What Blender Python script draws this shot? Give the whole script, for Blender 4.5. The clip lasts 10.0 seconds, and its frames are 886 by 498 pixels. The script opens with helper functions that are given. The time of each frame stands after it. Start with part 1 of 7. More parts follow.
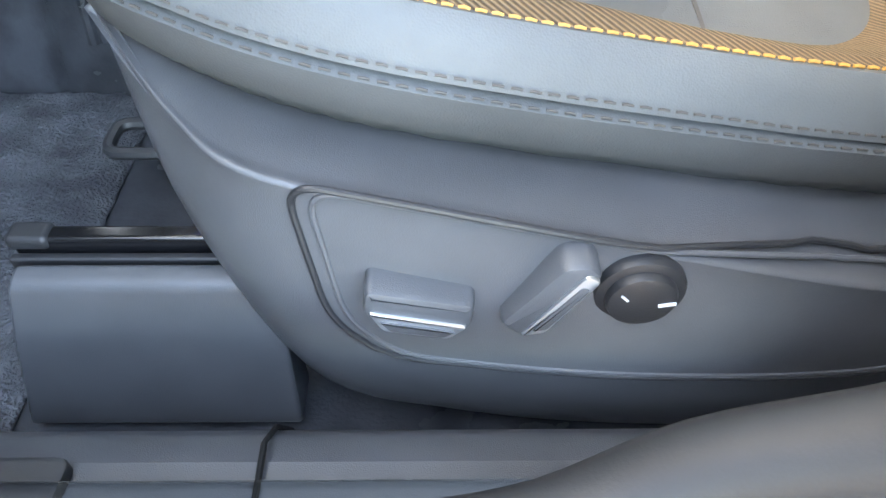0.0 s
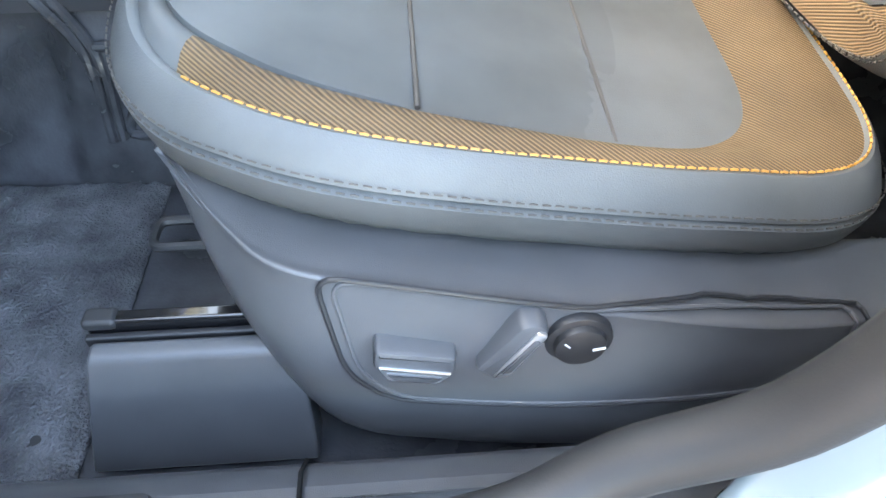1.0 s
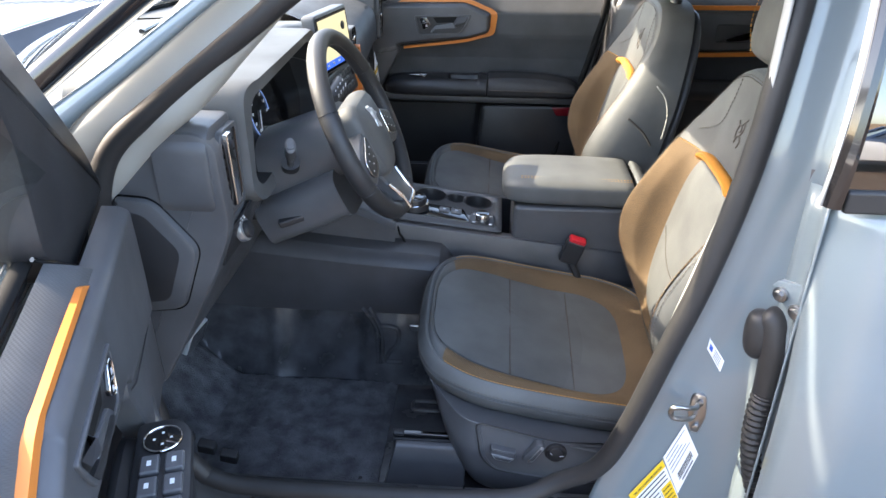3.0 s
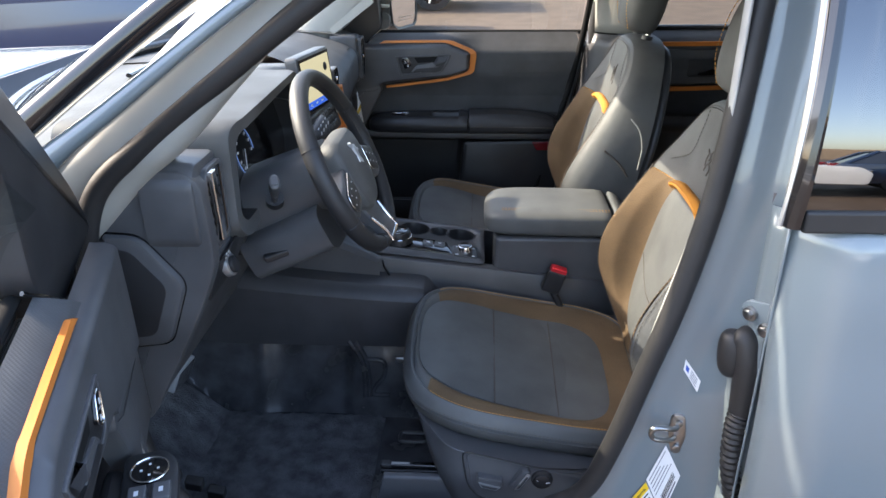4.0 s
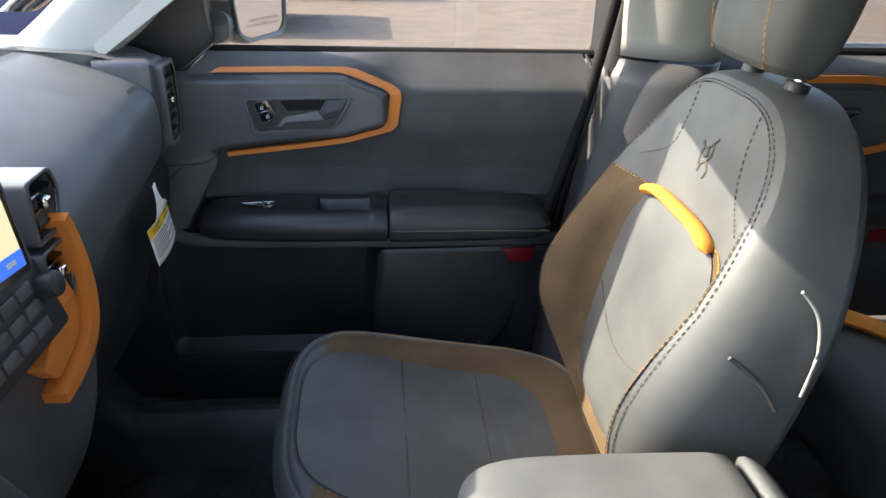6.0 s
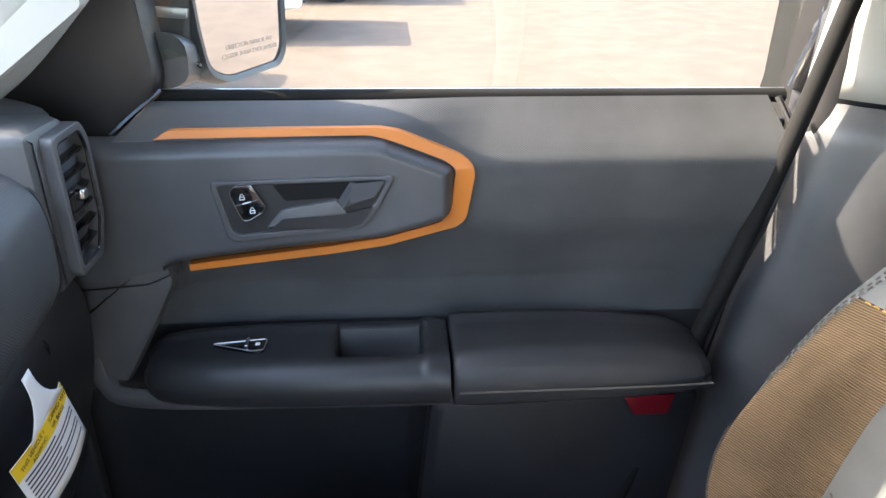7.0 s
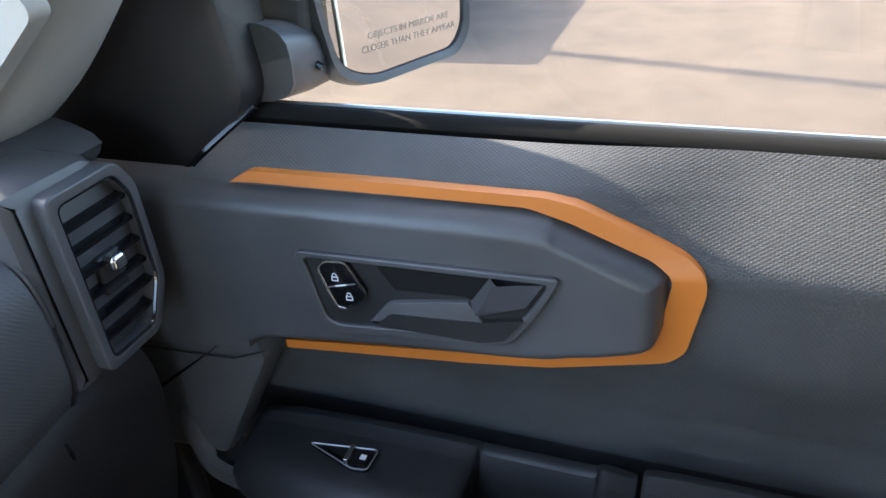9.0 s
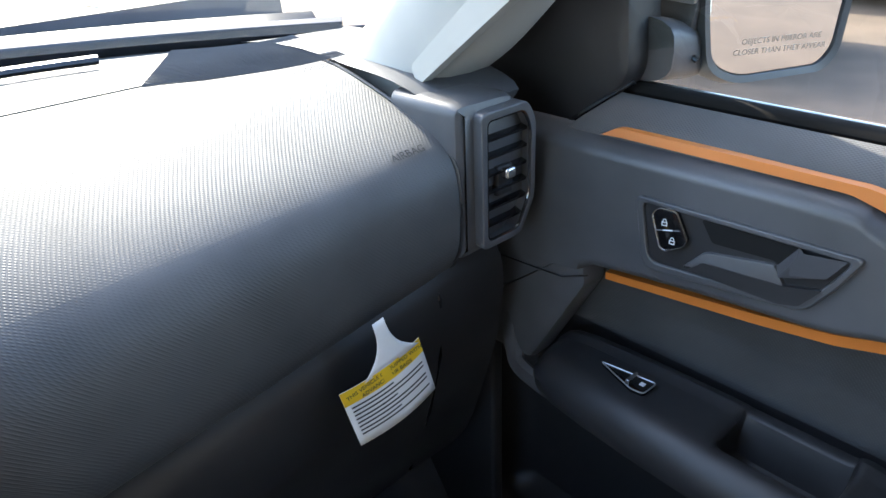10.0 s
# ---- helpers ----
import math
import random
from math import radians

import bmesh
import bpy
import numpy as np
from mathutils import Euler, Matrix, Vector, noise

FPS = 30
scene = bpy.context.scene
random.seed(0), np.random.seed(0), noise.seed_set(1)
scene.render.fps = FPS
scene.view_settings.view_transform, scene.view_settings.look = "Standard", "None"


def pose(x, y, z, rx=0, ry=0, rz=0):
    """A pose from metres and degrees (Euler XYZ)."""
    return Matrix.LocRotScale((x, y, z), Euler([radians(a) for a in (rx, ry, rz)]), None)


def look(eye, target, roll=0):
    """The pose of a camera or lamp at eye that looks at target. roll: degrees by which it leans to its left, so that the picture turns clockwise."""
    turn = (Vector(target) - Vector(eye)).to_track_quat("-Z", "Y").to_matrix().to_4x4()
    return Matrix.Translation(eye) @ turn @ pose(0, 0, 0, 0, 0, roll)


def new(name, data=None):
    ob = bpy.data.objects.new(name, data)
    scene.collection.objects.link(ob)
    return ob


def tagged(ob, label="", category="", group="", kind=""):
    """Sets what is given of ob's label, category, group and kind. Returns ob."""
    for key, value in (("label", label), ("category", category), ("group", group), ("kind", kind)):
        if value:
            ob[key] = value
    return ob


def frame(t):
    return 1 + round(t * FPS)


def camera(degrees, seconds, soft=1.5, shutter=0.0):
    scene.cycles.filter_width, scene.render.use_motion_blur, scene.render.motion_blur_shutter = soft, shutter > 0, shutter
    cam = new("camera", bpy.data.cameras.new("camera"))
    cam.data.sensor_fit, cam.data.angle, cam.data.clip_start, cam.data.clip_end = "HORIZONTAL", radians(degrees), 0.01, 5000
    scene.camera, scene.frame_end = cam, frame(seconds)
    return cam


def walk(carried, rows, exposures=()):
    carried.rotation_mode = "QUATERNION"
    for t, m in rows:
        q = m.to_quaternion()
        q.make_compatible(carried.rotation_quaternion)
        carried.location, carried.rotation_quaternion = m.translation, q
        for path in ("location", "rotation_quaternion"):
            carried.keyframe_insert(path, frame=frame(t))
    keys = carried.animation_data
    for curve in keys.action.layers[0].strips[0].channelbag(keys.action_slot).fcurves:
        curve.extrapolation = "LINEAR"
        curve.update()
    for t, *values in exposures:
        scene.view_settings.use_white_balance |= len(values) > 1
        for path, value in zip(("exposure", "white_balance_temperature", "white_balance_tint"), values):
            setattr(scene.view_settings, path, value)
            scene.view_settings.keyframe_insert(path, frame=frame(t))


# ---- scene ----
cam = camera(64.3, 10.0)
PATH = [
    (0, (0.15, -0.835, 0.805), (0.173, 0.526, -0.66), 0.6),
    (0.5, (0.146, -0.845, 0.816), (0.281, 0.504, -0.654), 1.3),
    (1, (0.14, -0.896, 0.897), (0.248, 0.538, -0.493), 0.1),
    (1.5, (0.122, -1.087, 1.124), (0.153, 0.469, -0.132), -0.6),
    (2, (0.132, -1.312, 1.349), (0.084, 0.32, 0.194), -0.3),
    (2.5, (0.142, -1.495, 1.471), (0.022, 0.212, 0.435), -0.2),
    (3, (0.105, -1.657, 1.542), (-0.031, 0.102, 0.6), 0.1),
    (3.2, (0.119, -1.701, 1.542), (-0.021, 0.091, 0.665), 0.3),
    (4.3, (0.121, -1.67, 1.545), (0.032, 0.14, 0.699), -1.3),
    (4.5, (0.134, -1.607, 1.539), (0.067, 0.202, 0.69), -1.3),
    (5, (0.18, -1.251, 1.508), (0.177, 0.555, 0.65), -1.1),
    (5.5, (0.14, -0.877, 1.492), (0.221, 0.924, 0.626), -0.1),
    (5.7, (0.079, -0.708, 1.462), (0.222, 1.086, 0.591), 0.8),
    (6.8, (0.024, -0.084, 1.401), (0.235, 1.701, 0.525), 2.3),
    (7, (0.009, 0.035, 1.381), (0.15, 1.83, 0.511), 0.7),
    (7.5, (0.074, 0.31, 1.377), (-0.112, 2.05, 0.408), -5.1),
    (8, (0.061, 0.418, 1.382), (-0.268, 2.092, 0.339), -6.9),
    (8.5, (0.069, 0.413, 1.377), (-0.359, 2.05, 0.311), -6.0),
    (9, (0.078, 0.365, 1.378), (-0.552, 1.955, 0.34), -4.5),
    (9.5, (0.107, 0.282, 1.389), (-0.868, 1.723, 0.401), -3.7),
    (10, (0.135, 0.214, 1.387), (-1.185, 1.385, 0.446), -2.6),
]
EXPOSURES = [(0.0, 5.15, 7900, 8), (1.0, 5.2, 7600, 8), (1.5, 5.1, 7100, 11), (2.0, 4.6, 7000, 12), (2.5, 4.2, 7000, 13), (3.0, 3.4, 6900, 14), (3.2, 3.15, 6900, 14), (4.5, 2.8, 6600, 14),
             (5.5, 2.9, 6600, 13), (7.0, 4.0, 6900, 13), (8.0, 3.85, 6900, 13), (9.0, 3.6, 6500, 12), (10.0, 3.6, 6400, 11)]
walk(cam, [(t, look(eye, target, roll)) for t, eye, target, roll in PATH], EXPOSURES)

# ---- world and sun ----
SUN_DIR = Vector((0.96, -0.22, -0.70)).normalized()      # the way the light travels
world = bpy.data.worlds.new("sky")
scene.world = world
world.use_nodes = True
_n, _l = world.node_tree.nodes, world.node_tree.links
sky = _n.new("ShaderNodeTexSky")
sky.sky_type = "NISHITA"
sky.sun_disc = False
sky.sun_elevation = math.asin(-SUN_DIR.z)
sky.sun_rotation = math.atan2(-SUN_DIR.x, -SUN_DIR.y)
sky.air_density, sky.dust_density, sky.ozone_density = 1.0, 2.2, 0.9
_l.new(sky.outputs[0], _n["Background"].inputs[0])
_n["Background"].inputs[1].default_value = 0.15
sun_data = bpy.data.lights.new("sun", "SUN")
sun_data.energy, sun_data.angle, sun_data.color = 1.9, radians(0.5), (1.0, 0.90, 0.74)
sun = new("sun", sun_data)
sun.matrix_world = look((0, 0, 30), Vector((0, 0, 30)) + SUN_DIR)


# ---- materials ----
def material(name, color, rough=0.5, metal=0.0, vary=0.12, vary_scale=9.0, grain=900.0, bump=0.1, depth=0.001,
             coat=0.0, tint=None, pattern=None, spec=0.5):
    m = bpy.data.materials.new(name)
    m.use_nodes = True
    n, l = m.node_tree.nodes, m.node_tree.links
    b = n["Principled BSDF"]
    b.inputs["Roughness"].default_value, b.inputs["Metallic"].default_value = rough, metal
    b.inputs["Coat Weight"].default_value, b.inputs["Coat Roughness"].default_value = coat, 0.04
    b.inputs["Specular IOR Level"].default_value = spec
    co = n.new("ShaderNodeTexCoord")
    big = n.new("ShaderNodeTexNoise")
    big.inputs["Scale"].default_value, big.inputs["Detail"].default_value = vary_scale, 6
    l.new(co.outputs["Object"], big.inputs["Vector"])
    mix = n.new("ShaderNodeMix")
    mix.data_type = "RGBA"
    other = tint or [max(0.0, c * (1 - 2.2 * vary)) for c in color]
    mix.inputs[6].default_value = (*[min(1.0, c * (1 + vary)) for c in color], 1)
    mix.inputs[7].default_value = (*other, 1)
    ramp = n.new("ShaderNodeMapRange")
    ramp.inputs[1].default_value, ramp.inputs[2].default_value = 0.35, 0.7
    l.new(big.outputs[0], ramp.inputs[0])
    l.new(ramp.outputs[0], mix.inputs[0])
    colour = mix.outputs[2]
    if bump:
        fine = n.new("ShaderNodeTexVoronoi" if pattern == "leather" else "ShaderNodeTexNoise")
        fine.inputs["Scale"].default_value = grain
        if pattern != "leather":
            fine.inputs["Detail"].default_value = 3
        l.new(co.outputs["Object"], fine.inputs["Vector"])
        height = fine.outputs[0]
        if pattern in ("weave", "pyramid"):
            waves = []
            for way in ((1, 1, 1), (1, -1, -1)) if pattern == "pyramid" else ((0.9, 0.55, 1),):
                dot = n.new("ShaderNodeVectorMath")
                dot.operation = "DOT_PRODUCT"
                dot.inputs[1].default_value = way
                l.new(co.outputs["Object"], dot.inputs[0])
                turn = n.new("ShaderNodeMath")
                turn.operation = "MULTIPLY"
                turn.inputs[1].default_value = grain
                l.new(dot.outputs["Value"], turn.inputs[0])
                wave = n.new("ShaderNodeMath")
                wave.operation = "SINE"
                l.new(turn.outputs[0], wave.inputs[0])
                fac = n.new("ShaderNodeMapRange")
                fac.inputs[1].default_value = -1.0
                l.new(wave.outputs[0], fac.inputs[0])
                waves.append(fac.outputs[0])
            height = waves[0]
            for w in waves[1:]:
                add = n.new("ShaderNodeMath")
                add.operation = "MULTIPLY"
                l.new(height, add.inputs[0]), l.new(w, add.inputs[1])
                height = add.outputs[0]
            if pattern == "weave":
                dark = n.new("ShaderNodeMix")
                dark.data_type, dark.blend_type = "RGBA", "MULTIPLY"
                dark.inputs[0].default_value = 0.75
                l.new(colour, dark.inputs[6]), l.new(height, dark.inputs[7])
                colour = dark.outputs[2]
        bp = n.new("ShaderNodeBump")
        bp.inputs["Strength"].default_value, bp.inputs["Distance"].default_value = bump, depth
        l.new(height, bp.inputs["Height"])
        l.new(bp.outputs[0], b.inputs["Normal"])
        rr = n.new("ShaderNodeMapRange")
        rr.inputs[3].default_value, rr.inputs[4].default_value = max(0.02, rough - 0.07), min(1, rough + 0.07)
        l.new(big.outputs[0], rr.inputs[0])
        l.new(rr.outputs[0], b.inputs["Roughness"])
    l.new(colour, b.inputs["Base Color"])
    return m


PLASTIC = material("grained charcoal plastic", (0.082, 0.083, 0.088), 0.36, grain=1500, bump=0.25, depth=0.0004, pattern="leather")
PLASTIC_MID = material("grained dark plastic", (0.050, 0.050, 0.055), 0.42, grain=1500, bump=0.25, depth=0.0004, pattern="leather")
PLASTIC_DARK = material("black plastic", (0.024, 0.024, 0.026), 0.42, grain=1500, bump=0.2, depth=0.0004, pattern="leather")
GLOSS_BLACK = material("gloss black", (0.008, 0.008, 0.009), 0.12, bump=0.0, coat=0.5)
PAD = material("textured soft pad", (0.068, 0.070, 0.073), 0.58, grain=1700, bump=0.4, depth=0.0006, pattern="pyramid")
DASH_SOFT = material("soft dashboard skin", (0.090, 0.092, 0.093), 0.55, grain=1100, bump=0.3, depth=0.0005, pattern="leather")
LEATHER_BLACK = material("black leather", (0.028, 0.028, 0.030), 0.5, grain=1000, bump=0.35, depth=0.0004, pattern="leather")
LEATHER = material("slate leather", (0.098, 0.102, 0.102), 0.56, grain=1000, bump=0.35, depth=0.0004, pattern="leather")
INSERT = material("slate seat insert", (0.092, 0.096, 0.096), 0.62, grain=2200, bump=0.4, depth=0.0004)
WEAVE = material("copper woven fabric", (0.21, 0.130, 0.063), 0.72, grain=2000, bump=0.8, depth=0.0008, pattern="weave")
ORANGE = material("copper orange trim", (0.60, 0.185, 0.030), 0.42, vary=0.04, grain=900, bump=0.08, depth=0.0003)
TAB = material("amber fabric", (0.62, 0.25, 0.03), 0.6, vary=0.05, grain=2500, bump=0.3, depth=0.0004)
THREAD = material("amber thread", (0.55, 0.27, 0.06), 0.6, bump=0.0, vary=0.1)
THREAD_DARK = material("grey thread", (0.075, 0.066, 0.058), 0.7, bump=0.0)
PAINT = material("pale blue-grey body paint", (0.170, 0.206, 0.222), 0.25, vary=0.02, vary_scale=3, bump=0.0, coat=1.0)
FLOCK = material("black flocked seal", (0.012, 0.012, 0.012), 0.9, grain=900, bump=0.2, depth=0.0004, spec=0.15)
RUBBER = material("black rubber seal", (0.023, 0.022, 0.022), 0.55, grain=600, bump=0.2, depth=0.0005)
PILLAR_CLOTH = material("pale grey pillar trim", (0.36, 0.36, 0.335), 0.7, vary=0.03, grain=1800, bump=0.2, depth=0.0003)
CARPET = material("charcoal carpet", (0.062, 0.063, 0.069), 0.95, vary=0.3, vary_scale=24, grain=330, bump=1.0, depth=0.010, tint=(0.20, 0.203, 0.213))
LINER = material("moulded black rubber floor", (0.055, 0.056, 0.062), 0.26, vary=0.3, vary_scale=14, grain=300, bump=0.3, depth=0.0015)
CHROME = material("satin chrome", (0.75, 0.75, 0.76), 0.16, 1.0, vary=0.03, bump=0.0)
SILVER = material("silver paint", (0.55, 0.56, 0.57), 0.32, 0.8, vary=0.03, bump=0.0)
SILVER_PALE = material("pale satin silver", (0.55, 0.56, 0.58), 0.35, 0.25, vary=0.03, bump=0.0)
STEEL = material("bare steel", (0.42, 0.42, 0.42), 0.3, 1.0, vary=0.1, grain=200, bump=0.1)
RED = material("red plastic", (0.60, 0.02, 0.03), 0.35, vary=0.03, bump=0.0)
RED_DARK = material("dark red reflector", (0.20, 0.008, 0.015), 0.2, vary=0.03, bump=0.0)
PAPER = material("white paper", (0.80, 0.80, 0.80), 0.6, vary=0.02, bump=0.0)
PRINT_GREY = material("grey print", (0.16, 0.17, 0.20), 0.7, vary=0.02, bump=0.0)
PAPER_YELLOW = material("yellow print", (0.85, 0.55, 0.02), 0.6, vary=0.02, bump=0.0)
INK = material("black print", (0.03, 0.03, 0.035), 0.6, vary=0.02, bump=0.0)
BLUE_INK = material("blue print", (0.03, 0.10, 0.45), 0.5, vary=0.02, bump=0.0)
CONCRETE = material("sunlit tan concrete", (0.080, 0.054, 0.035), 0.9, vary=0.09, vary_scale=2.5, grain=60, bump=0.25, depth=0.004)
MIRROR = material("mirror", (0.85, 0.86, 0.87), 0.01, 1.0, vary=0.0, bump=0.0)
TYRE = material("tyre rubber", (0.02, 0.02, 0.021), 0.7, grain=120, bump=0.4, depth=0.003)
WHITE_MARK = material("white marking", (0.75, 0.76, 0.78), 0.5, vary=0.02, bump=0.0)


def glass_material(name, tint=(1, 1, 1), rough=0.0, sheen=0.06):
    m = bpy.data.materials.new(name)
    m.use_nodes = True
    n, l = m.node_tree.nodes, m.node_tree.links
    n.remove(n["Principled BSDF"])
    clear, gloss, mix, fr = n.new("ShaderNodeBsdfTransparent"), n.new("ShaderNodeBsdfGlossy"), n.new("ShaderNodeMixShader"), n.new("ShaderNodeLayerWeight")
    steep, base = n.new("ShaderNodeMath"), n.new("ShaderNodeMath")
    clear.inputs[0].default_value = (*tint, 1)
    gloss.inputs["Roughness"].default_value = rough
    fr.inputs[0].default_value = 0.5
    steep.operation, base.operation = "POWER", "MULTIPLY_ADD"
    steep.inputs[1].default_value = 5.0
    base.inputs[1].default_value, base.inputs[2].default_value = 0.75, sheen
    l.new(fr.outputs["Facing"], steep.inputs[0]), l.new(steep.outputs[0], base.inputs[0])
    l.new(base.outputs[0], mix.inputs[0]), l.new(clear.outputs[0], mix.inputs[1]), l.new(gloss.outputs[0], mix.inputs[2])
    l.new(mix.outputs[0], n["Material Output"].inputs[0])
    return m


GLASS = glass_material("clear glass", (0.80, 0.84, 0.82))
GLASS_DARK = glass_material("tinted glass", (0.03, 0.032, 0.035), sheen=0.20)


# ---- mesh helpers ----
def thing(name, base, label, category, group="", kind=""):
    ob = new(name)
    ob.empty_display_size = 0.05
    ob.location = base
    return tagged(ob, label, category, group, kind)


def part(name, bm, mat, parent=None, label="", smooth=True, subsurf=0, solid=0.0, bevel=0.0):
    """Links a bmesh in world metres as one mesh object under parent."""
    bmesh.ops.remove_doubles(bm, verts=bm.verts, dist=1e-6)
    bmesh.ops.recalc_face_normals(bm, faces=bm.faces)
    me = bpy.data.meshes.new(name)
    bm.to_mesh(me)
    bm.free()
    for p in me.polygons:
        p.use_smooth = smooth
    if smooth:
        me.set_sharp_from_angle(angle=radians(38))
    me.materials.append(mat)
    ob = new(name, me)
    if parent is not None:
        ob.parent = parent
        root = parent
        while root.parent:
            root = root.parent
        ob.matrix_parent_inverse = Matrix.Translation(-root.location)if parent is root else Matrix.Identity(4)
    if bevel:
        mod = ob.modifiers.new("bevel", "BEVEL")
        mod.width, mod.segments, mod.limit_method, mod.angle_limit = bevel, 3, "ANGLE", radians(40)
        mod.harden_normals = True
    if subsurf:
        mod = ob.modifiers.new("smooth", "SUBSURF")
        mod.levels = mod.render_levels = subsurf
    if solid:
        mod = ob.modifiers.new("thickness", "SOLIDIFY")
        mod.thickness, mod.offset = solid, -1
    if label:
        tagged(ob, label)
    return ob


def structure(name, bm, mat, label, category, **kw):
    return tagged(part(name, bm, mat, None, "", **kw), label, category, kind="structure")


def grid(f, nu, nv, wrap_u=False, wrap_v=False):
    bm = bmesh.new()
    rows = [[bm.verts.new(f(i / (nu if wrap_u else nu - 1), j / (nv if wrap_v else nv - 1))) for j in range(nv)] for i in range(nu)]
    for i in range(nu if wrap_u else nu - 1):
        for j in range(nv if wrap_v else nv - 1):
            a, b = rows[i], rows[(i + 1) % nu]
            bm.faces.new((a[j], a[(j + 1) % nv], b[(j + 1) % nv], b[j]))
    return bm


def loft(rings, cap=True, closed=True):
    bm = bmesh.new()
    rows = [[bm.verts.new(p) for p in r] for r in rings]
    k = len(rows[0])
    for a, b in zip(rows, rows[1:]):
        for j in range(k if closed else k - 1):
            bm.faces.new((a[j], a[(j + 1) % k], b[(j + 1) % k], b[j]))
    if cap:
        bm.faces.new(rows[0]), bm.faces.new(rows[-1])
    return bm


def box(c, s, m=None, bm=None):
    bm = bm or bmesh.new()
    made = bmesh.ops.create_cube(bm, size=1)["verts"]
    t = Matrix.Translation(c) @ (m or Matrix.Identity(4)) @ Matrix.Diagonal((*s, 1))
    bmesh.ops.transform(bm, matrix=t, verts=made)
    return bm


def rounded(pts, r, n=5):
    """A closed outline with its corners rounded by r (one radius, or one for each corner)."""
    out, k = [], len(pts)
    for i, p in enumerate(pts):
        p, a, b = Vector(p), Vector(pts[i - 1]), Vector(pts[(i + 1) % k])
        q = r[i] if isinstance(r, (list, tuple)) else r
        q = min(q, 0.45 * (a - p).length, 0.45 * (b - p).length)
        s, e = p + (a - p).normalized() * q, p + (b - p).normalized() * q
        for j in range(n + 1):
            t = j / n
            out.append(s * (1 - t) ** 2 + p * 2 * t * (1 - t) + e * t * t)
    return out


def prism(outline, place, d0, d1, edge=0.0, bm=None):
    """A plate: the outline (pairs) from depth d0 to d1, with a chamfered rim at d1. place(a, b, d) gives the point."""
    bm = bm or bmesh.new()
    pts = [Vector(p) for p in outline]
    turn = 1 if sum(a.x * b.y - b.x * a.y for a, b in zip(pts, pts[1:] + pts[:1])) > 0 else -1
    def inset(q):
        res = []
        k = len(pts)
        for i, p in enumerate(pts):
            t = (pts[(i + 1) % k] - pts[i - 1])
            nrm = Vector((-t.y, t.x)).normalized() if t.length else Vector((0, 0))
            res.append(p + nrm * q * turn)
        return res
    s = 1 if d1 > d0 else -1
    layers = [(pts, d0)]
    if edge:
        layers += [(pts, d1 - s * edge), (inset(edge * 0.3), d1 - s * edge * 0.3), (inset(edge), d1)]
    else:
        layers += [(pts, d1)]
    rows = [[bm.verts.new(place(p.x, p.y, d)) for p in ps] for ps, d in layers]
    k = len(pts)
    for a, b in zip(rows, rows[1:]):
        for j in range(k):
            bm.faces.new((a[j], a[(j + 1) % k], b[(j + 1) % k], b[j]))
    bm.faces.new(rows[0]), bm.faces.new(rows[-1])
    return bm


def frame_ring(outer, inner, place, d0, d1, bm=None):
    """A flat frame between two outlines with the same number of points."""
    bm = bm or bmesh.new()
    k = len(outer)
    rows = [[bm.verts.new(place(*p, d)) for p in ps] for ps, d in ((outer, d0), (outer, d1), (inner, d1), (inner, d0))]
    for a, b in zip(rows, rows[1:]):
        for j in range(k):
            bm.faces.new((a[j], a[(j + 1) % k], b[(j + 1) % k], b[j]))
    return bm


def spline(pts, n):
    """n points along a smooth curve through pts."""
    pts = [Vector(p) for p in pts]
    out = []
    for i in range(n):
        u = i / (n - 1) * (len(pts) - 1)
        k = min(int(u), len(pts) - 2)
        t = u - k
        a, b, c, d = pts[max(k - 1, 0)], pts[k], pts[k + 1], pts[min(k + 2, len(pts) - 1)]
        out.append(0.5 * ((2 * b) + (c - a) * t + (2 * a - 5 * b + 4 * c - d) * t * t + (3 * b - a - 3 * c + d) * t ** 3))
    return out


def tube(pts, r, seg=8, closed=False, flat=1.0, bm=None, up=(0, 0, 1)):
    """A tube round a path; flat squeezes it along the path's side. r may be a function of the way along."""
    bm = bm or bmesh.new()
    pts = [Vector(p) for p in pts]
    k, rows = len(pts), []
    for i, p in enumerate(pts):
        a = pts[i - 1] if i or closed else p
        b = pts[(i + 1) % k] if i < k - 1 or closed else p
        t = (b - a).normalized()
        s = t.cross(Vector(up))
        s = s.normalized() if s.length > 1e-4 else t.orthogonal().normalized()
        u = s.cross(t)
        q = r(i / (k - 1)) if callable(r) else r
        rows.append([bm.verts.new(p + (s * math.cos(2 * math.pi * j / seg) * flat + u * math.sin(2 * math.pi * j / seg)) * q) for j in range(seg)])
    for i in range(k if closed else k - 1):
        a, b = rows[i], rows[(i + 1) % k]
        for j in range(seg):
            bm.faces.new((a[j], a[(j + 1) % seg], b[(j + 1) % seg], b[j]))
    if not closed:
        bm.faces.new(rows[0]), bm.faces.new(rows[-1])
    return bm


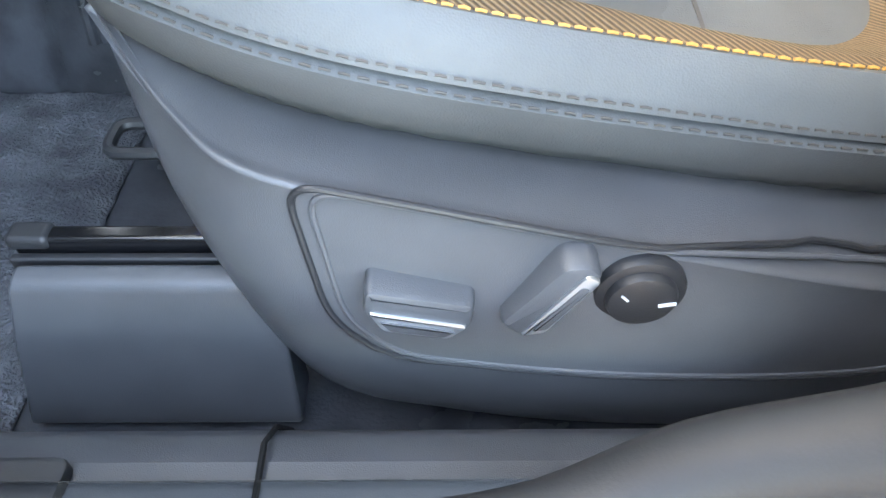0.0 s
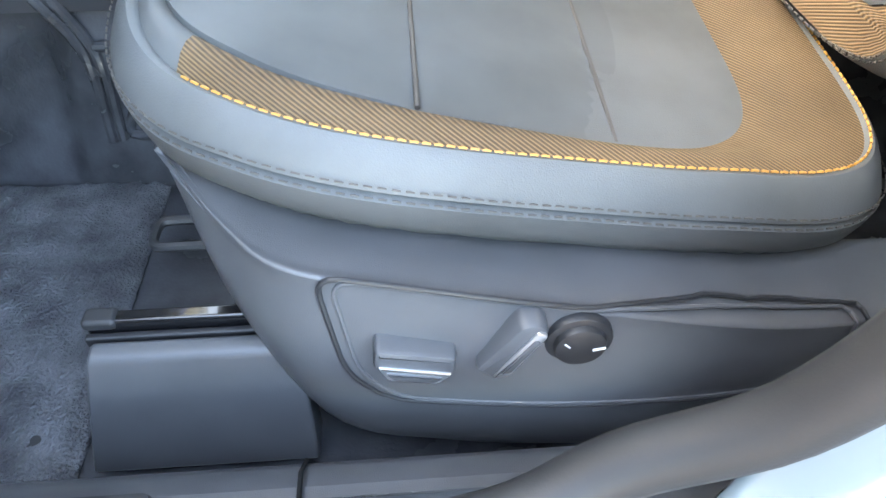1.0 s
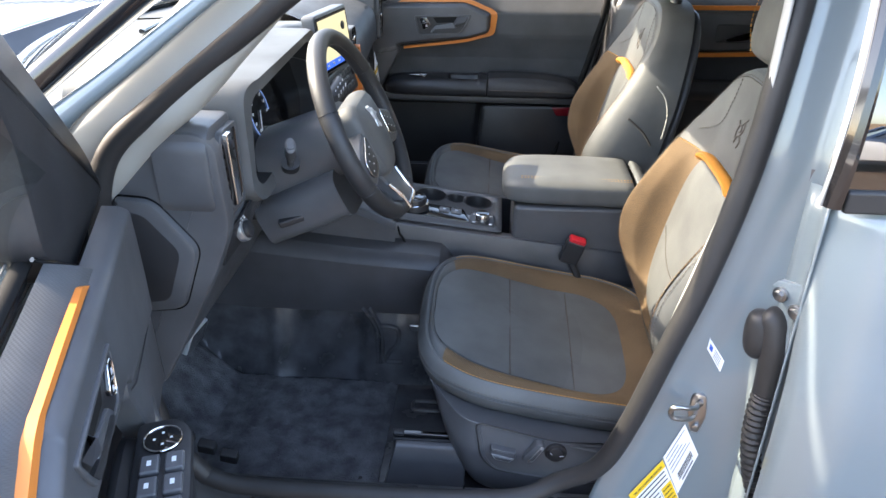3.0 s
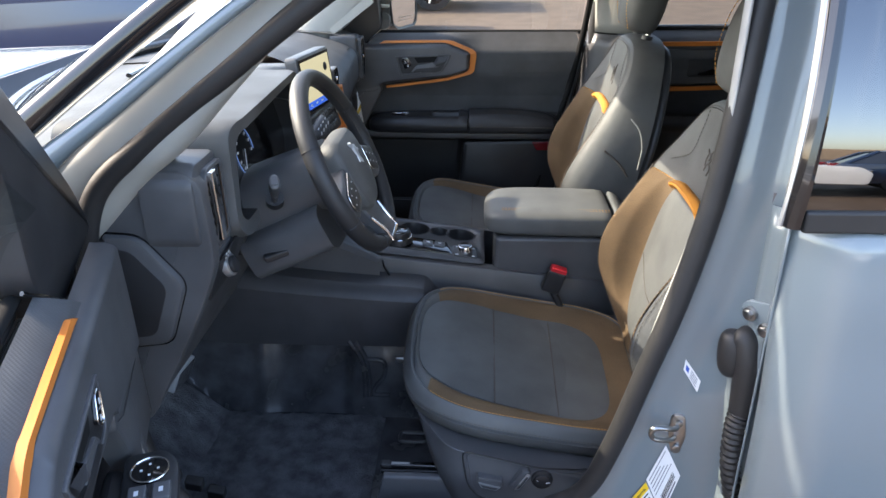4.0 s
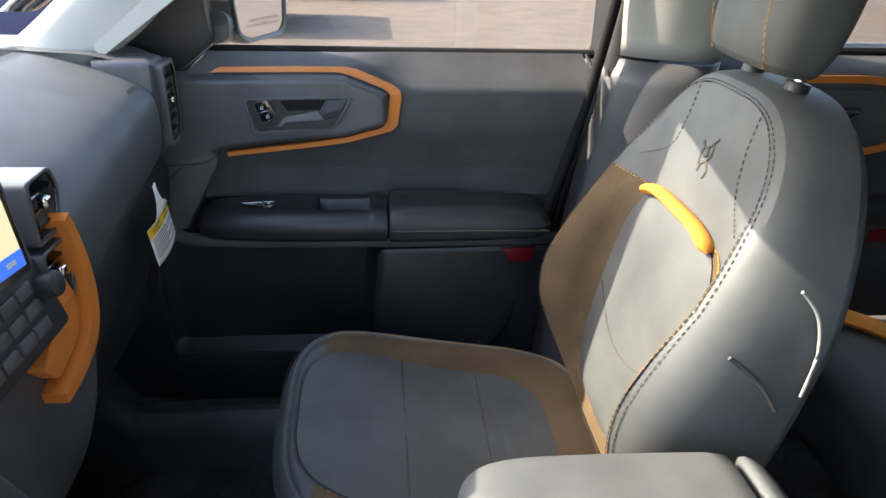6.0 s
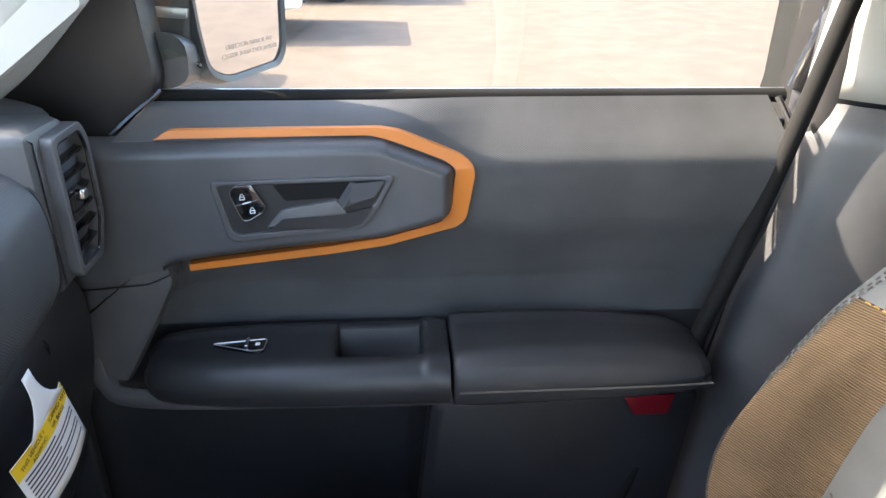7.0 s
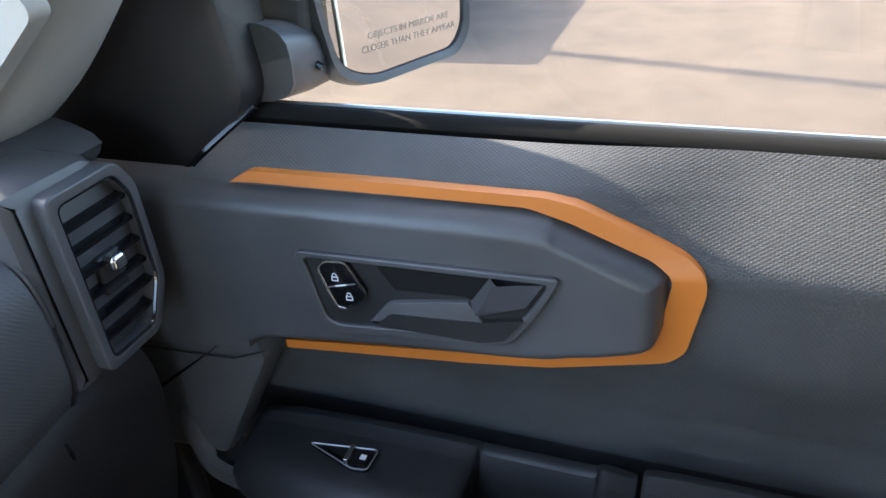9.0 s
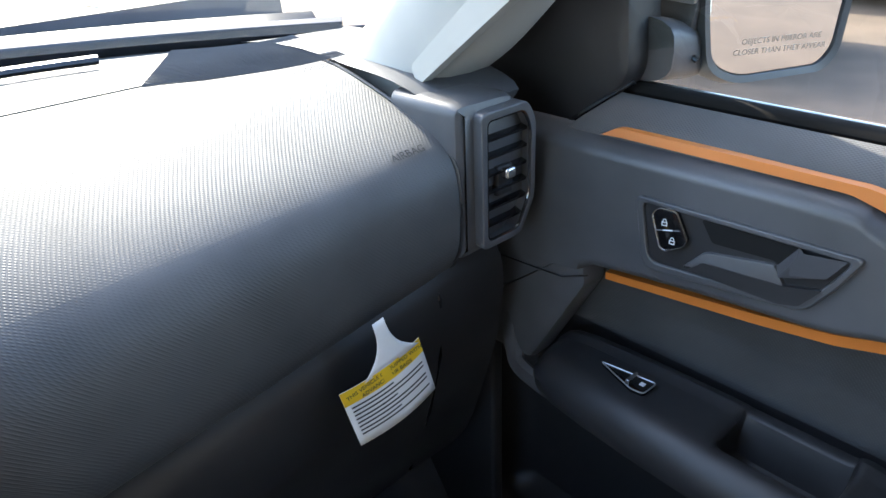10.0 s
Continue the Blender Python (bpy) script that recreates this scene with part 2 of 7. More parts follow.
def stitches(pts, length=0.006, gap=0.003, r=0.0009, bm=None):
    """A row of single threads along a path."""
    bm = bm or bmesh.new()
    pts = [Vector(p) for p in pts]
    dist, cur, k = [0.0], 0.0, 0
    for a, b in zip(pts, pts[1:]):
        dist.append(dist[-1] + (b - a).length)
    def at(d):
        for i in range(len(pts) - 1):
            if d <= dist[i + 1]:
                return pts[i].lerp(pts[i + 1], (d - dist[i]) / max(1e-9, dist[i + 1] - dist[i]))
        return pts[-1]
    while cur + length < dist[-1]:
        tube([at(cur), at(cur + length / 2) + Vector((0, 0, r * 0.5)), at(cur + length)], r, 5, bm=bm)
        cur += length + gap
    return bm


def ribbon(pts, widths, place, d0, d1, bm=None):
    """A flat band of varying width along a path of pairs."""
    pts = [Vector(p) for p in pts]
    left, right = [], []
    for i, p in enumerate(pts):
        t = (pts[min(i + 1, len(pts) - 1)] - pts[max(i - 1, 0)]).normalized()
        nrm = Vector((-t.y, t.x)) * widths[i] / 2
        left.append(p + nrm), right.append(p - nrm)
    bm = bm or bmesh.new()
    rows = [[bm.verts.new(place(*p, d)) for p in ps] for ps, d in ((left, d0), (left, d1), (right, d1), (right, d0))]
    k = len(pts)
    for a, b in zip(rows, rows[1:] + rows[:1]):
        for j in range(k - 1):
            bm.faces.new((a[j], a[j + 1], b[j + 1], b[j]))
    bm.faces.new([r[0] for r in rows]), bm.faces.new([r[-1] for r in rows])
    return bm


def softened(pts, r=0.006, n=3):
    """An open path with its inner corners rounded by r."""
    pts = [Vector(p) for p in pts]
    out = [pts[0]]
    for a, p, b in zip(pts, pts[1:], pts[2:]):
        q = min(r, 0.4 * (a - p).length, 0.4 * (b - p).length)
        s, e = p + (a - p).normalized() * q, p + (b - p).normalized() * q
        out += [s * (1 - t) ** 2 + p * 2 * t * (1 - t) + e * t * t for t in [j / n for j in range(n + 1)]]
    return out + [pts[-1]]


def band(left, right, place, d0, d1, bm=None):
    """A flat plate between two open edges with the same number of points."""
    bm = bm or bmesh.new()
    rows = [[bm.verts.new(place(*p, d)) for p in ps] for ps, d in ((left, d0), (left, d1), (right, d1), (right, d0))]
    for a, b in zip(rows, rows[1:] + rows[:1]):
        for j in range(len(left) - 1):
            bm.faces.new((a[j], a[j + 1], b[j + 1], b[j]))
    bm.faces.new([r[0] for r in rows]), bm.faces.new([r[-1] for r in rows])
    return bm


def disc(c, axis, r, h, seg=32, edge=0.002, bm=None):
    """A turned knob: a cylinder of radius r along axis from c, height h, with a rounded rim."""
    bm = bm or bmesh.new()
    z = Vector(axis).normalized()
    x = z.orthogonal().normalized()
    y = z.cross(x)
    rows = []
    for q, d in ((r, 0), (r, h - edge), (r - edge * 0.3, h - edge * 0.3), (r - edge, h)):
        rows.append([bm.verts.new(Vector(c) + z * d + (x * math.cos(2 * math.pi * j / seg) + y * math.sin(2 * math.pi * j / seg)) * q) for j in range(seg)])
    for a, b in zip(rows, rows[1:]):
        for j in range(seg):
            bm.faces.new((a[j], a[(j + 1) % seg], b[(j + 1) % seg], b[j]))
    bm.faces.new(rows[0]), bm.faces.new(rows[-1])
    return bm


def lettering(text, size, m, name, mat, parent, depth=0.0002):
    """Words as a mesh, in the plane of the pose m."""
    cu = bpy.data.curves.new(name, "FONT")
    cu.body, cu.size, cu.extrude, cu.align_x, cu.align_y = text, size, depth, "CENTER", "CENTER"
    ob = bpy.data.objects.new(name, cu)
    me = bpy.data.meshes.new_from_object(ob)
    bpy.data.objects.remove(ob)
    bm = bmesh.new()
    bm.from_mesh(me)
    bmesh.ops.transform(bm, matrix=m, verts=bm.verts)
    return part(name, bm, mat, parent, smooth=False)


def basis_pose(o, x, y):
    """The pose at o whose plane is spanned by x and y."""
    x, y = Vector(x).normalized(), Vector(y).normalized()
    z = x.cross(y).normalized()
    y = z.cross(x)
    return Matrix.Translation(o) @ Matrix((x, y, z)).transposed().to_4x4()


# ---- ground and car shell ----
structure("ground", grid(lambda u, v: ((u - 0.5) * 400, (v - 0.5) * 400, 0.0), 9, 9), CONCRETE, "sunlit tan concrete car park with fine cracks", "ground", smooth=False)

SILL_Z, FLOOR_Z, BELT_Z = 0.502, 0.395, 1.204


def floor_shape(u, v):
    """The moulded floor: footwells either side of the tunnel, rising to the firewall."""
    x, y = -1.0 + 2.9 * u, -0.70 + 1.40 * v
    z = FLOOR_Z - 0.012
    rise = max(0.0, (-0.52 - x) / 0.4)
    z += 0.42 * min(1.0, rise) ** 1.1
    edge = max(0.0, (abs(y) - 0.60) / 0.10)
    z += 0.13 * min(1.0, edge) ** 2
    t = max(0.0, 1 - max(0.0, abs(y) - 0.17) / 0.085)
    wall = FLOOR_Z + 0.24 * (t * t * (3 - 2 * t))
    proud = 0.0
    if wall > z + 0.004 and y < 0:
        step = lambda c, w: 1 / (1 + math.exp(-(x - c) / w))
        proud = 0.012 * step(-0.20, 0.004) + 0.010 * math.exp(-((x + 0.205) / 0.010) ** 2) - 0.009 * step(-0.40, 0.012) * (1 - step(-0.20, 0.004)) + 0.010 * math.exp(-((x + 0.43) / 0.02) ** 2)
        if -0.185 < x < -0.115:
            proud += 0.008 * math.exp(-((wall - 0.52) / 0.018) ** 2) - 0.006 * math.exp(-((wall - 0.47) / 0.02) ** 2)
    z = max(z, wall)
    return (x, y - proud, z + 0.4 * proud)


cabin_floor = structure("floor", grid(floor_shape, 260, 150), LINER, "moulded glossy black rubber cabin floor", "floor")


wall_y = lambda z: -0.225 - 0.17 * (0.55 - z)
for line in ([(-0.205, 0.600), (-0.178, 0.560), (-0.168, 0.520), (-0.168, 0.450)], [(-0.188, 0.600), (-0.166, 0.560), (-0.157, 0.520), (-0.157, 0.452)],
             [(-0.160, 0.552), (-0.125, 0.550), (-0.115, 0.535), (-0.120, 0.505), (-0.140, 0.480), (-0.145, 0.458), (-0.105, 0.458)]):
    part("floor_rib", tube(spline([(x, wall_y(z), z) for x, z in line], 24), 0.0055, 8), LINER, cabin_floor)


def mat_shape(u, v):
    x, y = -0.70 + 0.585 * u, -0.628 + 0.375 * v - 0.05 * max(0.0, 0.25 - u) * (v - 0.5)
    z = FLOOR_Z + 0.014 + 0.42 * max(0.0, (-0.52 - x) / 0.4) ** 1.1
    z += 0.004 * noise.noise((x * 9, y * 9, 1)) + 0.004 * noise.noise((x * 34, y * 34, 4)) + 0.003 * noise.noise((x * 80, y * 80, 7))
    z -= 0.006 * max(0.0, abs(2 * v - 1) - 0.94) / 0.06 + 0.006 * max(0.0, u - 0.97) / 0.03
    return (x, y, z)


floor_mat = tagged(part("floor_mat", grid(mat_shape, 150, 100), CARPET, None, solid=0.008), "dusty charcoal carpet floor mat on the driver's floor", "floor mat")
part("mat_fixing", disc((-0.155, -0.585, FLOOR_Z + 0.006), (0, 0, 1), 0.022, 0.004, 24), PLASTIC_DARK, floor_mat)
part("fixing_knob", disc((-0.155, -0.585, FLOOR_Z + 0.008), (0, 0, 1), 0.007, 0.008, 16), PLASTIC_DARK, floor_mat)
part("rear_fixing", disc((-0.16, -0.30, FLOOR_Z + 0.006), (0, 0, 1), 0.016, 0.004, 20), PLASTIC_DARK, floor_mat)

def mirror_y(p):
    return (p[0], -p[1], p[2])


def both(name, make, mat, label, category, **kw):
    """One piece of the shell on each side of the car."""
    for side in (1, -1):
        bm = make()
        if side < 0:
            for v in bm.verts:
                v.co.y = -v.co.y
        structure(name, bm, mat, label, category, **kw)


# sill: outer painted ledge, plastic scuff trim inside; the front sweeps up to the A-pillar
def sill_profile(x):
    up = 0.0 if x > -0.42 else 0.30 * ((-0.42 - x) / 0.14) ** 2
    rear = 0.0 if x < 0.12 else 0.06 * min(1, (x - 0.12) / 0.16) ** 2
    return [(x, -0.62, FLOOR_Z - 0.01 + up * 0.3), (x, -0.640, FLOOR_Z + 0.05 + up), (x, -0.658, SILL_Z - 0.02 + up), (x, -0.676, SILL_Z - 0.002 + up), (x, -0.74, SILL_Z - 0.004 + up),
            (x, -0.765, SILL_Z - 0.02 + up), (x, -0.775, SILL_Z - 0.07 + up), (x, -0.78, 0.30), (x, -0.60, 0.30)]


structure("sill_trim", loft([sill_profile(-0.56 + 0.04 * i) for i in range(36)]), PLASTIC, "charcoal plastic door sill trim", "sill trim", subsurf=1)
structure("rocker", loft([[(x, -0.775, 0.28), (x, -0.775, 0.47), (x, -0.80, 0.485), (x, -0.86, 0.47), (x, -0.90, 0.42), (x, -0.90, 0.28)] for x in (-0.62, 0.0, 0.48)]), PAINT,
          "pale blue-grey painted rocker under the door", "rocker panel", bevel=0.01)
scuff = tagged(part("scuff_plate", prism(rounded([(-0.335, -0.684), (-0.015, -0.684), (-0.02, -0.736), (-0.33, -0.736)], 0.008), lambda a, b, d: (a, b, d), SILL_Z - 0.004, SILL_Z + 0.003, 0.002), PLASTIC_DARK),
               "black scuff plate with embossed lettering on the sill", "scuff plate")
for i in range(7):
    a = -0.31 + 0.037 * i
    part("embossed_bar", prism(rounded([(a, -0.698), (a + 0.027, -0.698), (a + 0.027, -0.722), (a, -0.722)], 0.004), lambda p, q, d: (p, q, d), SILL_Z + 0.002, SILL_Z + 0.0045, 0.001), PLASTIC, scuff)
structure("sill_seam", tube([(0.07 + 0.004 * (k > 3), p[1], p[2] + 0.001) for k, p in enumerate(sill_profile(0.07)[1:7])], 0.0016, 6), FLOCK, "dark joint between two lengths of sill trim", "sill trim")
structure("sill_trim_far", loft([[mirror_y(p) for p in sill_profile(-0.56 + 0.06 * i)] for i in range(24)]), PLASTIC, "charcoal plastic sill trim", "sill trim")

# door seal, a fat rubber lip that follows the whole driver door opening
SEAL = [(-0.40, -0.748, 0.565), (-0.455, -0.748, 0.66), (-0.475, -0.748, 0.82), (-0.485, -0.748, 0.96), (-0.482, -0.748, 1.08), (-0.445, -0.748, 1.185), (-0.36, -0.742, 1.262),
        (-0.24, -0.735, 1.352), (-0.09, -0.72, 1.46), (0.05, -0.70, 1.545), (0.20, -0.69, 1.59), (0.40, -0.69, 1.60), (0.475, -0.70, 1.53), (0.472, -0.72, 1.40),
        (0.449, -0.742, 1.20), (0.416, -0.75, 1.03), (0.382, -0.752, 0.90), (0.341, -0.752, 0.745), (0.304, -0.742, 0.640), (0.240, -0.730, 0.584), (0.175, -0.740, 0.552), (0.06, -0.748, 0.546), (-0.15, -0.75, 0.545), (-0.33, -0.75, 0.548)]
seal_line = spline(SEAL + [SEAL[0]], 150)[:-1]
structure("door_seal", tube(seal_line, 0.017, 12, closed=True, up=(0, 1, 0)), RUBBER, "fat black rubber door seal round the opening", "door seal")
structure("door_seal_far", tube([mirror_y(p) for p in seal_line], 0.010, 10, closed=True, up=(0, 1, 0)), FLOCK, "black rubber door seal round the opening", "door seal")


# pillars
def bar(path, sx, sy, n=24, shift=(0, 0, 0)):
    """A pillar of rounded section along a path; sx, sy: half sizes along x and y as functions of the way."""
    rings = []
    for i, p in enumerate(spline(path, n)):
        u = i / (n - 1)
        a, b = sx(u), sy(u)
        rings.append([(p.x + shift[0] + a * math.copysign(abs(math.cos(t)) ** 0.6, math.cos(t)), p.y + shift[1] + b * math.copysign(abs(math.sin(t)) ** 0.6, math.sin(t)), p.z + shift[2])
                      for t in [2 * math.pi * j / 20 for j in range(20)]])
    return loft(rings)


A_PATH = [(-0.60, 0.80, 0.45), (-0.59, 0.80, 0.85), (-0.57, 0.80, 1.12), (-0.49, 0.80, 1.235), (-0.36, 0.785, 1.33), (-0.18, 0.765, 1.455), (-0.03, 0.745, 1.545), (0.10, 0.72, 1.60)]
both("a_pillar", lambda: bar(A_PATH, lambda u: 0.042 - 0.024 * min(1, max(0, u - 0.25) * 2.5), lambda u: 0.042 - 0.018 * min(1, max(0, u - 0.25) * 2.5), 40), PAINT, "pale blue-grey painted windscreen pillar", "pillar")
both("a_pillar_cover", lambda: bar([(p[0] - 0.055, p[1] + 0.012, p[2] + 0.022) for p in A_PATH[3:]], lambda u: 0.030, lambda u: 0.030, 30), GLOSS_BLACK, "gloss black outer windscreen pillar cover", "pillar cover")
A_IN = [(-0.58, 0.675, 1.09), (-0.475, 0.685, 1.19), (-0.40, 0.695, 1.245), (-0.31, 0.695, 1.328), (-0.165, 0.68, 1.46), (0.0, 0.66, 1.56)]
both("a_pillar_trim", lambda: bar(A_IN, lambda u: 0.100 - 0.035 * u, lambda u: 0.055, 30), PILLAR_CLOTH, "pale grey cloth-lined inner pillar trim", "pillar trim")

inset_pose = basis_pose((-0.300, 0.6395, 1.272), (0.80, -0.06, 0.60), (-0.60, 0.05, 0.80))
on_inset = lambda a, b, d: inset_pose @ Vector((a, b, -d))
tweeter = structure("pillar_grille", prism(rounded([(-0.085, 0.010), (0.085, 0.014), (0.085, -0.014), (-0.085, -0.010)], 0.008), on_inset, -0.010, 0.004, 0.002), PILLAR_CLOTH, "pale slotted inset on the windscreen pillar trim", "pillar trim")
for k in range(7):
    part("slot", prism(rounded([(-0.068 + 0.021 * k, 0.008), (-0.054 + 0.021 * k, 0.008), (-0.054 + 0.021 * k, -0.008), (-0.068 + 0.021 * k, -0.008)], 0.003), on_inset, 0.002, 0.0048), LEATHER, tweeter)

# B-pillar, driver side: painted jamb outside the seal, pale inner trim inside it
def jamb(u, v):
    z = 0.46 + 1.14 * u
    lean = [(0.46, 0.285), (0.60, 0.318), (0.75, 0.355), (0.9, 0.396), (1.05, 0.432), (1.2, 0.462), (1.4, 0.485), (1.6, 0.49)]
    for (z0, x0), (z1, x1) in zip(lean, lean[1:]):
        if z <= z1 + 1e-6:
            x = x0 + (x1 - x0) * (z - z0) / (z1 - z0)
            break
    tuck = max(0.0, (z - 1.2)) * 0.17
    prof = spline([(x - 0.012, -0.735), (x + 0.02, -0.752), (x + 0.055, -0.757), (max(x + 0.08, 0.47), -0.775), (max(x + 0.09, 0.502), -0.80), (max(x + 0.10, 0.517), -0.84), (max(x + 0.13, 0.56), -0.852), (max(x + 0.16, 0.60), -0.852)], 25)
    k = min(23, int(v * 24))
    p = prof[k].lerp(prof[k + 1], v * 24 - k)
    return (p[0], p[1] + tuck, z)


structure("b_pillar_jamb", grid(jamb, 60, 25), PAINT, "pale blue-grey painted door jamb", "door jamb", solid=0.004)


def b_trim(u, v):
    z = 0.655 + 0.945 * u
    w = (z - 0.62) / 0.98
    x = 0.325 + 0.135 * min(1, w / 0.62) + 0.02 * max(0, w - 0.62)
    w = 0.10
    prof = [(x - 0.006, -0.745), (x - 0.010, -0.735), (x + 0.004, -0.724), (x + 0.04, -0.715), (x + w, -0.71), (x + w + 0.06, -0.71)]
    p = spline([(a, b, 0) for a, b in prof], 16)[int(round(v * 15))]
    return (p.x, p.y + 0.10 * max(0, z - 1.25) * 0.4, z)


structure("b_pillar_trim", grid(b_trim, 40, 16), PILLAR_CLOTH, "pale sunlit inner trim of the door pillar", "pillar trim", solid=0.004)
structure("b_pillar_far", bar([(0.50, 0.80, 0.45), (0.52, 0.80, 0.9), (0.52, 0.79, 1.2), (0.53, 0.76, 1.4), (0.54, 0.72, 1.6)], lambda u: 0.05, lambda u: 0.045, 24), PLASTIC_DARK,
     "black outer door pillar", "pillar")


def b_far(u, v):
    z = 0.45 + 1.15 * u
    x = 0.37 + 0.10 * min(1, u / 0.65)
    prof = [(x, 0.79), (x + 0.02, 0.745), (x + 0.08, 0.705), (x + 0.17, 0.690), (x + 0.21, 0.77)]
    p = spline([(a, b, 0) for a, b in prof], 14)[int(round(v * 13))]
    return (p.x, p.y - 0.16 * max(0, z - 1.2), z)


# added black plate, blots out bright slivers between door and pillar trim
structure("b_pillar_filler", grid(lambda u, v: (0.374 + 0.10 * min(1, u / 0.65), 0.788 + 0.10 * v, 0.45 + 1.15 * u), 24, 4), FLOCK, "black plate added to darken the gap beside the far door pillar", "door seal")
structure("b_pillar_trim_far", grid(lambda u, v: b_far(0.655 + 0.345 * u, v), 14, 14), PILLAR_CLOTH, "pale grey upper trim of the far door pillar", "pillar trim", solid=0.004)
structure("b_pillar_cover_far", grid(lambda u, v: b_far(0.65 * u, v), 18, 14), PLASTIC, "charcoal lower cover of the far door pillar", "pillar cover", solid=0.004)

# roof, rear wall, windscreen header
def roof_shape(u, v):
    y = -0.70 + 1.40 * v
    x0 = 0.07 - 0.21 * (1 - (y / 0.70) ** 2)
    x = x0 + (2.0 - x0) * u
    return (x, y, 1.60 + 0.05 * (1 - (2 * v - 1) ** 4) + 0.03 * math.sin(math.pi * u))


structure("roof", grid(roof_shape, 24, 20), PAINT, "pale blue-grey car roof", "roof", solid=0.02)
structure("roof_rail", box((1.05, -0.70, 1.60), (2.0, 0.07, 0.07)), PAINT, "painted roof side rail", "roof rail", bevel=0.02)
structure("roof_rail", box((1.05, 0.70, 1.60), (2.0, 0.07, 0.07)), PAINT, "painted roof side rail", "roof rail", bevel=0.02)
# header trim out of view, its low edge added to shade the seat tops
def header(u, v):
    y = -0.66 + 1.32 * u
    x0 = 0.06 - 0.21 * (1 - (y / 0.70) ** 2)
    prof = spline([(x0 - 0.005, 1.60), (x0 - 0.012, 1.545), (x0 + 0.005, 1.505), (x0 + 0.03, 1.500), (x0 + 0.07, 1.53), (x0 + 0.12, 1.585)], 16)
    p = prof[int(round(v * 15))]
    return (p[0], y, p[1] + 0.03 * (1 - (y / 0.66) ** 4))


structure("unseen_header", grid(header, 24, 16), PILLAR_CLOTH, "unseen pale grey header trim, hung low to shade the seat tops", "header trim", solid=0.006)
structure("headliner", grid(lambda u, v: (0.09 - 0.21 * (1 - (2 * v - 1) ** 2) + (1.89 + 0.21 * (1 - (2 * v - 1) ** 2)) * u, -0.68 + 1.36 * v, 1.585 + 0.03 * (1 - (2 * v - 1) ** 4)), 12, 12), PILLAR_CLOTH, "pale grey headliner", "headliner")
structure("tailgate", box((2.0, 0, 1.0), (0.06, 1.5, 1.24)), PAINT, "closed tailgate", "tailgate", bevel=0.01)
structure("firewall", grid(lambda u, v: (-0.98 + 0.03 * math.sin(3 * v), -0.85 + 1.7 * u, 0.3 + 0.93 * v), 8, 8), PLASTIC_DARK, "black firewall behind the dashboard", "firewall", solid=0.01)


# out-of-view blocker, added only to shade the driver's seat above the amber tab
visor = thing("unseen_visor", (-0.06, -0.34, 1.46), "unseen pale grey visor added to shade the upper driver's seat", "sun visor")
part("visor_blade", loft([[(x + (z - 1.45) * -0.5, y, z) for x, z in ((-0.062, 1.452), (-0.050, 1.450), (-0.036, 1.560), (-0.050, 1.562))] for y in (-0.585, -0.575, -0.14, -0.13)]), PILLAR_CLOTH, visor, bevel=0.004)
part("hinge_rod", tube([(-0.095, -0.60, 1.556), (-0.095, -0.12, 1.556)], 0.005, 10), PLASTIC, visor)


# windscreen: from the cowl up to the header
def screen(u, v):
    y = -0.72 + 1.44 * u
    bow = 1 - (y / 0.72) ** 2
    x0, x1 = -0.60 - 0.27 * bow, 0.10 - 0.12 * bow
    return (x0 + (x1 - x0) * v, y * (1 - 0.06 * v), 1.225 + 0.385 * v + 0.03 * math.sin(math.pi * v))


ws = structure("windscreen", grid(screen, 24, 12), GLASS, "clear windscreen", "windscreen")
structure("windscreen_band", tube([screen(i / 40, 0.0) for i in range(41)], 0.014, 8), GLOSS_BLACK, "black ceramic band at the windscreen's foot", "windscreen band")


def cowl(u, v):
    y = -0.78 + 1.56 * u
    bow = 1 - (y / 0.78) ** 2
    x0 = -0.60 - 0.27 * bow
    return (x0 - 0.16 * v, y, 1.222 - 0.05 * math.sin(math.pi * v))


structure("cowl", grid(cowl, 24, 6), PLASTIC_DARK, "black cowl panel under the windscreen", "cowl", solid=0.004)


def hood_shape(u, v):
    y = -0.80 + 1.60 * u
    bow = 1 - abs(y / 0.80) ** 2.2
    x0 = -0.74 - 0.27 * (1 - (y / 0.80) ** 2)
    z = 1.165 + 0.045 * bow - 0.05 * v * v + (0.012 if abs(y) < 0.42 else 0.0) * (1 - v) - (0.10 * max(0, v - 0.86) / 0.14)
    return (x0 + (-2.0 - x0) * v, y, z)


structure("hood", grid(hood_shape, 60, 30), PAINT, "pale blue-grey car hood in bright sun", "hood", solid=0.006)


def fender(u, v):
    x = -0.62 - 1.4 * u
    prof = spline([(-0.80, 1.165), (-0.86, 1.145), (-0.90, 1.06), (-0.925, 0.90), (-0.92, 0.70), (-0.90, 0.45)], 14)[int(round(v * 13))]
    return (x, prof[0], prof[1] - 0.04 * u * u)


for side in (1, -1):
    bm = grid(fender, 20, 14)
    if side < 0:
        for v in bm.verts:
            v.co.y = -v.co.y
    structure("fender", bm, PAINT, "pale blue-grey painted front fender", "fender", solid=0.006)

structure("footwell_side", box((-0.62, 0.738, 0.74), (0.52, 0.02, 0.66)), PLASTIC_DARK, "black side panel of the passenger footwell", "footwell panel", bevel=0.006)
# ---- seats ----
def superell(t, a, b, e=0.62):
    c, s = math.cos(t), math.sin(t)
    return a * math.copysign(abs(c) ** e, c), b * math.copysign(abs(s) ** e, s)


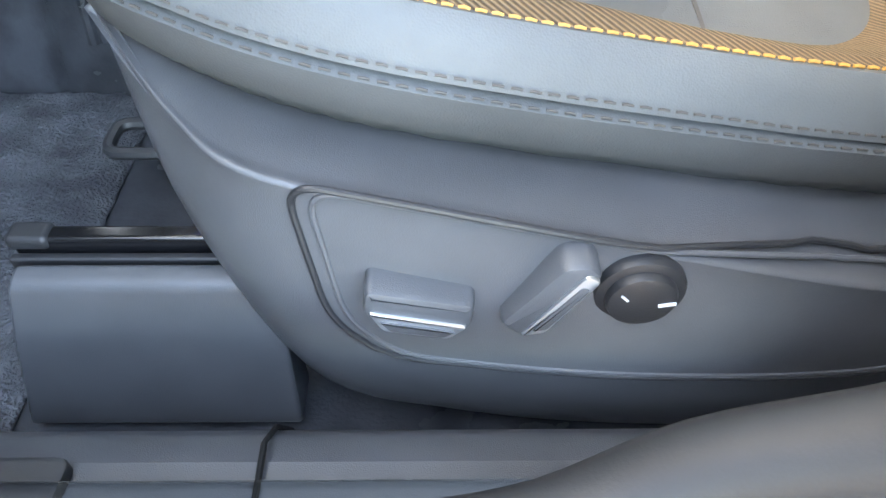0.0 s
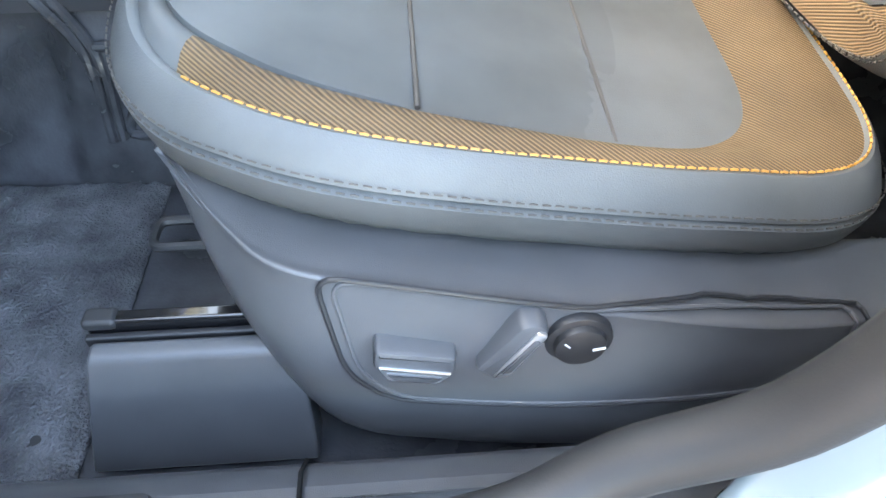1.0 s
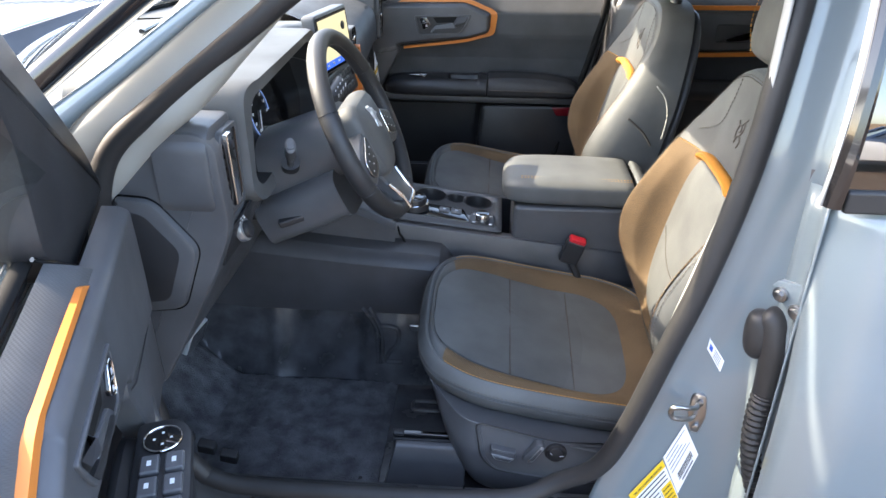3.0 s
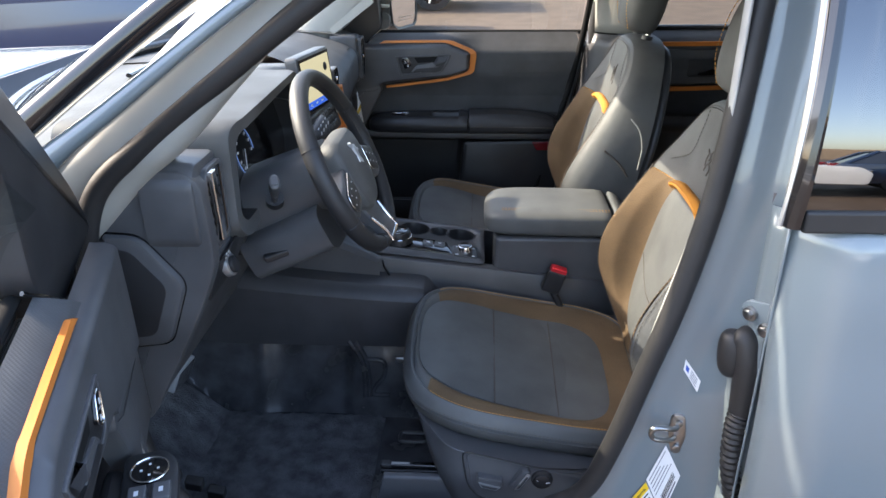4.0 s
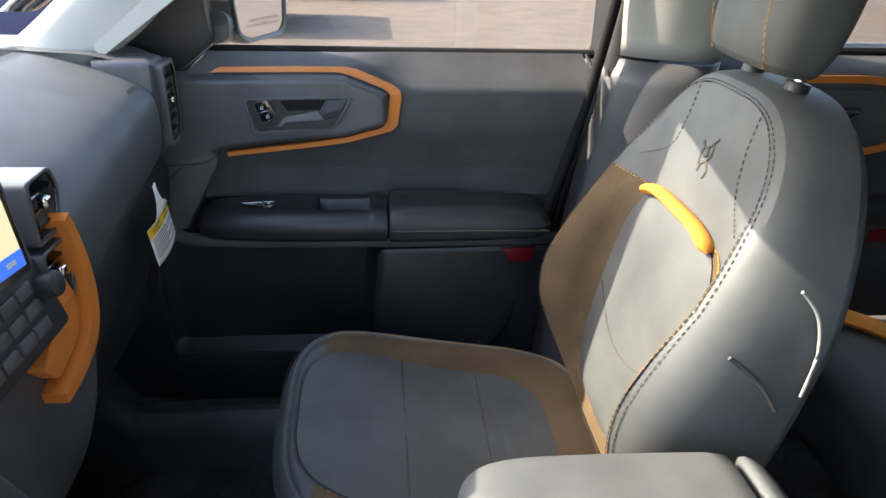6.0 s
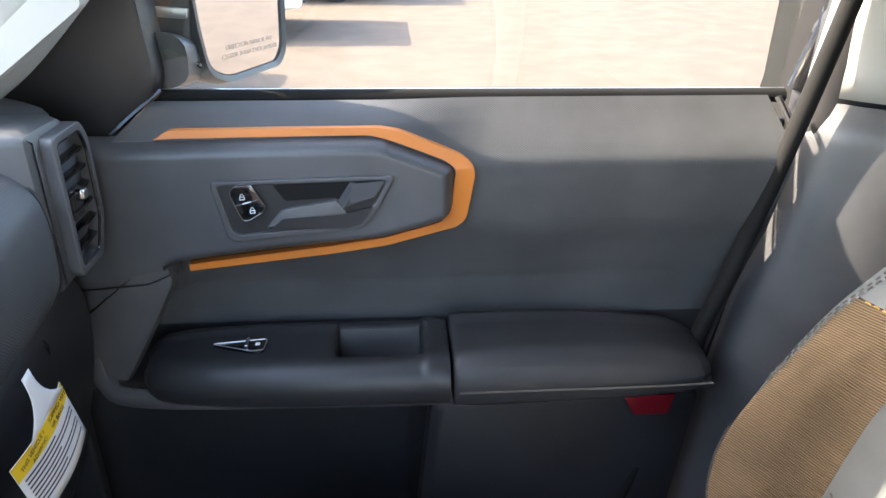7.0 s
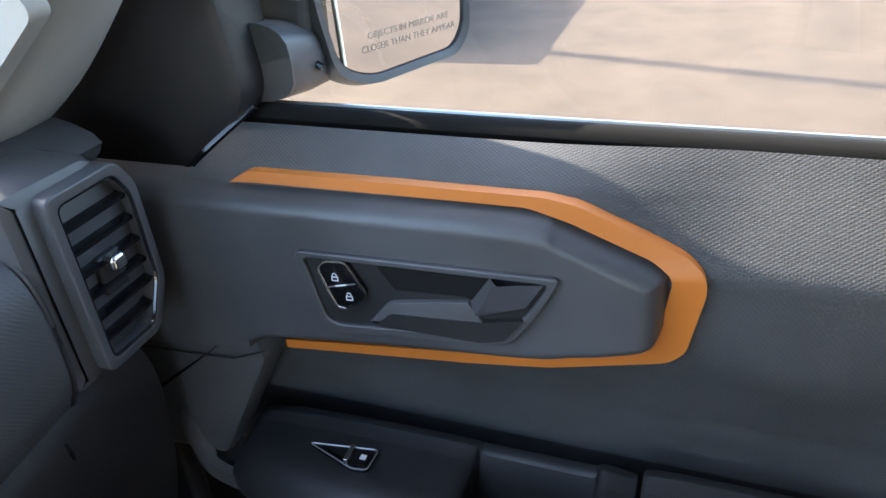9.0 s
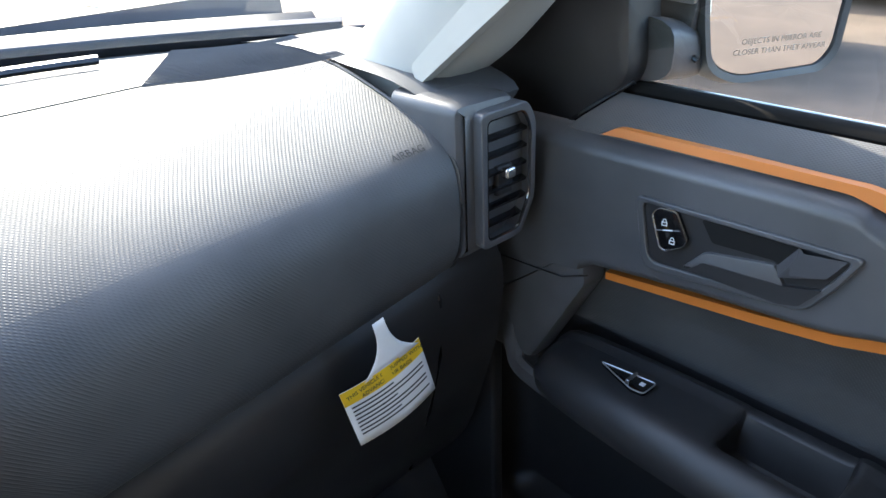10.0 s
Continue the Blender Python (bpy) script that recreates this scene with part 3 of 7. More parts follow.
def sector_rings(rings, seg, keep):
    """The faces between successive rings whose segment number passes keep."""
    bm = bmesh.new()
    rows = [[bm.verts.new(p) for p in r] for r in rings]
    for a, b in zip(rows, rows[1:]):
        for j in range(seg):
            if keep(j):
                bm.faces.new((a[j], a[(j + 1) % seg], b[(j + 1) % seg], b[j]))
    for v in [v for v in bm.verts if not v.link_faces]:
        bm.verts.remove(v)
    return bm


def make_seat(dx, dy, dz, name, label, lean):
    seat = thing(name, (0.2 + dx, -0.365 + dy, FLOOR_Z + dz * 0), label, "car seat", "front seats")
    yc, seg = -0.365 + dy, 96
    cx = 0.195 + dx

    # -- cushion: rings in plan round (cx, yc); the angle 0 points to the rear --
    def height(x, y):
        u = x - dx
        q = u - 0.03
        z = 0.713 + dz - 0.34 * q + 0.2 * q * q + 0.11 * (y - yc)
        z -= 0.5 * max(0.0, 0.045 - u) ** 1.35
        return z

    def lift(x):
        return 0.030 * max(0.0, min(1.0, (x - dx - 0.02) / 0.33))

    def ring_at(half_x0, half_x1, half_y, drop=0.0, e=0.5, raised=0.0):
        out = []
        for j in range(seg):
            t = 2 * math.pi * j / seg
            q = e if math.cos(t) > 0 else 0.56
            a, b = superell(t, 1, 1, q)
            hx = half_x1 if a > 0 else half_x0
            x, y = cx + hx * a, yc + half_y * b
            out.append(Vector((x, y, height(x, y) + raised * lift(x) - drop)))
        return out

    C0, C1 = ring_at(0.205, 0.190, 0.158), ring_at(0.206, 0.191, 0.159, 0.0035)
    ins = [[Vector((cx, yc, height(cx, yc))).lerp(p, k / 12) for p in C0] for k in range(1, 13)]
    for ring in ins:
        for p in ring:
            p.z = height(p.x, p.y) + 0.006 * max(0.0, 1 - ((p.x - cx) / 0.2) ** 2) * max(0.0, 1 - ((p.y - yc) / 0.15) ** 2)
            for sx in (0.152 + dx, 0.283 + dx):
                p.z -= 0.002 * math.exp(-((p.x - sx) / 0.004) ** 2)
    insert = part("seat_insert", loft([[Vector((cx, yc, height(cx, yc) + 0.006)) + Vector((1e-4 * math.cos(j), 1e-4 * math.sin(j), 0)) for j in range(seg)]] + ins + [C1], cap=False), INSERT, seat,
                  "slate grey padded seat insert with cross seams")
    for sx in (0.152 + dx, 0.283 + dx):
        q = 0.5 if sx > cx else 0.56
        half = 0.158 * max(0.05, 1 - abs((sx - cx) / 0.195) ** (2 / q)) ** (q / 2)
        line = [(sx, yc - half + 2 * half * i / 24, height(sx, yc - half + 2 * half * i / 24) + 0.0035 * max(0, 1 - ((i - 12) / 12) ** 2) + 0.0005) for i in range(25)]
        part("cross_seam", tube(line, 0.0019, 6), THREAD_DARK, insert)
    C2 = ring_at(0.216, 0.275, 0.203, -0.004, 0.36)
    mid = [[a.lerp(b, k / 4) for a, b in zip(C1, C2)] for k in range(5)]
    for k, ring in enumerate(mid):
        for p in ring:
            p.z = height(p.x, p.y) + lift(p.x) * k / 4 + (0.006 * math.sin(math.pi * k / 4) if 0 < k < 4 else (-0.0035 if k == 0 else -0.002))
    is_front = lambda j: abs((j + 0.5) / seg - 0.5) < 0.125
    part("fabric_bolster", sector_rings(mid, seg, lambda j: not is_front(j)), WEAVE, seat, "copper-brown woven bolster band")
    part("front_panel", sector_rings(mid, seg, is_front), INSERT, seat)
    C3 = ring_at(0.230, 0.285, 0.217, 0.006, 0.36, 1)
    C4 = ring_at(0.237, 0.290, 0.224, 0.022, 0.36, 1)
    C5 = ring_at(0.235, 0.288, 0.221, 0.048, 0.36, 1)
    C6 = ring_at(0.222, 0.280, 0.200, 0.092, 0.36, 1)
    outer = [mid[4], [a.lerp(b, 0.4) + Vector((0, 0, 0.008)) for a, b in zip(mid[4], C3)], C3, C4]
    part("leather_side", loft(outer, cap=False), LEATHER, seat, subsurf=1)
    lower = [[p + Vector((0, 0, -0.001)) for p in C4], [a.lerp(b, 0.1) + (a - Vector((cx, yc, a.z))).normalized() * 0.0035 for a, b in zip(C4, C5)], C5, C6]
    part("lower_band", loft(lower, cap=True), LEATHER, seat, subsurf=1)
    k0 = int(seg * (0.5 + 0.125)) + 1
    span = [(k0 + i) % seg for i in range(int(seg * 0.74))]
    out_stitch = [mid[4][j] + Vector((0, 0, 0.003)) + (mid[4][j] - Vector((cx, yc, mid[4][j].z))).normalized() * 0.003 for j in span]
    part("contrast_stitching", stitches(out_stitch, 0.0048, 0.0022, 0.0009), THREAD, seat, "amber contrast stitching")
    for off in (0.004, -0.004):
        row = [C4[j] + (C4[j] - Vector((cx, yc, C4[j].z))).normalized() * 0.0012 + Vector((0, 0, off)) for j in range(seg)]
        part("side_stitching", stitches(row + row[:1], 0.005, 0.003, 0.0006), THREAD_DARK, seat)
    part("base_frame", box((0.22 + dx, yc, 0.50), (0.34, 0.40, 0.12)), PLASTIC_DARK, seat, bevel=0.02)

    # -- backrest: w across, h up the back, n out of it --
    base, ang = Vector((0.470 + dx, yc, 0.705 + dz)), radians(lean)
    up, out = Vector((math.sin(ang), 0, math.cos(ang))), Vector((-math.cos(ang), 0, math.sin(ang)))
    at = lambda w, h, n: base + Vector((0, w, 0)) + up * h + out * n

    def puff(w, h):
        side = max(0.0, min(1.0, (abs(w) - 0.10) / 0.10)) ** 1.6
        low = 0.070 * math.exp(-((h - 0.14) / 0.16) ** 2) + 0.026
        return side * low * (1.0 if h < 0.38 else max(0.2, 1 - (h - 0.38) / 0.12))

    TAPER = 0.26
    def back_ring(hw, h0, h1, n, e=0.62, taper=0.0):
        hc, hh = (h0 + h1) / 2, (h1 - h0) / 2
        res = []
        for j in range(seg):
            a, b = superell(2 * math.pi * j / seg, 1, 1, e)
            h = hc + hh * b
            res.append((hw * a * (1 - taper * max(0.0, h - 0.30) / 0.25), h, n))
        return res

    def half_width(h, hw, h0, h1, e, taper=0.0):
        b = min(1.0, abs((h - (h0 + h1) / 2) / ((h1 - h0) / 2)))
        return hw * (1 - b ** (2 / e)) ** (e / 2) * (1 - taper * max(0.0, h - 0.30) / 0.25)

    IN = (0.150, -0.03, 0.340, 0.50)
    OUT = (0.206, -0.06, 0.515, 0.55)
    iw, ow = lambda h: half_width(h, *IN), lambda h: half_width(h, *OUT, TAPER)
    # insert
    def insert_shape(u, v):
        h = -0.03 + 0.370 * v
        w = iw(h) * (2 * u - 1)
        return at(w, h, 0.004 + 0.011 * (1 - (2 * u - 1) ** 4) * (1 - (2 * v - 1) ** 8) + 0.25 * puff(w, h))
    back_insert = part("back_insert", grid(insert_shape, 40, 44), INSERT, seat, "slate grey padded back insert")
    fold = [at(-0.143 + 0.286 * i / 20, 0.15 - 0.05 * math.cos(math.pi * (i - 10) / 20), 0.0155 - 0.009 * ((i - 10) / 10) ** 4 + 0.25 * puff(0.143 * (i - 10) / 10, 0.13)) for i in range(21)]
    part("back_seam", tube(fold, 0.0013, 6), THREAD_DARK, back_insert)
    for s in (-1, 1):
        def bolster(u, v, s=s):
            h = -0.058 + 0.393 * v
            a = iw(h) if h > -0.03 else 0.0
            w = a + (ow(h) - a) * u
            return at(s * w, h, puff(w, h) * (0.25 + 0.75 * min(1, u * 2)) + 0.002)
        part("back_bolster", grid(bolster, 14, 44), WEAVE, seat, "copper-brown woven back bolster")
        part("bolster_stitching", stitches([bolster(i / 12, 1.0) + out * 0.0015 for i in range(3, 13)], 0.005, 0.003, 0.0009), THREAD, seat)
    def upper_shape(u, v):
        h = 0.336 + 0.178 * v
        w = ow(h) * (2 * u - 1)
        return at(w, h, puff(abs(w), h) + 0.002)
    upper_panel = part("upper_back_panel", grid(upper_shape, 40, 22), LEATHER, seat)
    B1 = back_ring(*IN[:3], 0, IN[3])
    B2 = back_ring(*OUT[:3], 0, OUT[3], TAPER)
    edge = [at(w, h, puff(w, h) + 0.002) for w, h, _ in B2]
    B3 = back_ring(0.250, -0.07, 0.540, -0.028, 0.60, TAPER)
    B4 = back_ring(0.256, -0.07, 0.545, -0.085, 0.60, TAPER)
    B5 = back_ring(0.238, -0.06, 0.530, -0.112, 0.60, TAPER)
    ring3 = [at(w, h, n + 0.75 * puff(w, h)) for w, h, n in B3]
    ring4 = [at(w, h, n) for w, h, n in B4]
    between = [a.lerp(b, 0.5) + out * 0.010 for a, b in zip(edge, ring3)]
    side_shell = part("back_side", loft([edge, between, ring3, ring4], cap=False), LEATHER, seat, subsurf=1)
    part("back_shell", loft([ring4, [at(w, h, n) for w, h, n in B5]] + [[at(w * q, 0.26 + (h - 0.26) * q, n - 0.010) for w, h, n in B5] for q in (0.9, 0.5, 0.1)], cap=True), PLASTIC, seat, subsurf=1)
    part("back_stitching", stitches([p + out * 0.002 for p in edge], 0.006, 0.003, 0.0009), THREAD_DARK, seat)
    part("edge_stitching", stitches([a.lerp(b, 0.16) + out * 0.0045 for a, b in zip(edge, ring3)], 0.005, 0.004, 0.0008), THREAD_DARK, seat)
    for s in (-1, 1):
        yoke = [at(s * ow(0.372) * 0.86, 0.372, puff(ow(0.372) * 0.86, 0.372) + 0.0035), at(s * 0.105, 0.405, puff(0.105, 0.405) + 0.0035), at(s * 0.088, 0.455, puff(0.088, 0.455) + 0.0035), at(s * 0.086, 0.505, puff(0.086, 0.505) + 0.0030)]
        part("yoke_stitching", stitches(spline(yoke, 24), 0.005, 0.004, 0.0009), THREAD_DARK, seat)
    # the amber tab along the top of the insert
    arc = [j for j in range(int(seg * 0.155), int(seg * 0.36))]
    tab = [at(B1[j][0], B1[j][1] + 0.004, 0.012 + 0.25 * puff(*B1[j][:2])) for j in arc]
    part("amber_tab", tube(tab, lambda u: 0.0135 * (min(1, 10 * u, 10 * (1 - u)) ** 0.5 + 0.05), 10, flat=0.6, up=tuple(out)), TAB, seat, "amber fabric tab along the insert's top")
    # embossed emblem: a plain low relief
    for line in ([(-0.018, 0.452), (-0.010, 0.445), (0.000, 0.436), (0.010, 0.434), (0.018, 0.440)], [(-0.010, 0.445), (-0.014, 0.430), (-0.006, 0.418), (0.004, 0.412), (0.008, 0.400)],
                 [(0.010, 0.434), (0.014, 0.420), (0.010, 0.408)], [(-0.006, 0.418), (-0.016, 0.408), (-0.012, 0.396)], [(0.000, 0.436), (-0.004, 0.426), (0.004, 0.422)]):
        part("emblem_relief", tube(spline([at(w, h, puff(abs(w), h) + 0.002) for w, h in line], 12), 0.0022, 6), THREAD_DARK, upper_panel)
    # flap slit on the inboard side of the backrest
    slit = spline([at(-0.262, 0.21, -0.055), at(-0.259, 0.235, -0.03), at(-0.253, 0.25, -0.005), at(-0.248, 0.262, 0.02)], 12)
    part("side_flap", tube(slit, 0.003, 6), THREAD_DARK, seat)
    part("side_piping", tube(spline([at(-0.263, 0.235, -0.075), at(-0.261, 0.29, -0.07), at(-0.259, 0.335, -0.05), at(-0.255, 0.36, -0.02)], 14), 0.002, 6), PILLAR_CLOTH, seat)

    # -- headrest --
    top = at(0, 0.565, -0.045)
    rings = []
    for k, (h, hw, nf, nb) in enumerate([(0.045, 0.068, 0.030, -0.020), (0.05, 0.092, 0.052, -0.032), (0.09, 0.102, 0.062, -0.045), (0.15, 0.105, 0.064, -0.046), (0.20, 0.103, 0.058, -0.042), (0.235, 0.095, 0.045, -0.036), (0.25, 0.075, 0.025, -0.030)]):
        ring = []
        for j in range(32):
            a, b = superell(2 * math.pi * j / 32, 1, 1, 0.6)
            n = nf * b if b > 0 else -nb * b
            ring.append(top + Vector((0, hw * a, 0)) + up * (h - 0.06) + out * (n + 0.02))
        rings.append(ring)
    # darker insert material here stands in for shade on the headrest
    head = part("headrest", loft(rings), INSERT, seat, "padded slate headrest", subsurf=2)
    for s in (-1, 1):
        part("headrest_post", tube([top + Vector((0, 0.055 * s, 0)) + up * -0.05, top + Vector((0, 0.055 * s, 0)) + up * 0.06], 0.007, 12), CHROME, head)
        part("post_collar", disc(top + Vector((0, 0.055 * s, 0)) + up * -0.028, tuple(up), 0.015, 0.012, 20), PLASTIC_DARK, seat)
        line = [p + Vector((0, 0.0, 0)) for p in spline([top + Vector((0, 0.070 * s, 0)) + up * (h - 0.06) + out * (n + 0.021) for h, n in ((0.05, 0.040), (0.10, 0.060), (0.15, 0.063), (0.20, 0.056), (0.24, 0.034))], 20)]
        part("headrest_stitching", stitches(line, 0.006, 0.003, 0.0010), THREAD, head)
    return seat


driver_seat = make_seat(0.0, 0.0, 0.0, "driver_seat", "slate leather driver's seat with copper woven bolsters and amber stitching", 12)
passenger_seat = make_seat(-0.062, 0.74, 0.02, "passenger_seat", "slate leather passenger seat with copper woven bolsters", 12)

# -- the driver's seat: side shield with its controls, rails --
shield_place = lambda a, b, d: (a, -0.60 - d, b)
def shield_rings():
    top = [(-0.008, 0.645), (0.03, 0.630), (0.08, 0.612), (0.16, 0.596), (0.26, 0.580), (0.38, 0.562), (0.50, 0.555)]
    ridge = [(-0.004, 0.648), (0.035, 0.624), (0.075, 0.613), (0.16, 0.597), (0.26, 0.573), (0.38, 0.543), (0.50, 0.520)]
    mid_ = [(-0.002, 0.630), (0.030, 0.575), (0.075, 0.540), (0.16, 0.530), (0.26, 0.510), (0.38, 0.490), (0.50, 0.49)]
    low = [(0.004, 0.610), (0.035, 0.530), (0.085, 0.458), (0.16, 0.440), (0.26, 0.425), (0.38, 0.412), (0.50, 0.42)]
    bot = [(0.008, 0.605), (0.045, 0.510), (0.10, 0.440), (0.17, 0.422), (0.26, 0.408), (0.38, 0.398), (0.50, 0.41)]
    ys = {"top": (-0.525, -0.540, -0.548, -0.552, -0.554, -0.556, -0.556), "ridge": (-0.538, -0.585, -0.615, -0.622, -0.625, -0.62, -0.60), "mid": (-0.538, -0.590, -0.622, -0.632, -0.634, -0.625, -0.60),
          "low": (-0.536, -0.580, -0.612, -0.622, -0.624, -0.615, -0.60), "bot": (-0.53, -0.565, -0.590, -0.600, -0.60, -0.60, -0.58)}
    rows = []
    for pts, y in ((top, ys["top"]), (ridge, ys["ridge"]), (mid_, ys["mid"]), (low, ys["low"]), (bot, ys["bot"])):
        rows.append(spline([(p[0], q, p[1]) for p, q in zip(pts, y)], 36))
    def between_rows(a, b, t):
        return [p.lerp(q, t) for p, q in zip(a, b)]
    t, r, m, lo, b = rows
    return [t, between_rows(t, r, 0.5), between_rows(t, r, 0.86), r, between_rows(r, m, 0.16), m, lo, b]


rows = shield_rings()
cols = [spline([r[i] for r in rows], 43) for i in range(36)]
bm = bmesh.new()
vs = [[bm.verts.new(p) for p in c] for c in cols]
for a, b in zip(vs, vs[1:]):
    for j in range(42):
        bm.faces.new((a[j], a[j + 1], b[j + 1], b[j]))
side_shield = part("side_shield", bm, PLASTIC, driver_seat, "charcoal plastic side shield", solid=0.004)


fine_rows = [spline([c[k] for c in cols], 160) for k in range(43)]
fine_cols = [spline([r[i] for r in fine_rows], 85) for i in range(160)]


def on_shield(x, z):
    """The shield's depth at (x, z)."""
    near = [(round(max(0.0, math.hypot(p.x - x, p.z - z) - 0.0035), 3), p.y) for c in fine_cols for p in c]
    return min(near)[1]


groove = rounded([(0.087, 0.614), (0.20, 0.590), (0.36, 0.556), (0.45, 0.538), (0.45, 0.474), (0.34, 0.481), (0.243, 0.490), (0.126, 0.502), (0.100, 0.532)], [0.02, 0.05, 0.05, 0.01, 0.01, 0.05, 0.05, 0.03, 0.03], 8)
part("panel_groove", tube([(p.x, on_shield(p.x, p.y) - 0.0005, p.y) for p in groove], 0.0017, 8, closed=True, up=(0, 1, 0)), PLASTIC_DARK, side_shield)
inner = [Vector((0.26, 0.545)) + (p - Vector((0.26, 0.545))) * 0.95 for p in groove]
part("panel_bead", tube([(p.x, on_shield(p.x, p.y) + 0.0002, p.y) for p in inner], 0.0016, 8, closed=True, up=(0, 1, 0)), PLASTIC, side_shield)


def switch(name, outline, centre, label, turn=0.0):
    c, s = math.cos(radians(turn)), math.sin(radians(turn))
    y0 = on_shield(*centre)
    pl = lambda a, b, d: (centre[0] + a * c - b * s, y0 - d, centre[1] + a * s + b * c)
    body = part(name, prism(outline, pl, -0.006, 0.012, 0.004), PLASTIC, driver_seat, label)
    return body, pl


fore, pl = switch("slide_switch", rounded([(-0.026, 0.013), (0.024, 0.013), (0.026, -0.004), (0.018, -0.013), (-0.016, -0.013), (-0.025, -0.002)], 0.004), (0.142, 0.551), "charcoal seat slide switch with a bright edge", -12)
part("bright_edge", prism(rounded([(-0.023, 0.001), (0.024, 0.000), (0.017, -0.011), (-0.014, -0.011)], 0.003), pl, 0.010, 0.0135, 0.0015), SILVER, fore)
part("pad", prism(rounded([(-0.017, -0.003), (0.019, -0.0035), (0.014, -0.009), (-0.011, -0.009)], 0.002), pl, 0.012, 0.0145, 0.001), PLASTIC, fore)
rec, pl = switch("recline_switch", rounded([(-0.026, 0.009), (0.020, 0.012), (0.028, 0.004), (0.026, -0.006), (-0.016, -0.013), (-0.027, -0.006)], 0.004), (0.202, 0.560), "charcoal recline switch with a bright edge", 52)
part("bright_edge", prism(rounded([(-0.025, -0.003), (0.024, 0.003), (0.025, -0.005), (-0.016, -0.011)], 0.003), pl, 0.010, 0.0135, 0.0015), SILVER, rec)
part("pad", prism(rounded([(-0.018, -0.004), (0.018, 0.000), (0.019, -0.004), (-0.013, -0.0085)], 0.002), pl, 0.012, 0.0145, 0.001), PLASTIC, rec)
ly = on_shield(0.244, 0.555)
lum = part("lumbar_knob", disc((0.244, ly + 0.004, 0.555), (0, -1, 0), 0.0215, 0.007, 40, 0.003), PLASTIC_DARK, driver_seat, "black round lumbar switch")
part("knob_face", disc((0.244, ly - 0.002, 0.555), (0, -1, 0), 0.0165, 0.006, 40, 0.003), PLASTIC_DARK, lum)
part("knob_mark", box((0.255, ly - 0.0083, 0.555), (0.008, 0.0006, 0.0018), Euler((0, -0.2, 0)).to_matrix().to_4x4()), WHITE_MARK, lum, smooth=False)
part("knob_mark", box((0.235, ly - 0.0083, 0.5595), (0.005, 0.0006, 0.001), Euler((0, 0.8, 0)).to_matrix().to_4x4()), WHITE_MARK, lum, smooth=False)

seat_rail = thing("seat_rail", (0.0, -0.57, FLOOR_Z), "charcoal rail cover with steel seat slide beside the mat", "seat rail")
cover = rounded([(-0.616, 0.408), (-0.606, 0.490), (-0.598, 0.522), (-0.583, 0.525), (-0.580, 0.408)], 0.006)
part("rail_cover", loft([[(x + (0.24 * (p.y - 0.41) if x < -0.05 else 0.0), p.x, p.y) for p in cover] for x in (-0.100, -0.094, 0.0, 0.062, 0.068)]), PLASTIC, seat_rail, bevel=0.003)
part("slide", box((0.055, -0.566, 0.522), (0.27, 0.012, 0.016)), GLOSS_BLACK, seat_rail, bevel=0.003)
part("slide_channel", box((0.055, -0.5765, 0.517), (0.27, 0.006, 0.010)), PLASTIC_DARK, seat_rail, bevel=0.002)
part("slide_cap", box((-0.070, -0.566, 0.527), (0.024, 0.016, 0.010)), PLASTIC_DARK, seat_rail, bevel=0.004)
part("release_bracket", tube(rounded([(-0.05, -0.50, 0.530), (0.01, -0.50, 0.530), (0.01, -0.47, 0.530), (-0.05, -0.47, 0.530)], 0.01), 0.004, 8, closed=True), PLASTIC_DARK, seat_rail)
inner_rail = thing("inner_seat_rail", (0.0, -0.17, FLOOR_Z), "steel inner seat rail", "seat rail")
part("inner_slide", box((0.08, -0.205, 0.535), (0.34, 0.03, 0.04)), STEEL, inner_rail, bevel=0.004)

# belt buckle
buckle = thing("belt_buckle", (0.31, -0.15, 0.66), "red and black seat-belt buckle on a dark stalk", "belt buckle")
bq = Matrix.Translation((0.298, -0.155, 0.745)) @ Euler((radians(6), radians(18), 0)).to_matrix().to_4x4()
part("buckle_body", box(tuple(bq.translation), (0.046, 0.026, 0.062), bq.to_3x3().to_4x4()), PLASTIC_DARK, buckle, bevel=0.006)
part("red_button", box(tuple(bq @ Vector((0, 0, 0.033))), (0.040, 0.022, 0.014), bq.to_3x3().to_4x4()), RED, buckle, bevel=0.004)
part("stalk", tube([bq @ Vector((0, 0, -0.02)), (0.325, -0.16, 0.66), (0.345, -0.165, 0.58)], 0.009, 10), PLASTIC_DARK, buckle)

# rear bench
bench = thing("rear_bench", (1.2, 0.0, FLOOR_Z), "dark rear bench seat with an amber strap edge", "rear seat")
part("bench_cushion", box((1.17, 0.0, 0.66), (0.74, 1.20, 0.20)), LEATHER, bench, bevel=0.05)
part("bench_back", box((1.55, 0.0, 0.95), (0.16, 1.22, 0.62), Euler((0, radians(18), 0)).to_matrix().to_4x4()), LEATHER, bench, bevel=0.05)
part("strap_edge", tube(spline([(0.785, 0.545, 0.762), (0.86, 0.555, 0.776), (0.93, 0.51, 0.776), (1.0, 0.42, 0.768)], 20), 0.013, 8, flat=1.6), TAB, bench, "amber strap edge")

# ---- dashboard ----
dash = thing("dashboard", (-0.5, 0.0, 0.70), "charcoal dashboard with textured sunlit top pad", "dashboard")


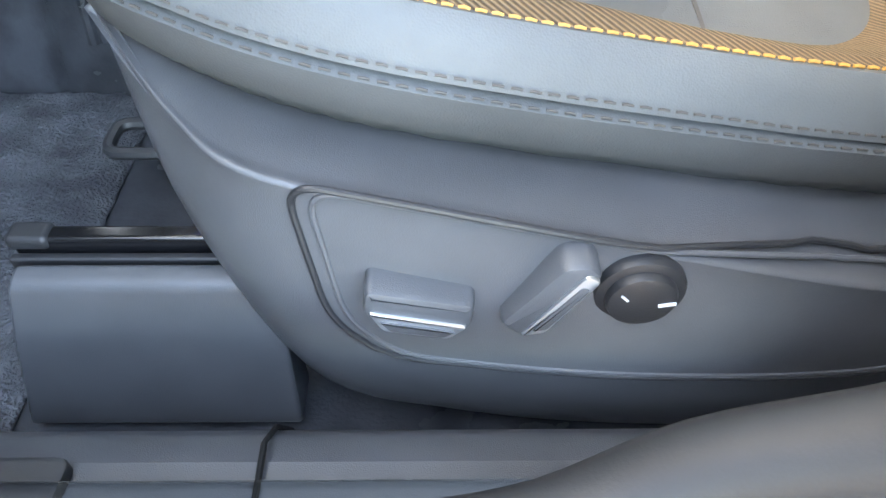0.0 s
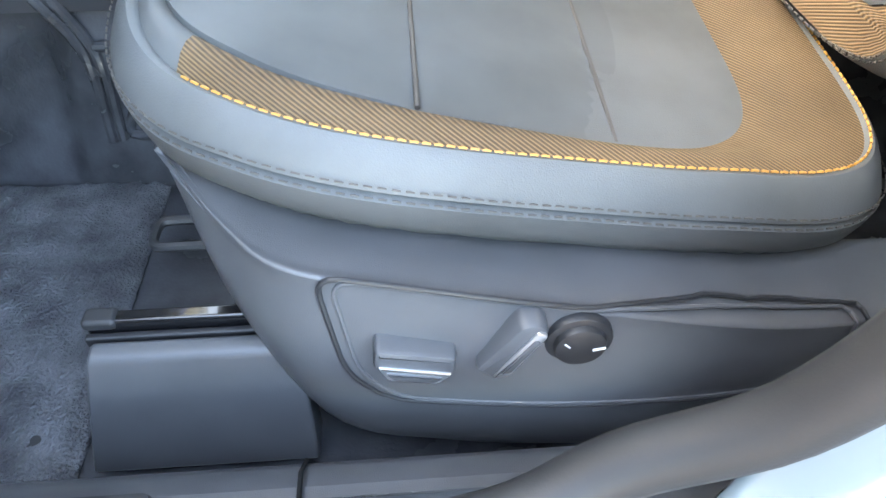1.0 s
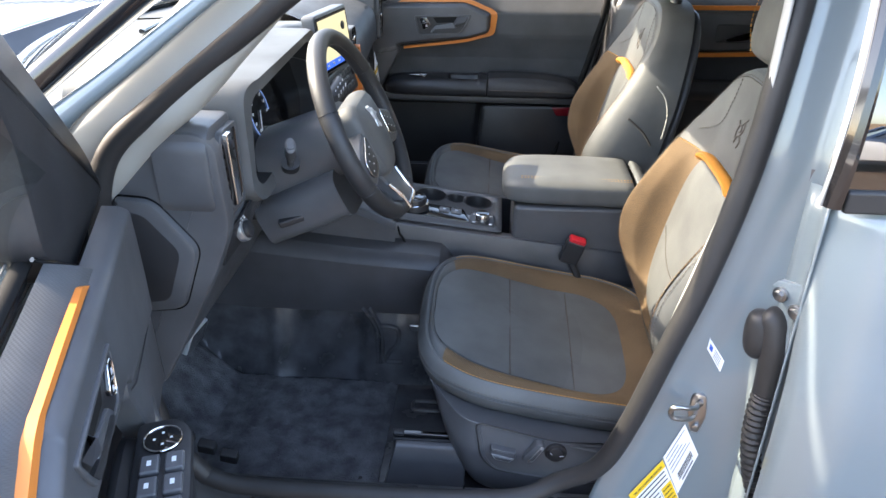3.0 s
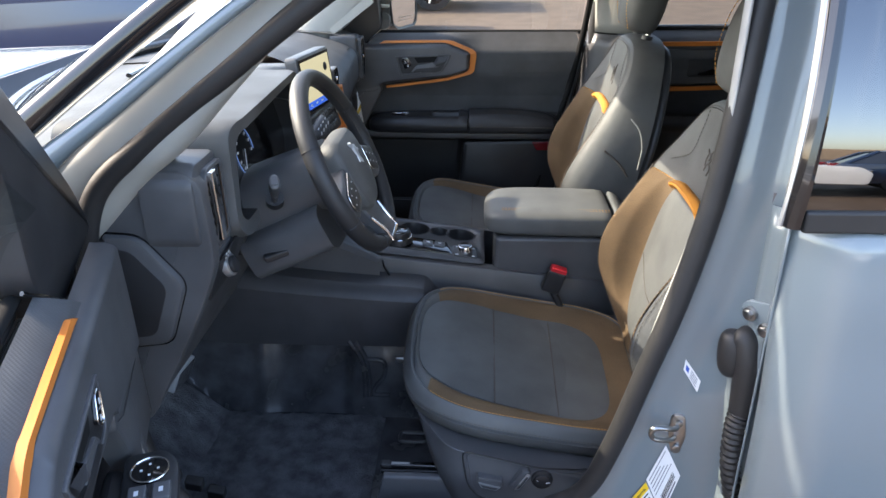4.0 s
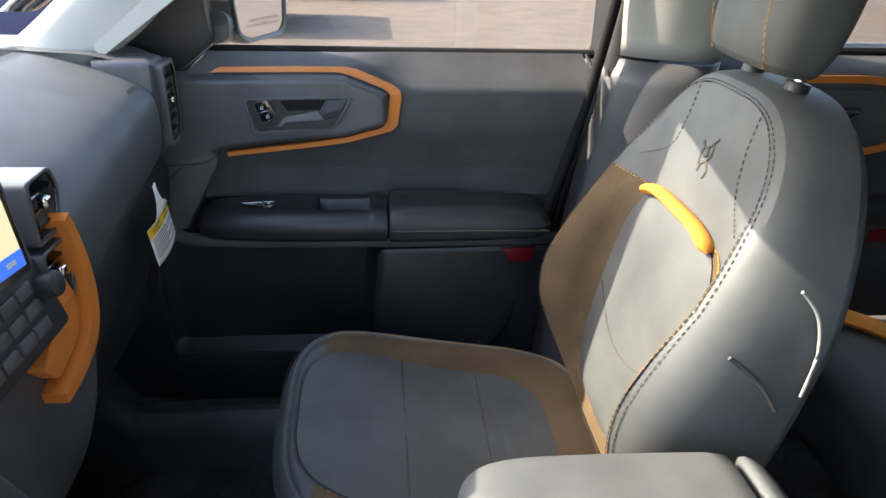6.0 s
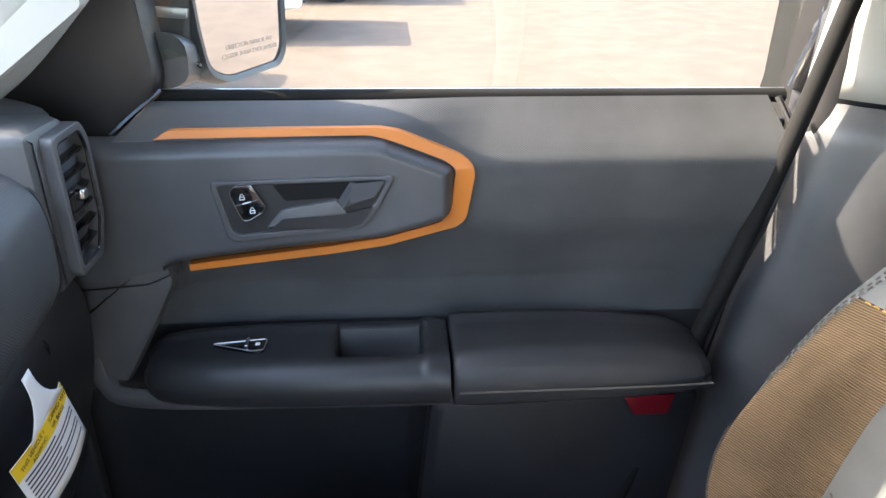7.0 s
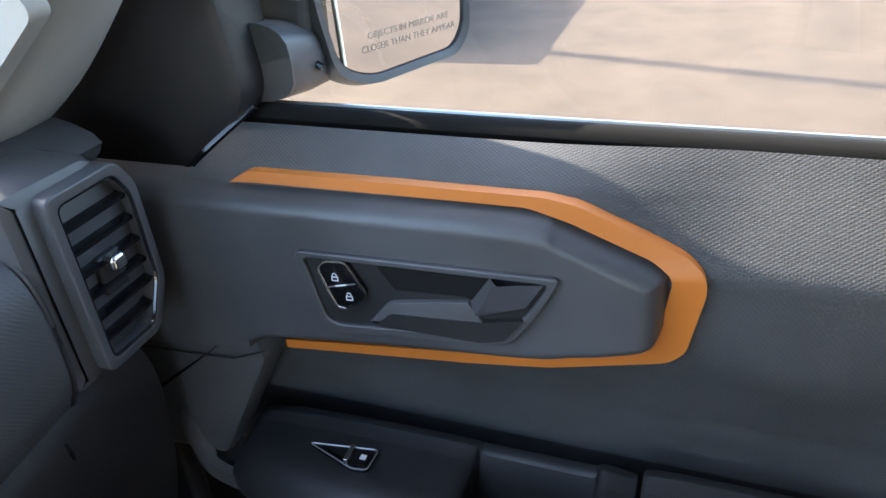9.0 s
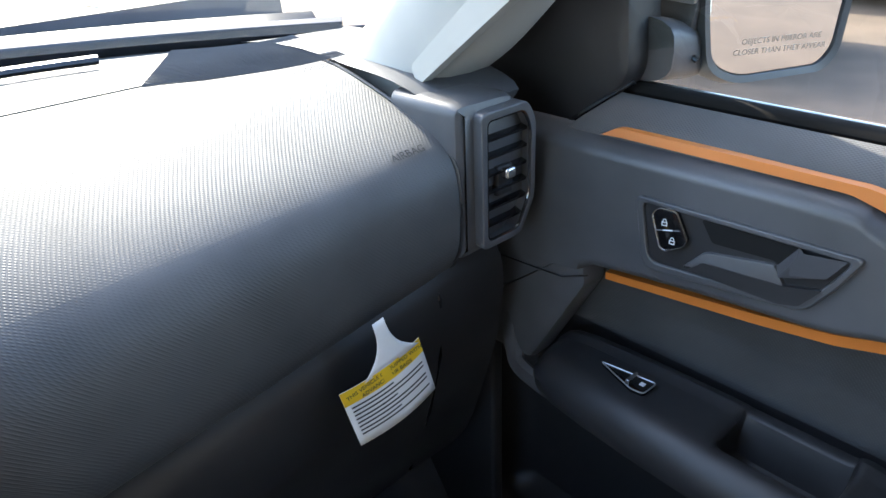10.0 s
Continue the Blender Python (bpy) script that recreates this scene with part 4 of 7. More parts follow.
def dash_profile(y):
    bow = 1 - (y / 0.75) ** 2
    cowl_x = -0.585 - 0.27 * max(0, bow)
    t = max(0.0, min(1.0, (0.62 - y) / 0.55))
    low = 1.055 - 0.075 * t
    return [(cowl_x, y, 1.214), (-0.60, y, 1.224), (-0.52, y, 1.227), (-0.45, y, 1.222 - 0.006 * t), (-0.37, y, 1.203 - 0.03 * t), (-0.315, y, 1.185 - 0.05 * t), (-0.292, y, 1.168 - 0.062 * t), (-0.283, y, 1.142 - 0.066 * t),
            (-0.284, y, 1.09 - 0.07 * t), (-0.292, y, low + 0.012), (-0.302, y, low), (-0.33, y, low - 0.004)]


def swept(profile, y0, y1, n, k):
    return loft([spline(profile(y0 + (y1 - y0) * i / (n - 1)), k) for i in range(n)], cap=False, closed=False)


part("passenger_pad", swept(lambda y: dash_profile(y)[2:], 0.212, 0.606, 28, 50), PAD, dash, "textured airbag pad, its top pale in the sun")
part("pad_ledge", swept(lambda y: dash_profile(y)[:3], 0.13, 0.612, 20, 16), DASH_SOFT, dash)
part("pad_seam", tube([dash_profile(0.212 + 0.394 * i / 16)[2] for i in range(17)], 0.0012, 5), PLASTIC_DARK, dash)
part("pad_end_seam", tube(spline(dash_profile(0.609)[2:], 40), 0.0016, 5), PLASTIC_DARK, dash)
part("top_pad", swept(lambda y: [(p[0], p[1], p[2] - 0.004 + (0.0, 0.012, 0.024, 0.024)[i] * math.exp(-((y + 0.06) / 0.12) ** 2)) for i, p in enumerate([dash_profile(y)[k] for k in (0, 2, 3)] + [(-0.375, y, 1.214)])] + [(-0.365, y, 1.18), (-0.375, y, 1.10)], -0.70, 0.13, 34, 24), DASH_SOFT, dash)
# end piece by the far vent
part("end_cap", swept(lambda y: [(p[0] + (-0.05 if i > 5 else 0), p[1], p[2] + 0.003 + (0.014 if 3 < i < 6 else 0)) for i, p in enumerate(dash_profile(y))], 0.612, 0.72, 8, 40), PLASTIC, dash)
lettering("AIRBAG", 0.0105, basis_pose((-0.3050, 0.570, 1.1785), (0, 1, 0.03), (-0.8, 0, 0.6)), "airbag_lettering", PLASTIC_DARK, dash)
# speaker grille in the far corner of the top, with its fine slots
for k in range(26):
    a = k / 25
    p0, p2 = Vector((-0.515, 0.436, 0)).lerp(Vector((-0.64, 0.520, 0)), a), Vector((-0.470, 0.630, 0)).lerp(Vector((-0.600, 0.650, 0)), a)
    p1 = (p0 + p2) / 2 + Vector((0.035, 0, 0))
    pts = [(p0 * (1 - q) ** 2 + p1 * 2 * q * (1 - q) + p2 * q * q) + Vector((0, 0, 1.2285)) for q in [i / 11 for i in range(12)]]
    part("speaker_slot", tube(pts, 0.0007, 5), PLASTIC, dash)
part("defrost_slot", tube(spline([(-0.69, -0.1, 1.229), (-0.70, 0.15, 1.229), (-0.68, 0.36, 1.229), (-0.66, 0.45, 1.229)], 24), 0.0055, 8, flat=1.3), GLOSS_BLACK, dash)

# lower dash and glovebox
def lower_profile(y):
    t = max(0.0, min(1.0, (0.62 - y) / 0.55))
    low = 1.050 - 0.075 * t
    return [(-0.325, y, low), (-0.308, y, low - 0.03), (-0.312, y, low - 0.10), (-0.335, y, 0.86), (-0.38, y, 0.74), (-0.46, y, 0.66), (-0.62, y, 0.62)]


part("glovebox", swept(lower_profile, 0.17, 0.69, 16, 26), PLASTIC_DARK, dash)
part("glovebox_seam", tube([lower_profile(0.60)[k] for k in range(5)], 0.002, 6), GLOSS_BLACK, dash)


def knee(y):
    return [(-0.350, y, 1.052), (-0.325, y, 1.03), (-0.338, y, 0.985), (-0.36, y, 0.945), (-0.40, y, 0.90), (-0.43, y, 0.82), (-0.47, y, 0.745), (-0.50, y, 0.72), (-0.62, y, 0.70)]


part("knee_panel", swept(knee, -0.705, -0.10, 22, 40), PLASTIC, dash)
part("column_gap", box((-0.355, -0.36, 0.99), (0.05, 0.24, 0.07)), PLASTIC_DARK, dash, bevel=0.01)
# dash end facing the open door, with its raised cover
end = rounded([(-0.52, 1.205), (-0.33, 1.205), (-0.305, 1.185), (-0.30, 1.05), (-0.335, 0.97), (-0.40, 0.85), (-0.465, 0.735), (-0.52, 0.715)], [0.01, 0.03, 0.02, 0.03, 0.03, 0.03, 0.03, 0.01])
side_place = lambda a, b, d: (a, -0.70 - d, b)
dash_end = part("dash_end", prism(end, side_place, -0.02, 0.005, 0.006), PLASTIC, dash)
pod = rounded([(-0.475, 1.103), (-0.415, 1.100), (-0.352, 1.018), (-0.395, 0.905), (-0.475, 0.895)], [0.008, 0.02, 0.02, 0.02, 0.008], 6)
part("end_cover", prism(pod, side_place, 0.003, 0.018, 0.010), PLASTIC, dash, "raised cover on the dashboard's end")
part("cover_inset", prism([Vector((-0.435, 1.0)) + (p - Vector((-0.42, 1.0))) * 0.80 for p in pod], side_place, 0.016, 0.0186, 0.001), PLASTIC_DARK, dash)
part("cover_gap", prism([Vector((-0.42, 1.0)) + (p - Vector((-0.42, 1.0))) * 1.035 for p in pod], side_place, 0.003, 0.0062), GLOSS_BLACK, dash)


# vents: housing, recess, slats, knob
def vent(y0, y1, z0, z1, x, parent, slats, lip=True, cut=0.02):
    s = 1 if y1 > y0 else -1
    pl = lambda a, b, d: (x + d, a, b)
    outer = rounded([(y0, z1), (y1 - s * 0.012, z1), (y1, z1 - 0.02), (y1, z0 + 0.035), (y1 - s * cut, z0), (y0, z0)], 0.008)
    c = Vector(((y0 + y1) / 2, (z0 + z1) / 2))
    inner = [c + Vector(((p.x - c.x) * 0.80, (p.y - c.y) * 0.88)) for p in outer]
    v = part("air_vent", frame_ring(outer, inner, pl, -0.05, 0.006), PLASTIC, parent, "charcoal air vent with black slats", bevel=0.002)
    part("vent_backing", prism(inner, pl, -0.05, -0.035), GLOSS_BLACK, v)
    part("vent_rim", tube([pl(p.x, p.y, 0.004) for p in inner], 0.0016, 6, closed=True, up=(1, 0, 0)), GLOSS_BLACK, v)
    ys = sorted((c.x + (y0 - c.x) * 0.76, c.x + (y1 - c.x) * 0.76))
    for k in range(slats):
        z = z0 + (z1 - z0) * (0.12 + 0.76 * (k + 0.5) / slats)
        part("slat", box((x - 0.012, (ys[0] + ys[1]) / 2, z), (0.028, ys[1] - ys[0], 0.003), Euler((0, radians(14), 0)).to_matrix().to_4x4()), GLOSS_BLACK, v, smooth=False)
    part("vent_knob", box((x + 0.003, c.x, c.y + 0.003), (0.012, 0.014, 0.012)), CHROME, v, bevel=0.004)
    part("knob_stem", box((x - 0.004, c.x, c.y - 0.006), (0.008, 0.022, 0.03)), PLASTIC_DARK, v, bevel=0.003)
    return v


part("vent_housing", prism(rounded([(0.606, 1.214), (0.682, 1.212), (0.704, 1.178), (0.704, 1.105), (0.660, 1.064), (0.606, 1.062)], 0.012), lambda a, b, d: (-0.37 + d, a, b), 0.0, 0.085, 0.012), PLASTIC, dash)
vent(0.628, 0.700, 1.072, 1.204, -0.280, dash, 6)
part("vent_housing", prism(rounded([(-0.600, 1.212), (-0.690, 1.212), (-0.712, 1.185), (-0.712, 1.09), (-0.675, 1.045), (-0.600, 1.045)], 0.012), lambda a, b, d: (-0.40 + d, a, b), 0.0, 0.085, 0.010), PLASTIC, dash)
vent(-0.606, -0.682, 1.062, 1.198, -0.312, dash, 6)

part("vent_blade", box((-0.302, -0.660, 1.135), (0.010, 0.018, 0.118), Euler((0.05, 0, 0)).to_matrix().to_4x4()), CHROME, dash, "bright vent blade", bevel=0.002)

# instrument hood and cluster
brow_out = rounded([(-0.585, 1.245), (-0.088, 1.246), (-0.078, 1.10), (-0.12, 1.03), (-0.54, 1.02), (-0.588, 1.06)], [0.05, 0.04, 0.02, 0.03, 0.03, 0.02], 6)
brow_in = rounded([(-0.550, 1.222), (-0.125, 1.224), (-0.112, 1.10), (-0.15, 1.058), (-0.525, 1.05), (-0.552, 1.075)], [0.035, 0.03, 0.02, 0.02, 0.02, 0.015], 6)
tilt = lambda a, b, d: (-0.300 + d + 0.035 * max(0.0, 1 - ((a + 0.37) / 0.20) ** 2) * max(0.0, min(1.0, (b - 1.07) / 0.15)), a, b)
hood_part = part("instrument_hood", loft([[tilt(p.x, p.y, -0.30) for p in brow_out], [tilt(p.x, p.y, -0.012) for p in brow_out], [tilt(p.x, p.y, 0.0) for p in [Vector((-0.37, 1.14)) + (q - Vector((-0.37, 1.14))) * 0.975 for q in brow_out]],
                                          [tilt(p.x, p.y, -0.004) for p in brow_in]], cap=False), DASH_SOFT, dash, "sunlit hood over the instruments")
glass_at = lambda a, b, d: (-0.347 + d + 0.20 * (1.13 - b), a, b)
part("hood_lining", loft([[tilt(p.x, p.y, -0.004) for p in brow_in], [glass_at(p.x, p.y, -0.004) for p in brow_in]], cap=False), PLASTIC_DARK, dash, "black lining inside the hood")
cluster = part("instrument_display", prism([Vector((-0.37, 1.14)) + (q - Vector((-0.37, 1.14))) * 1.01 for q in brow_in], glass_at, -0.012, 0.0), GLOSS_BLACK, dash, "black glass instrument display")
DIAL_GLOW = bpy.data.materials.new("dial backlight")
DIAL_GLOW.use_nodes = True
DIAL_GLOW.node_tree.nodes["Principled BSDF"].inputs["Base Color"].default_value = (0.25, 0.4, 0.8, 1)
DIAL_GLOW.node_tree.nodes["Principled BSDF"].inputs["Emission Color"].default_value = (0.25, 0.45, 1.0, 1)
DIAL_GLOW.node_tree.nodes["Principled BSDF"].inputs["Emission Strength"].default_value = 0.05
DC = Vector((-0.372, 1.136))
on_dial = lambda r, deg, d: glass_at(DC.x + r * math.sin(radians(deg)), DC.y + r * math.cos(radians(deg)), d)
part("dial_ring", tube([on_dial(0.047, -140 + 240 * k / 50, 0.0015) for k in range(51)], 0.0008, 6, up=(1, 0, 0)), DIAL_GLOW, cluster)
for k in range(9):
    deg = -140 + 240 * k / 8
    part("dial_mark", box(on_dial(0.037, deg, 0.0015), (0.001, 0.005, 0.006), Euler((radians(-deg), 0, 0)).to_matrix().to_4x4()), WHITE_MARK, cluster, smooth=False)
part("needle", tube([on_dial(0.036, -150, 0.002), on_dial(0.004, 30, 0.002)], 0.0011, 6), WHITE_MARK, cluster)
part("gauge_line", tube([glass_at(-0.375 + 0.036 * q, 1.074 + 0.010 * q * q, 0.0015) for q in [i / 8 for i in range(9)]], 0.0009, 5, up=(1, 0, 0)), WHITE_MARK, cluster)
part("gauge_dot", disc(glass_at(-0.377, 1.074, 0.0005), (1, 0, 0.1), 0.0025, 0.0012, 14, 0.0003), WHITE_MARK, cluster)
for k in range(4):
    part("gear_mark", box(glass_at(-0.470 + 0.014 * k, 1.072, 0.001), (0.001, 0.0055, 0.0055)), PILLAR_CLOTH, cluster, smooth=False)
for k in range(4):
    part("dial_text_bar", box(glass_at(-0.455 - 0.004 * (k % 2), 1.095 + 0.012 * k, 0.001), (0.001, 0.007, 0.0035)), STEEL, cluster, smooth=False)

# light switch panel
lp = lambda a, b, d: (-0.322 - (1.03 - b) * 0.33 + d, a, b)
panel = part("light_switch_panel", prism(rounded([(-0.655, 1.022), (-0.545, 1.040), (-0.545, 0.958), (-0.655, 0.955)], 0.006), lp, 0.0, 0.005, 0.002), PLASTIC_DARK, dash, "black light switch panel")
part("light_knob_base", disc(lp(-0.595, 0.996, 0.004), (0.95, 0, 0.3), 0.022, 0.012, 36, 0.003), SILVER, panel)
part("light_knob", disc(lp(-0.595, 0.996, 0.012), (0.95, 0, 0.3), 0.0155, 0.012, 36, 0.003), PLASTIC_DARK, panel)
for k in range(5):
    part("switch_symbol", box(lp(-0.612 + 0.011 * (k % 3), 1.018 + 0.008 * (k // 3), 0.0052), (0.0006, 0.005, 0.003)), WHITE_MARK, panel, smooth=False)

# ---- steering column and wheel ----
WN = Vector((math.cos(radians(24)), 0, math.sin(radians(24))))
WU = Vector((-math.sin(radians(24)), 0, math.cos(radians(24))))
WC = Vector((-0.143, -0.382, 1.120))
on_wheel = lambda a, b, d: WC + Vector((0, a, 0)) + WU * b + WN * d
column = thing("steering_column", (-0.35, -0.372, 0.95), "charcoal steering column shroud with stalks", "steering column")
part("shroud", loft([[on_wheel(0.078 * s * math.copysign(abs(math.cos(t)) ** 0.7, math.cos(t)), -0.005 + 0.062 * s * math.copysign(abs(math.sin(t)) ** 0.7, math.sin(t)) - 0.02 * (d + 0.04), d) for t in [2 * math.pi * j / 32 for j in range(32)]]
                     for s, d in ((0.80, -0.032), (0.98, -0.038), (1.0, -0.08), (1.05, -0.14), (1.10, -0.24))]), PLASTIC, column)
part("lower_shroud", loft([[on_wheel(a * 0.11, b * 0.05 - 0.075 - 0.01, d) for a, b in [superell(2 * math.pi * j / 24, 1, 1, 0.5) for j in range(24)]] for d in (-0.07, -0.075, -0.16, -0.24)]), PLASTIC, column)
part("tilt_lever", box((-0.275, -0.475, 0.968), (0.05, 0.05, 0.014), Euler((0.1, -0.25, 0.3)).to_matrix().to_4x4()), PLASTIC_DARK, column, bevel=0.004)


def stalk(root, tip, name, fat, marks):
    """A tapering stalk with a broad flat end, out of a dark boot on the column."""
    root, tip = Vector(root), Vector(tip)
    s = part(name, tube(spline([root, root.lerp(tip, 0.35), root.lerp(tip, 0.55), root.lerp(tip, 0.9), tip], 20), lambda u: 0.009 + (fat - 0.009) * min(1.0, max(0.0, u - 0.3) / 0.25) - 0.004 * max(0.0, u - 0.9) / 0.1, 14, flat=0.7), PLASTIC, column, "charcoal control stalk with white symbols")
    part("boot", tube([root.lerp(tip, -0.10), root.lerp(tip, 0.14)], 0.014, 16, flat=1.2), PLASTIC_DARK, s)
    way = (tip - root).normalized()
    if marks:
        for k in range(marks):
            p = root.lerp(tip, 0.58 + 0.09 * k) + Vector((fat * 0.92, 0, fat * 0.35))
            part("stalk_symbol", box(p, (0.0012, 0.006, 0.007)), WHITE_MARK, s, smooth=False)
            part("stalk_symbol", box(p + Vector((-0.006, 0, 0.010)), (0.0012, 0.006, 0.004)), WHITE_MARK, s, smooth=False)
    else:
        part("end_plate", prism(rounded([(-0.005, 0.008), (0.005, 0.008), (0.005, -0.008), (-0.005, -0.008)], 0.003), lambda a, b, d: basis_pose(tip, way.cross(Vector((0, 0, 1))), Vector((0, 0, 1)) - way * way.z) @ Vector((a, b, d)), -0.004, 0.003, 0.001), PLASTIC, s)


stalk((-0.262, -0.487, 1.075), (-0.236, -0.560, 1.140), "indicator_stalk", 0.014, 0)
stalk((-0.262, -0.285, 1.090), (-0.225, -0.188, 1.150), "wiper_stalk", 0.018, 4)

wheel = thing("steering_wheel", tuple(WC), "charcoal leather steering wheel with silver spoke trim and stitched rim", "steering wheel")
R = 0.1745
rim_pts = [on_wheel(R * math.cos(t), R * math.sin(t) * 0.985, 0.0) for t in [2 * math.pi * k / 96 for k in range(96)]]
bm = bmesh.new()
rows = []
for k, p in enumerate(rim_pts):
    t = 2 * math.pi * k / 96
    rad = (Vector((0, math.cos(t), 0)) + WU * math.sin(t)).normalized()
    rows.append([bm.verts.new(p + rad * 0.0155 * math.cos(q) + WN * 0.0175 * math.sin(q)) for q in [2 * math.pi * j / 18 for j in range(18)]])
for k in range(96):
    a, b = rows[k], rows[(k + 1) % 96]
    for j in range(18):
        bm.faces.new((a[j], a[(j + 1) % 18], b[(j + 1) % 18], b[j]))
rim = part("rim", bm, LEATHER_BLACK, wheel)
for t in (25, 155, 205, 335, 248, 292):
    c = on_wheel(R * math.cos(radians(t)), R * math.sin(radians(t)) * 0.985, 0)
    rad = (Vector((0, math.cos(radians(t)), 0)) + WU * math.sin(radians(t))).normalized()
    part("rim_seam", tube([c + rad * 0.0158 * math.cos(q) + WN * 0.0178 * math.sin(q) for q in [2 * math.pi * j / 20 for j in range(20)]], 0.0009, 5, closed=True), PLASTIC_DARK, rim)
for lo, hi in ((28, 152), (-20, 22), (158, 200), (252, 288)):
    arc = [on_wheel((R - 0.0158) * math.cos(radians(t)), (R - 0.0158) * math.sin(radians(t)) * 0.985, 0.004) for t in [lo + (hi - lo) * i / 40 for i in range(41)]]
    part("rim_stitching", stitches(arc, 0.005, 0.003, 0.0009), THREAD_DARK, rim)
hub_out = [Vector((p.x * 1.06, p.y * 1.16 - 0.020)) for p in rounded([(-0.075, 0.050), (-0.055, 0.066), (0.055, 0.066), (0.075, 0.050), (0.078, 0.0), (0.055, -0.058), (0.025, -0.072), (-0.025, -0.072), (-0.055, -0.058), (-0.078, 0.0)], 0.025, 4)]
def hub_ring(s, d):
    return [on_wheel(p.x * s, -0.03 + (p.y + 0.03) * s, d) for p in hub_out]
hub = part("airbag_cover", loft([hub_ring(0.9, -0.03), hub_ring(1.0, -0.02), hub_ring(1.0, 0.006), hub_ring(0.93, 0.017), hub_ring(0.6, 0.024), hub_ring(0.2, 0.026)]), DASH_SOFT, wheel, "charcoal airbag cover with a silver emblem", subsurf=1)
# emblem: a plain silver leaping shape
for pts in ([(-0.010, 0.016), (0.000, 0.020), (0.006, 0.010), (0.003, -0.004), (-0.006, -0.004), (-0.010, 0.006)], [(-0.004, -0.002), (0.004, -0.002), (0.010, -0.016), (0.006, -0.019), (0.000, -0.008)],
            [(-0.006, 0.018), (-0.014, 0.027), (-0.018, 0.024), (-0.010, 0.014)], [(0.004, 0.012), (0.012, 0.008), (0.013, 0.004), (0.004, 0.005)], [(-0.008, 0.0), (-0.003, -0.002), (-0.006, -0.014), (-0.011, -0.012)]):
    part("emblem", prism([Vector((p.x * 1.15, p.y * 1.15 + 0.004)) for p in rounded(pts, 0.003)], on_wheel, 0.022, 0.0280, 0.001), SILVER_PALE, hub, "silver emblem")
part("emblem_mark", prism(rounded([(-0.033, -0.010), (-0.025, -0.010), (-0.025, -0.018), (-0.033, -0.018)], 0.002), on_wheel, 0.020, 0.0240), PLASTIC, hub)
for s in (-1, 1):
    sp = rounded([(s * 0.060, 0.014), (s * 0.165, -0.024), (s * 0.166, -0.075), (s * 0.120, -0.082), (s * 0.060, -0.068)], 0.012)
    spoke = part("side_spoke", prism(sp, on_wheel, -0.018, 0.012, 0.006), PLASTIC, wheel)
    pod2 = rounded([(s * 0.080, 0.000), (s * 0.143, -0.030), (s * 0.142, -0.055), (s * 0.126, -0.068), (s * 0.078, -0.052)], 0.008)
    pad2 = part("button_pad", prism(pod2, on_wheel, 0.010, 0.017, 0.003), PLASTIC_DARK, spoke, "black button pad with white symbols")
    part("pad_trim", tube([on_wheel(p.x, p.y, 0.0155) for p in pod2], 0.0008, 6, closed=True, up=tuple(WN)), CHROME, pad2)
    for k in range(6):
        part("button_symbol", prism([(s * (0.092 + 0.017 * (k % 3)) + dx_, -0.019 - 0.008 * (k % 3) - 0.019 * (k // 3) + dz_) for dx_, dz_ in ((-0.0018, -0.0012), (0.0018, -0.0012), (0.0018, 0.0012), (-0.0018, 0.0012))], on_wheel, 0.0168, 0.0176), WHITE_MARK, pad2, smooth=False)
# the single lower spoke, a wide foot edged in silver
foot = [(-0.060, -0.060, -0.005), (-0.046, -0.112, 0.003), (-0.034, -0.150, 0.014), (-0.036, -0.172, 0.018)]
rows_ = []
for a, b, d in foot:
    rows_.append([on_wheel(a, b, d - 0.020), on_wheel(a, b, d - 0.004), on_wheel(a * 0.92, b, d), on_wheel(-a * 0.92, b, d), on_wheel(-a, b, d - 0.004), on_wheel(-a, b, d - 0.020)])
lower_spoke = part("lower_spoke", loft(rows_), PLASTIC, wheel)
edge_line = [on_wheel(a * 0.97, b, d + 0.001) for a, b, d in foot[1:]] + [on_wheel(-a * 0.97, b, d + 0.001) for a, b, d in reversed(foot[1:])]
part("spoke_trim", tube(edge_line, 0.0032, 8, flat=1.5, up=tuple(WN)), CHROME, lower_spoke, "silver edge trim")
part("rear_cover", loft([[on_wheel(r * math.cos(t), r * math.sin(t) * 0.985, d) for t in [radians(205 + 48 * i / 20) for i in range(21)]] for r, d in ((0.165, -0.012), (0.150, -0.004), (0.135, -0.010))], cap=False, closed=False), DASH_SOFT, wheel, solid=0.004)

# ---- centre stack ----
stack = thing("centre_stack", (-0.36, 0.06, 0.80), "charcoal centre stack with touchscreen, vents and copper trim", "centre stack")
stack_prof = lambda y: [(-0.40, y, 1.19), (-0.31, y, 1.175), (-0.292, y, 1.12), (-0.282, y, 1.05), (-0.275, y, 0.98), (-0.285, y, 0.90), (-0.31, y, 0.82), (-0.34, y, 0.76)]
part("stack_face", swept(stack_prof, -0.13, 0.215, 14, 26), PLASTIC, stack)
SO, SX, SY = Vector((-0.284, 0.006, 1.196)), Vector((0.22, 0.975, 0.02)).normalized(), Vector((-0.12, 0.0, 1.0)).normalized()
scr = basis_pose(SO, SX, SY)
on_scr = lambda a, b, d: scr @ Vector((0.88 * a, 1.10 * b, d))
tablet = part("touchscreen", prism(rounded([(-0.098, 0.062), (0.098, 0.062), (0.098, -0.062), (-0.098, -0.062)], 0.012), on_scr, -0.024, 0.006, 0.006), PLASTIC, stack, "touchscreen in a charcoal frame, showing a pale page with a blue bar")
SCREEN_LIT = bpy.data.materials.new("lit screen page")
SCREEN_LIT.use_nodes = True
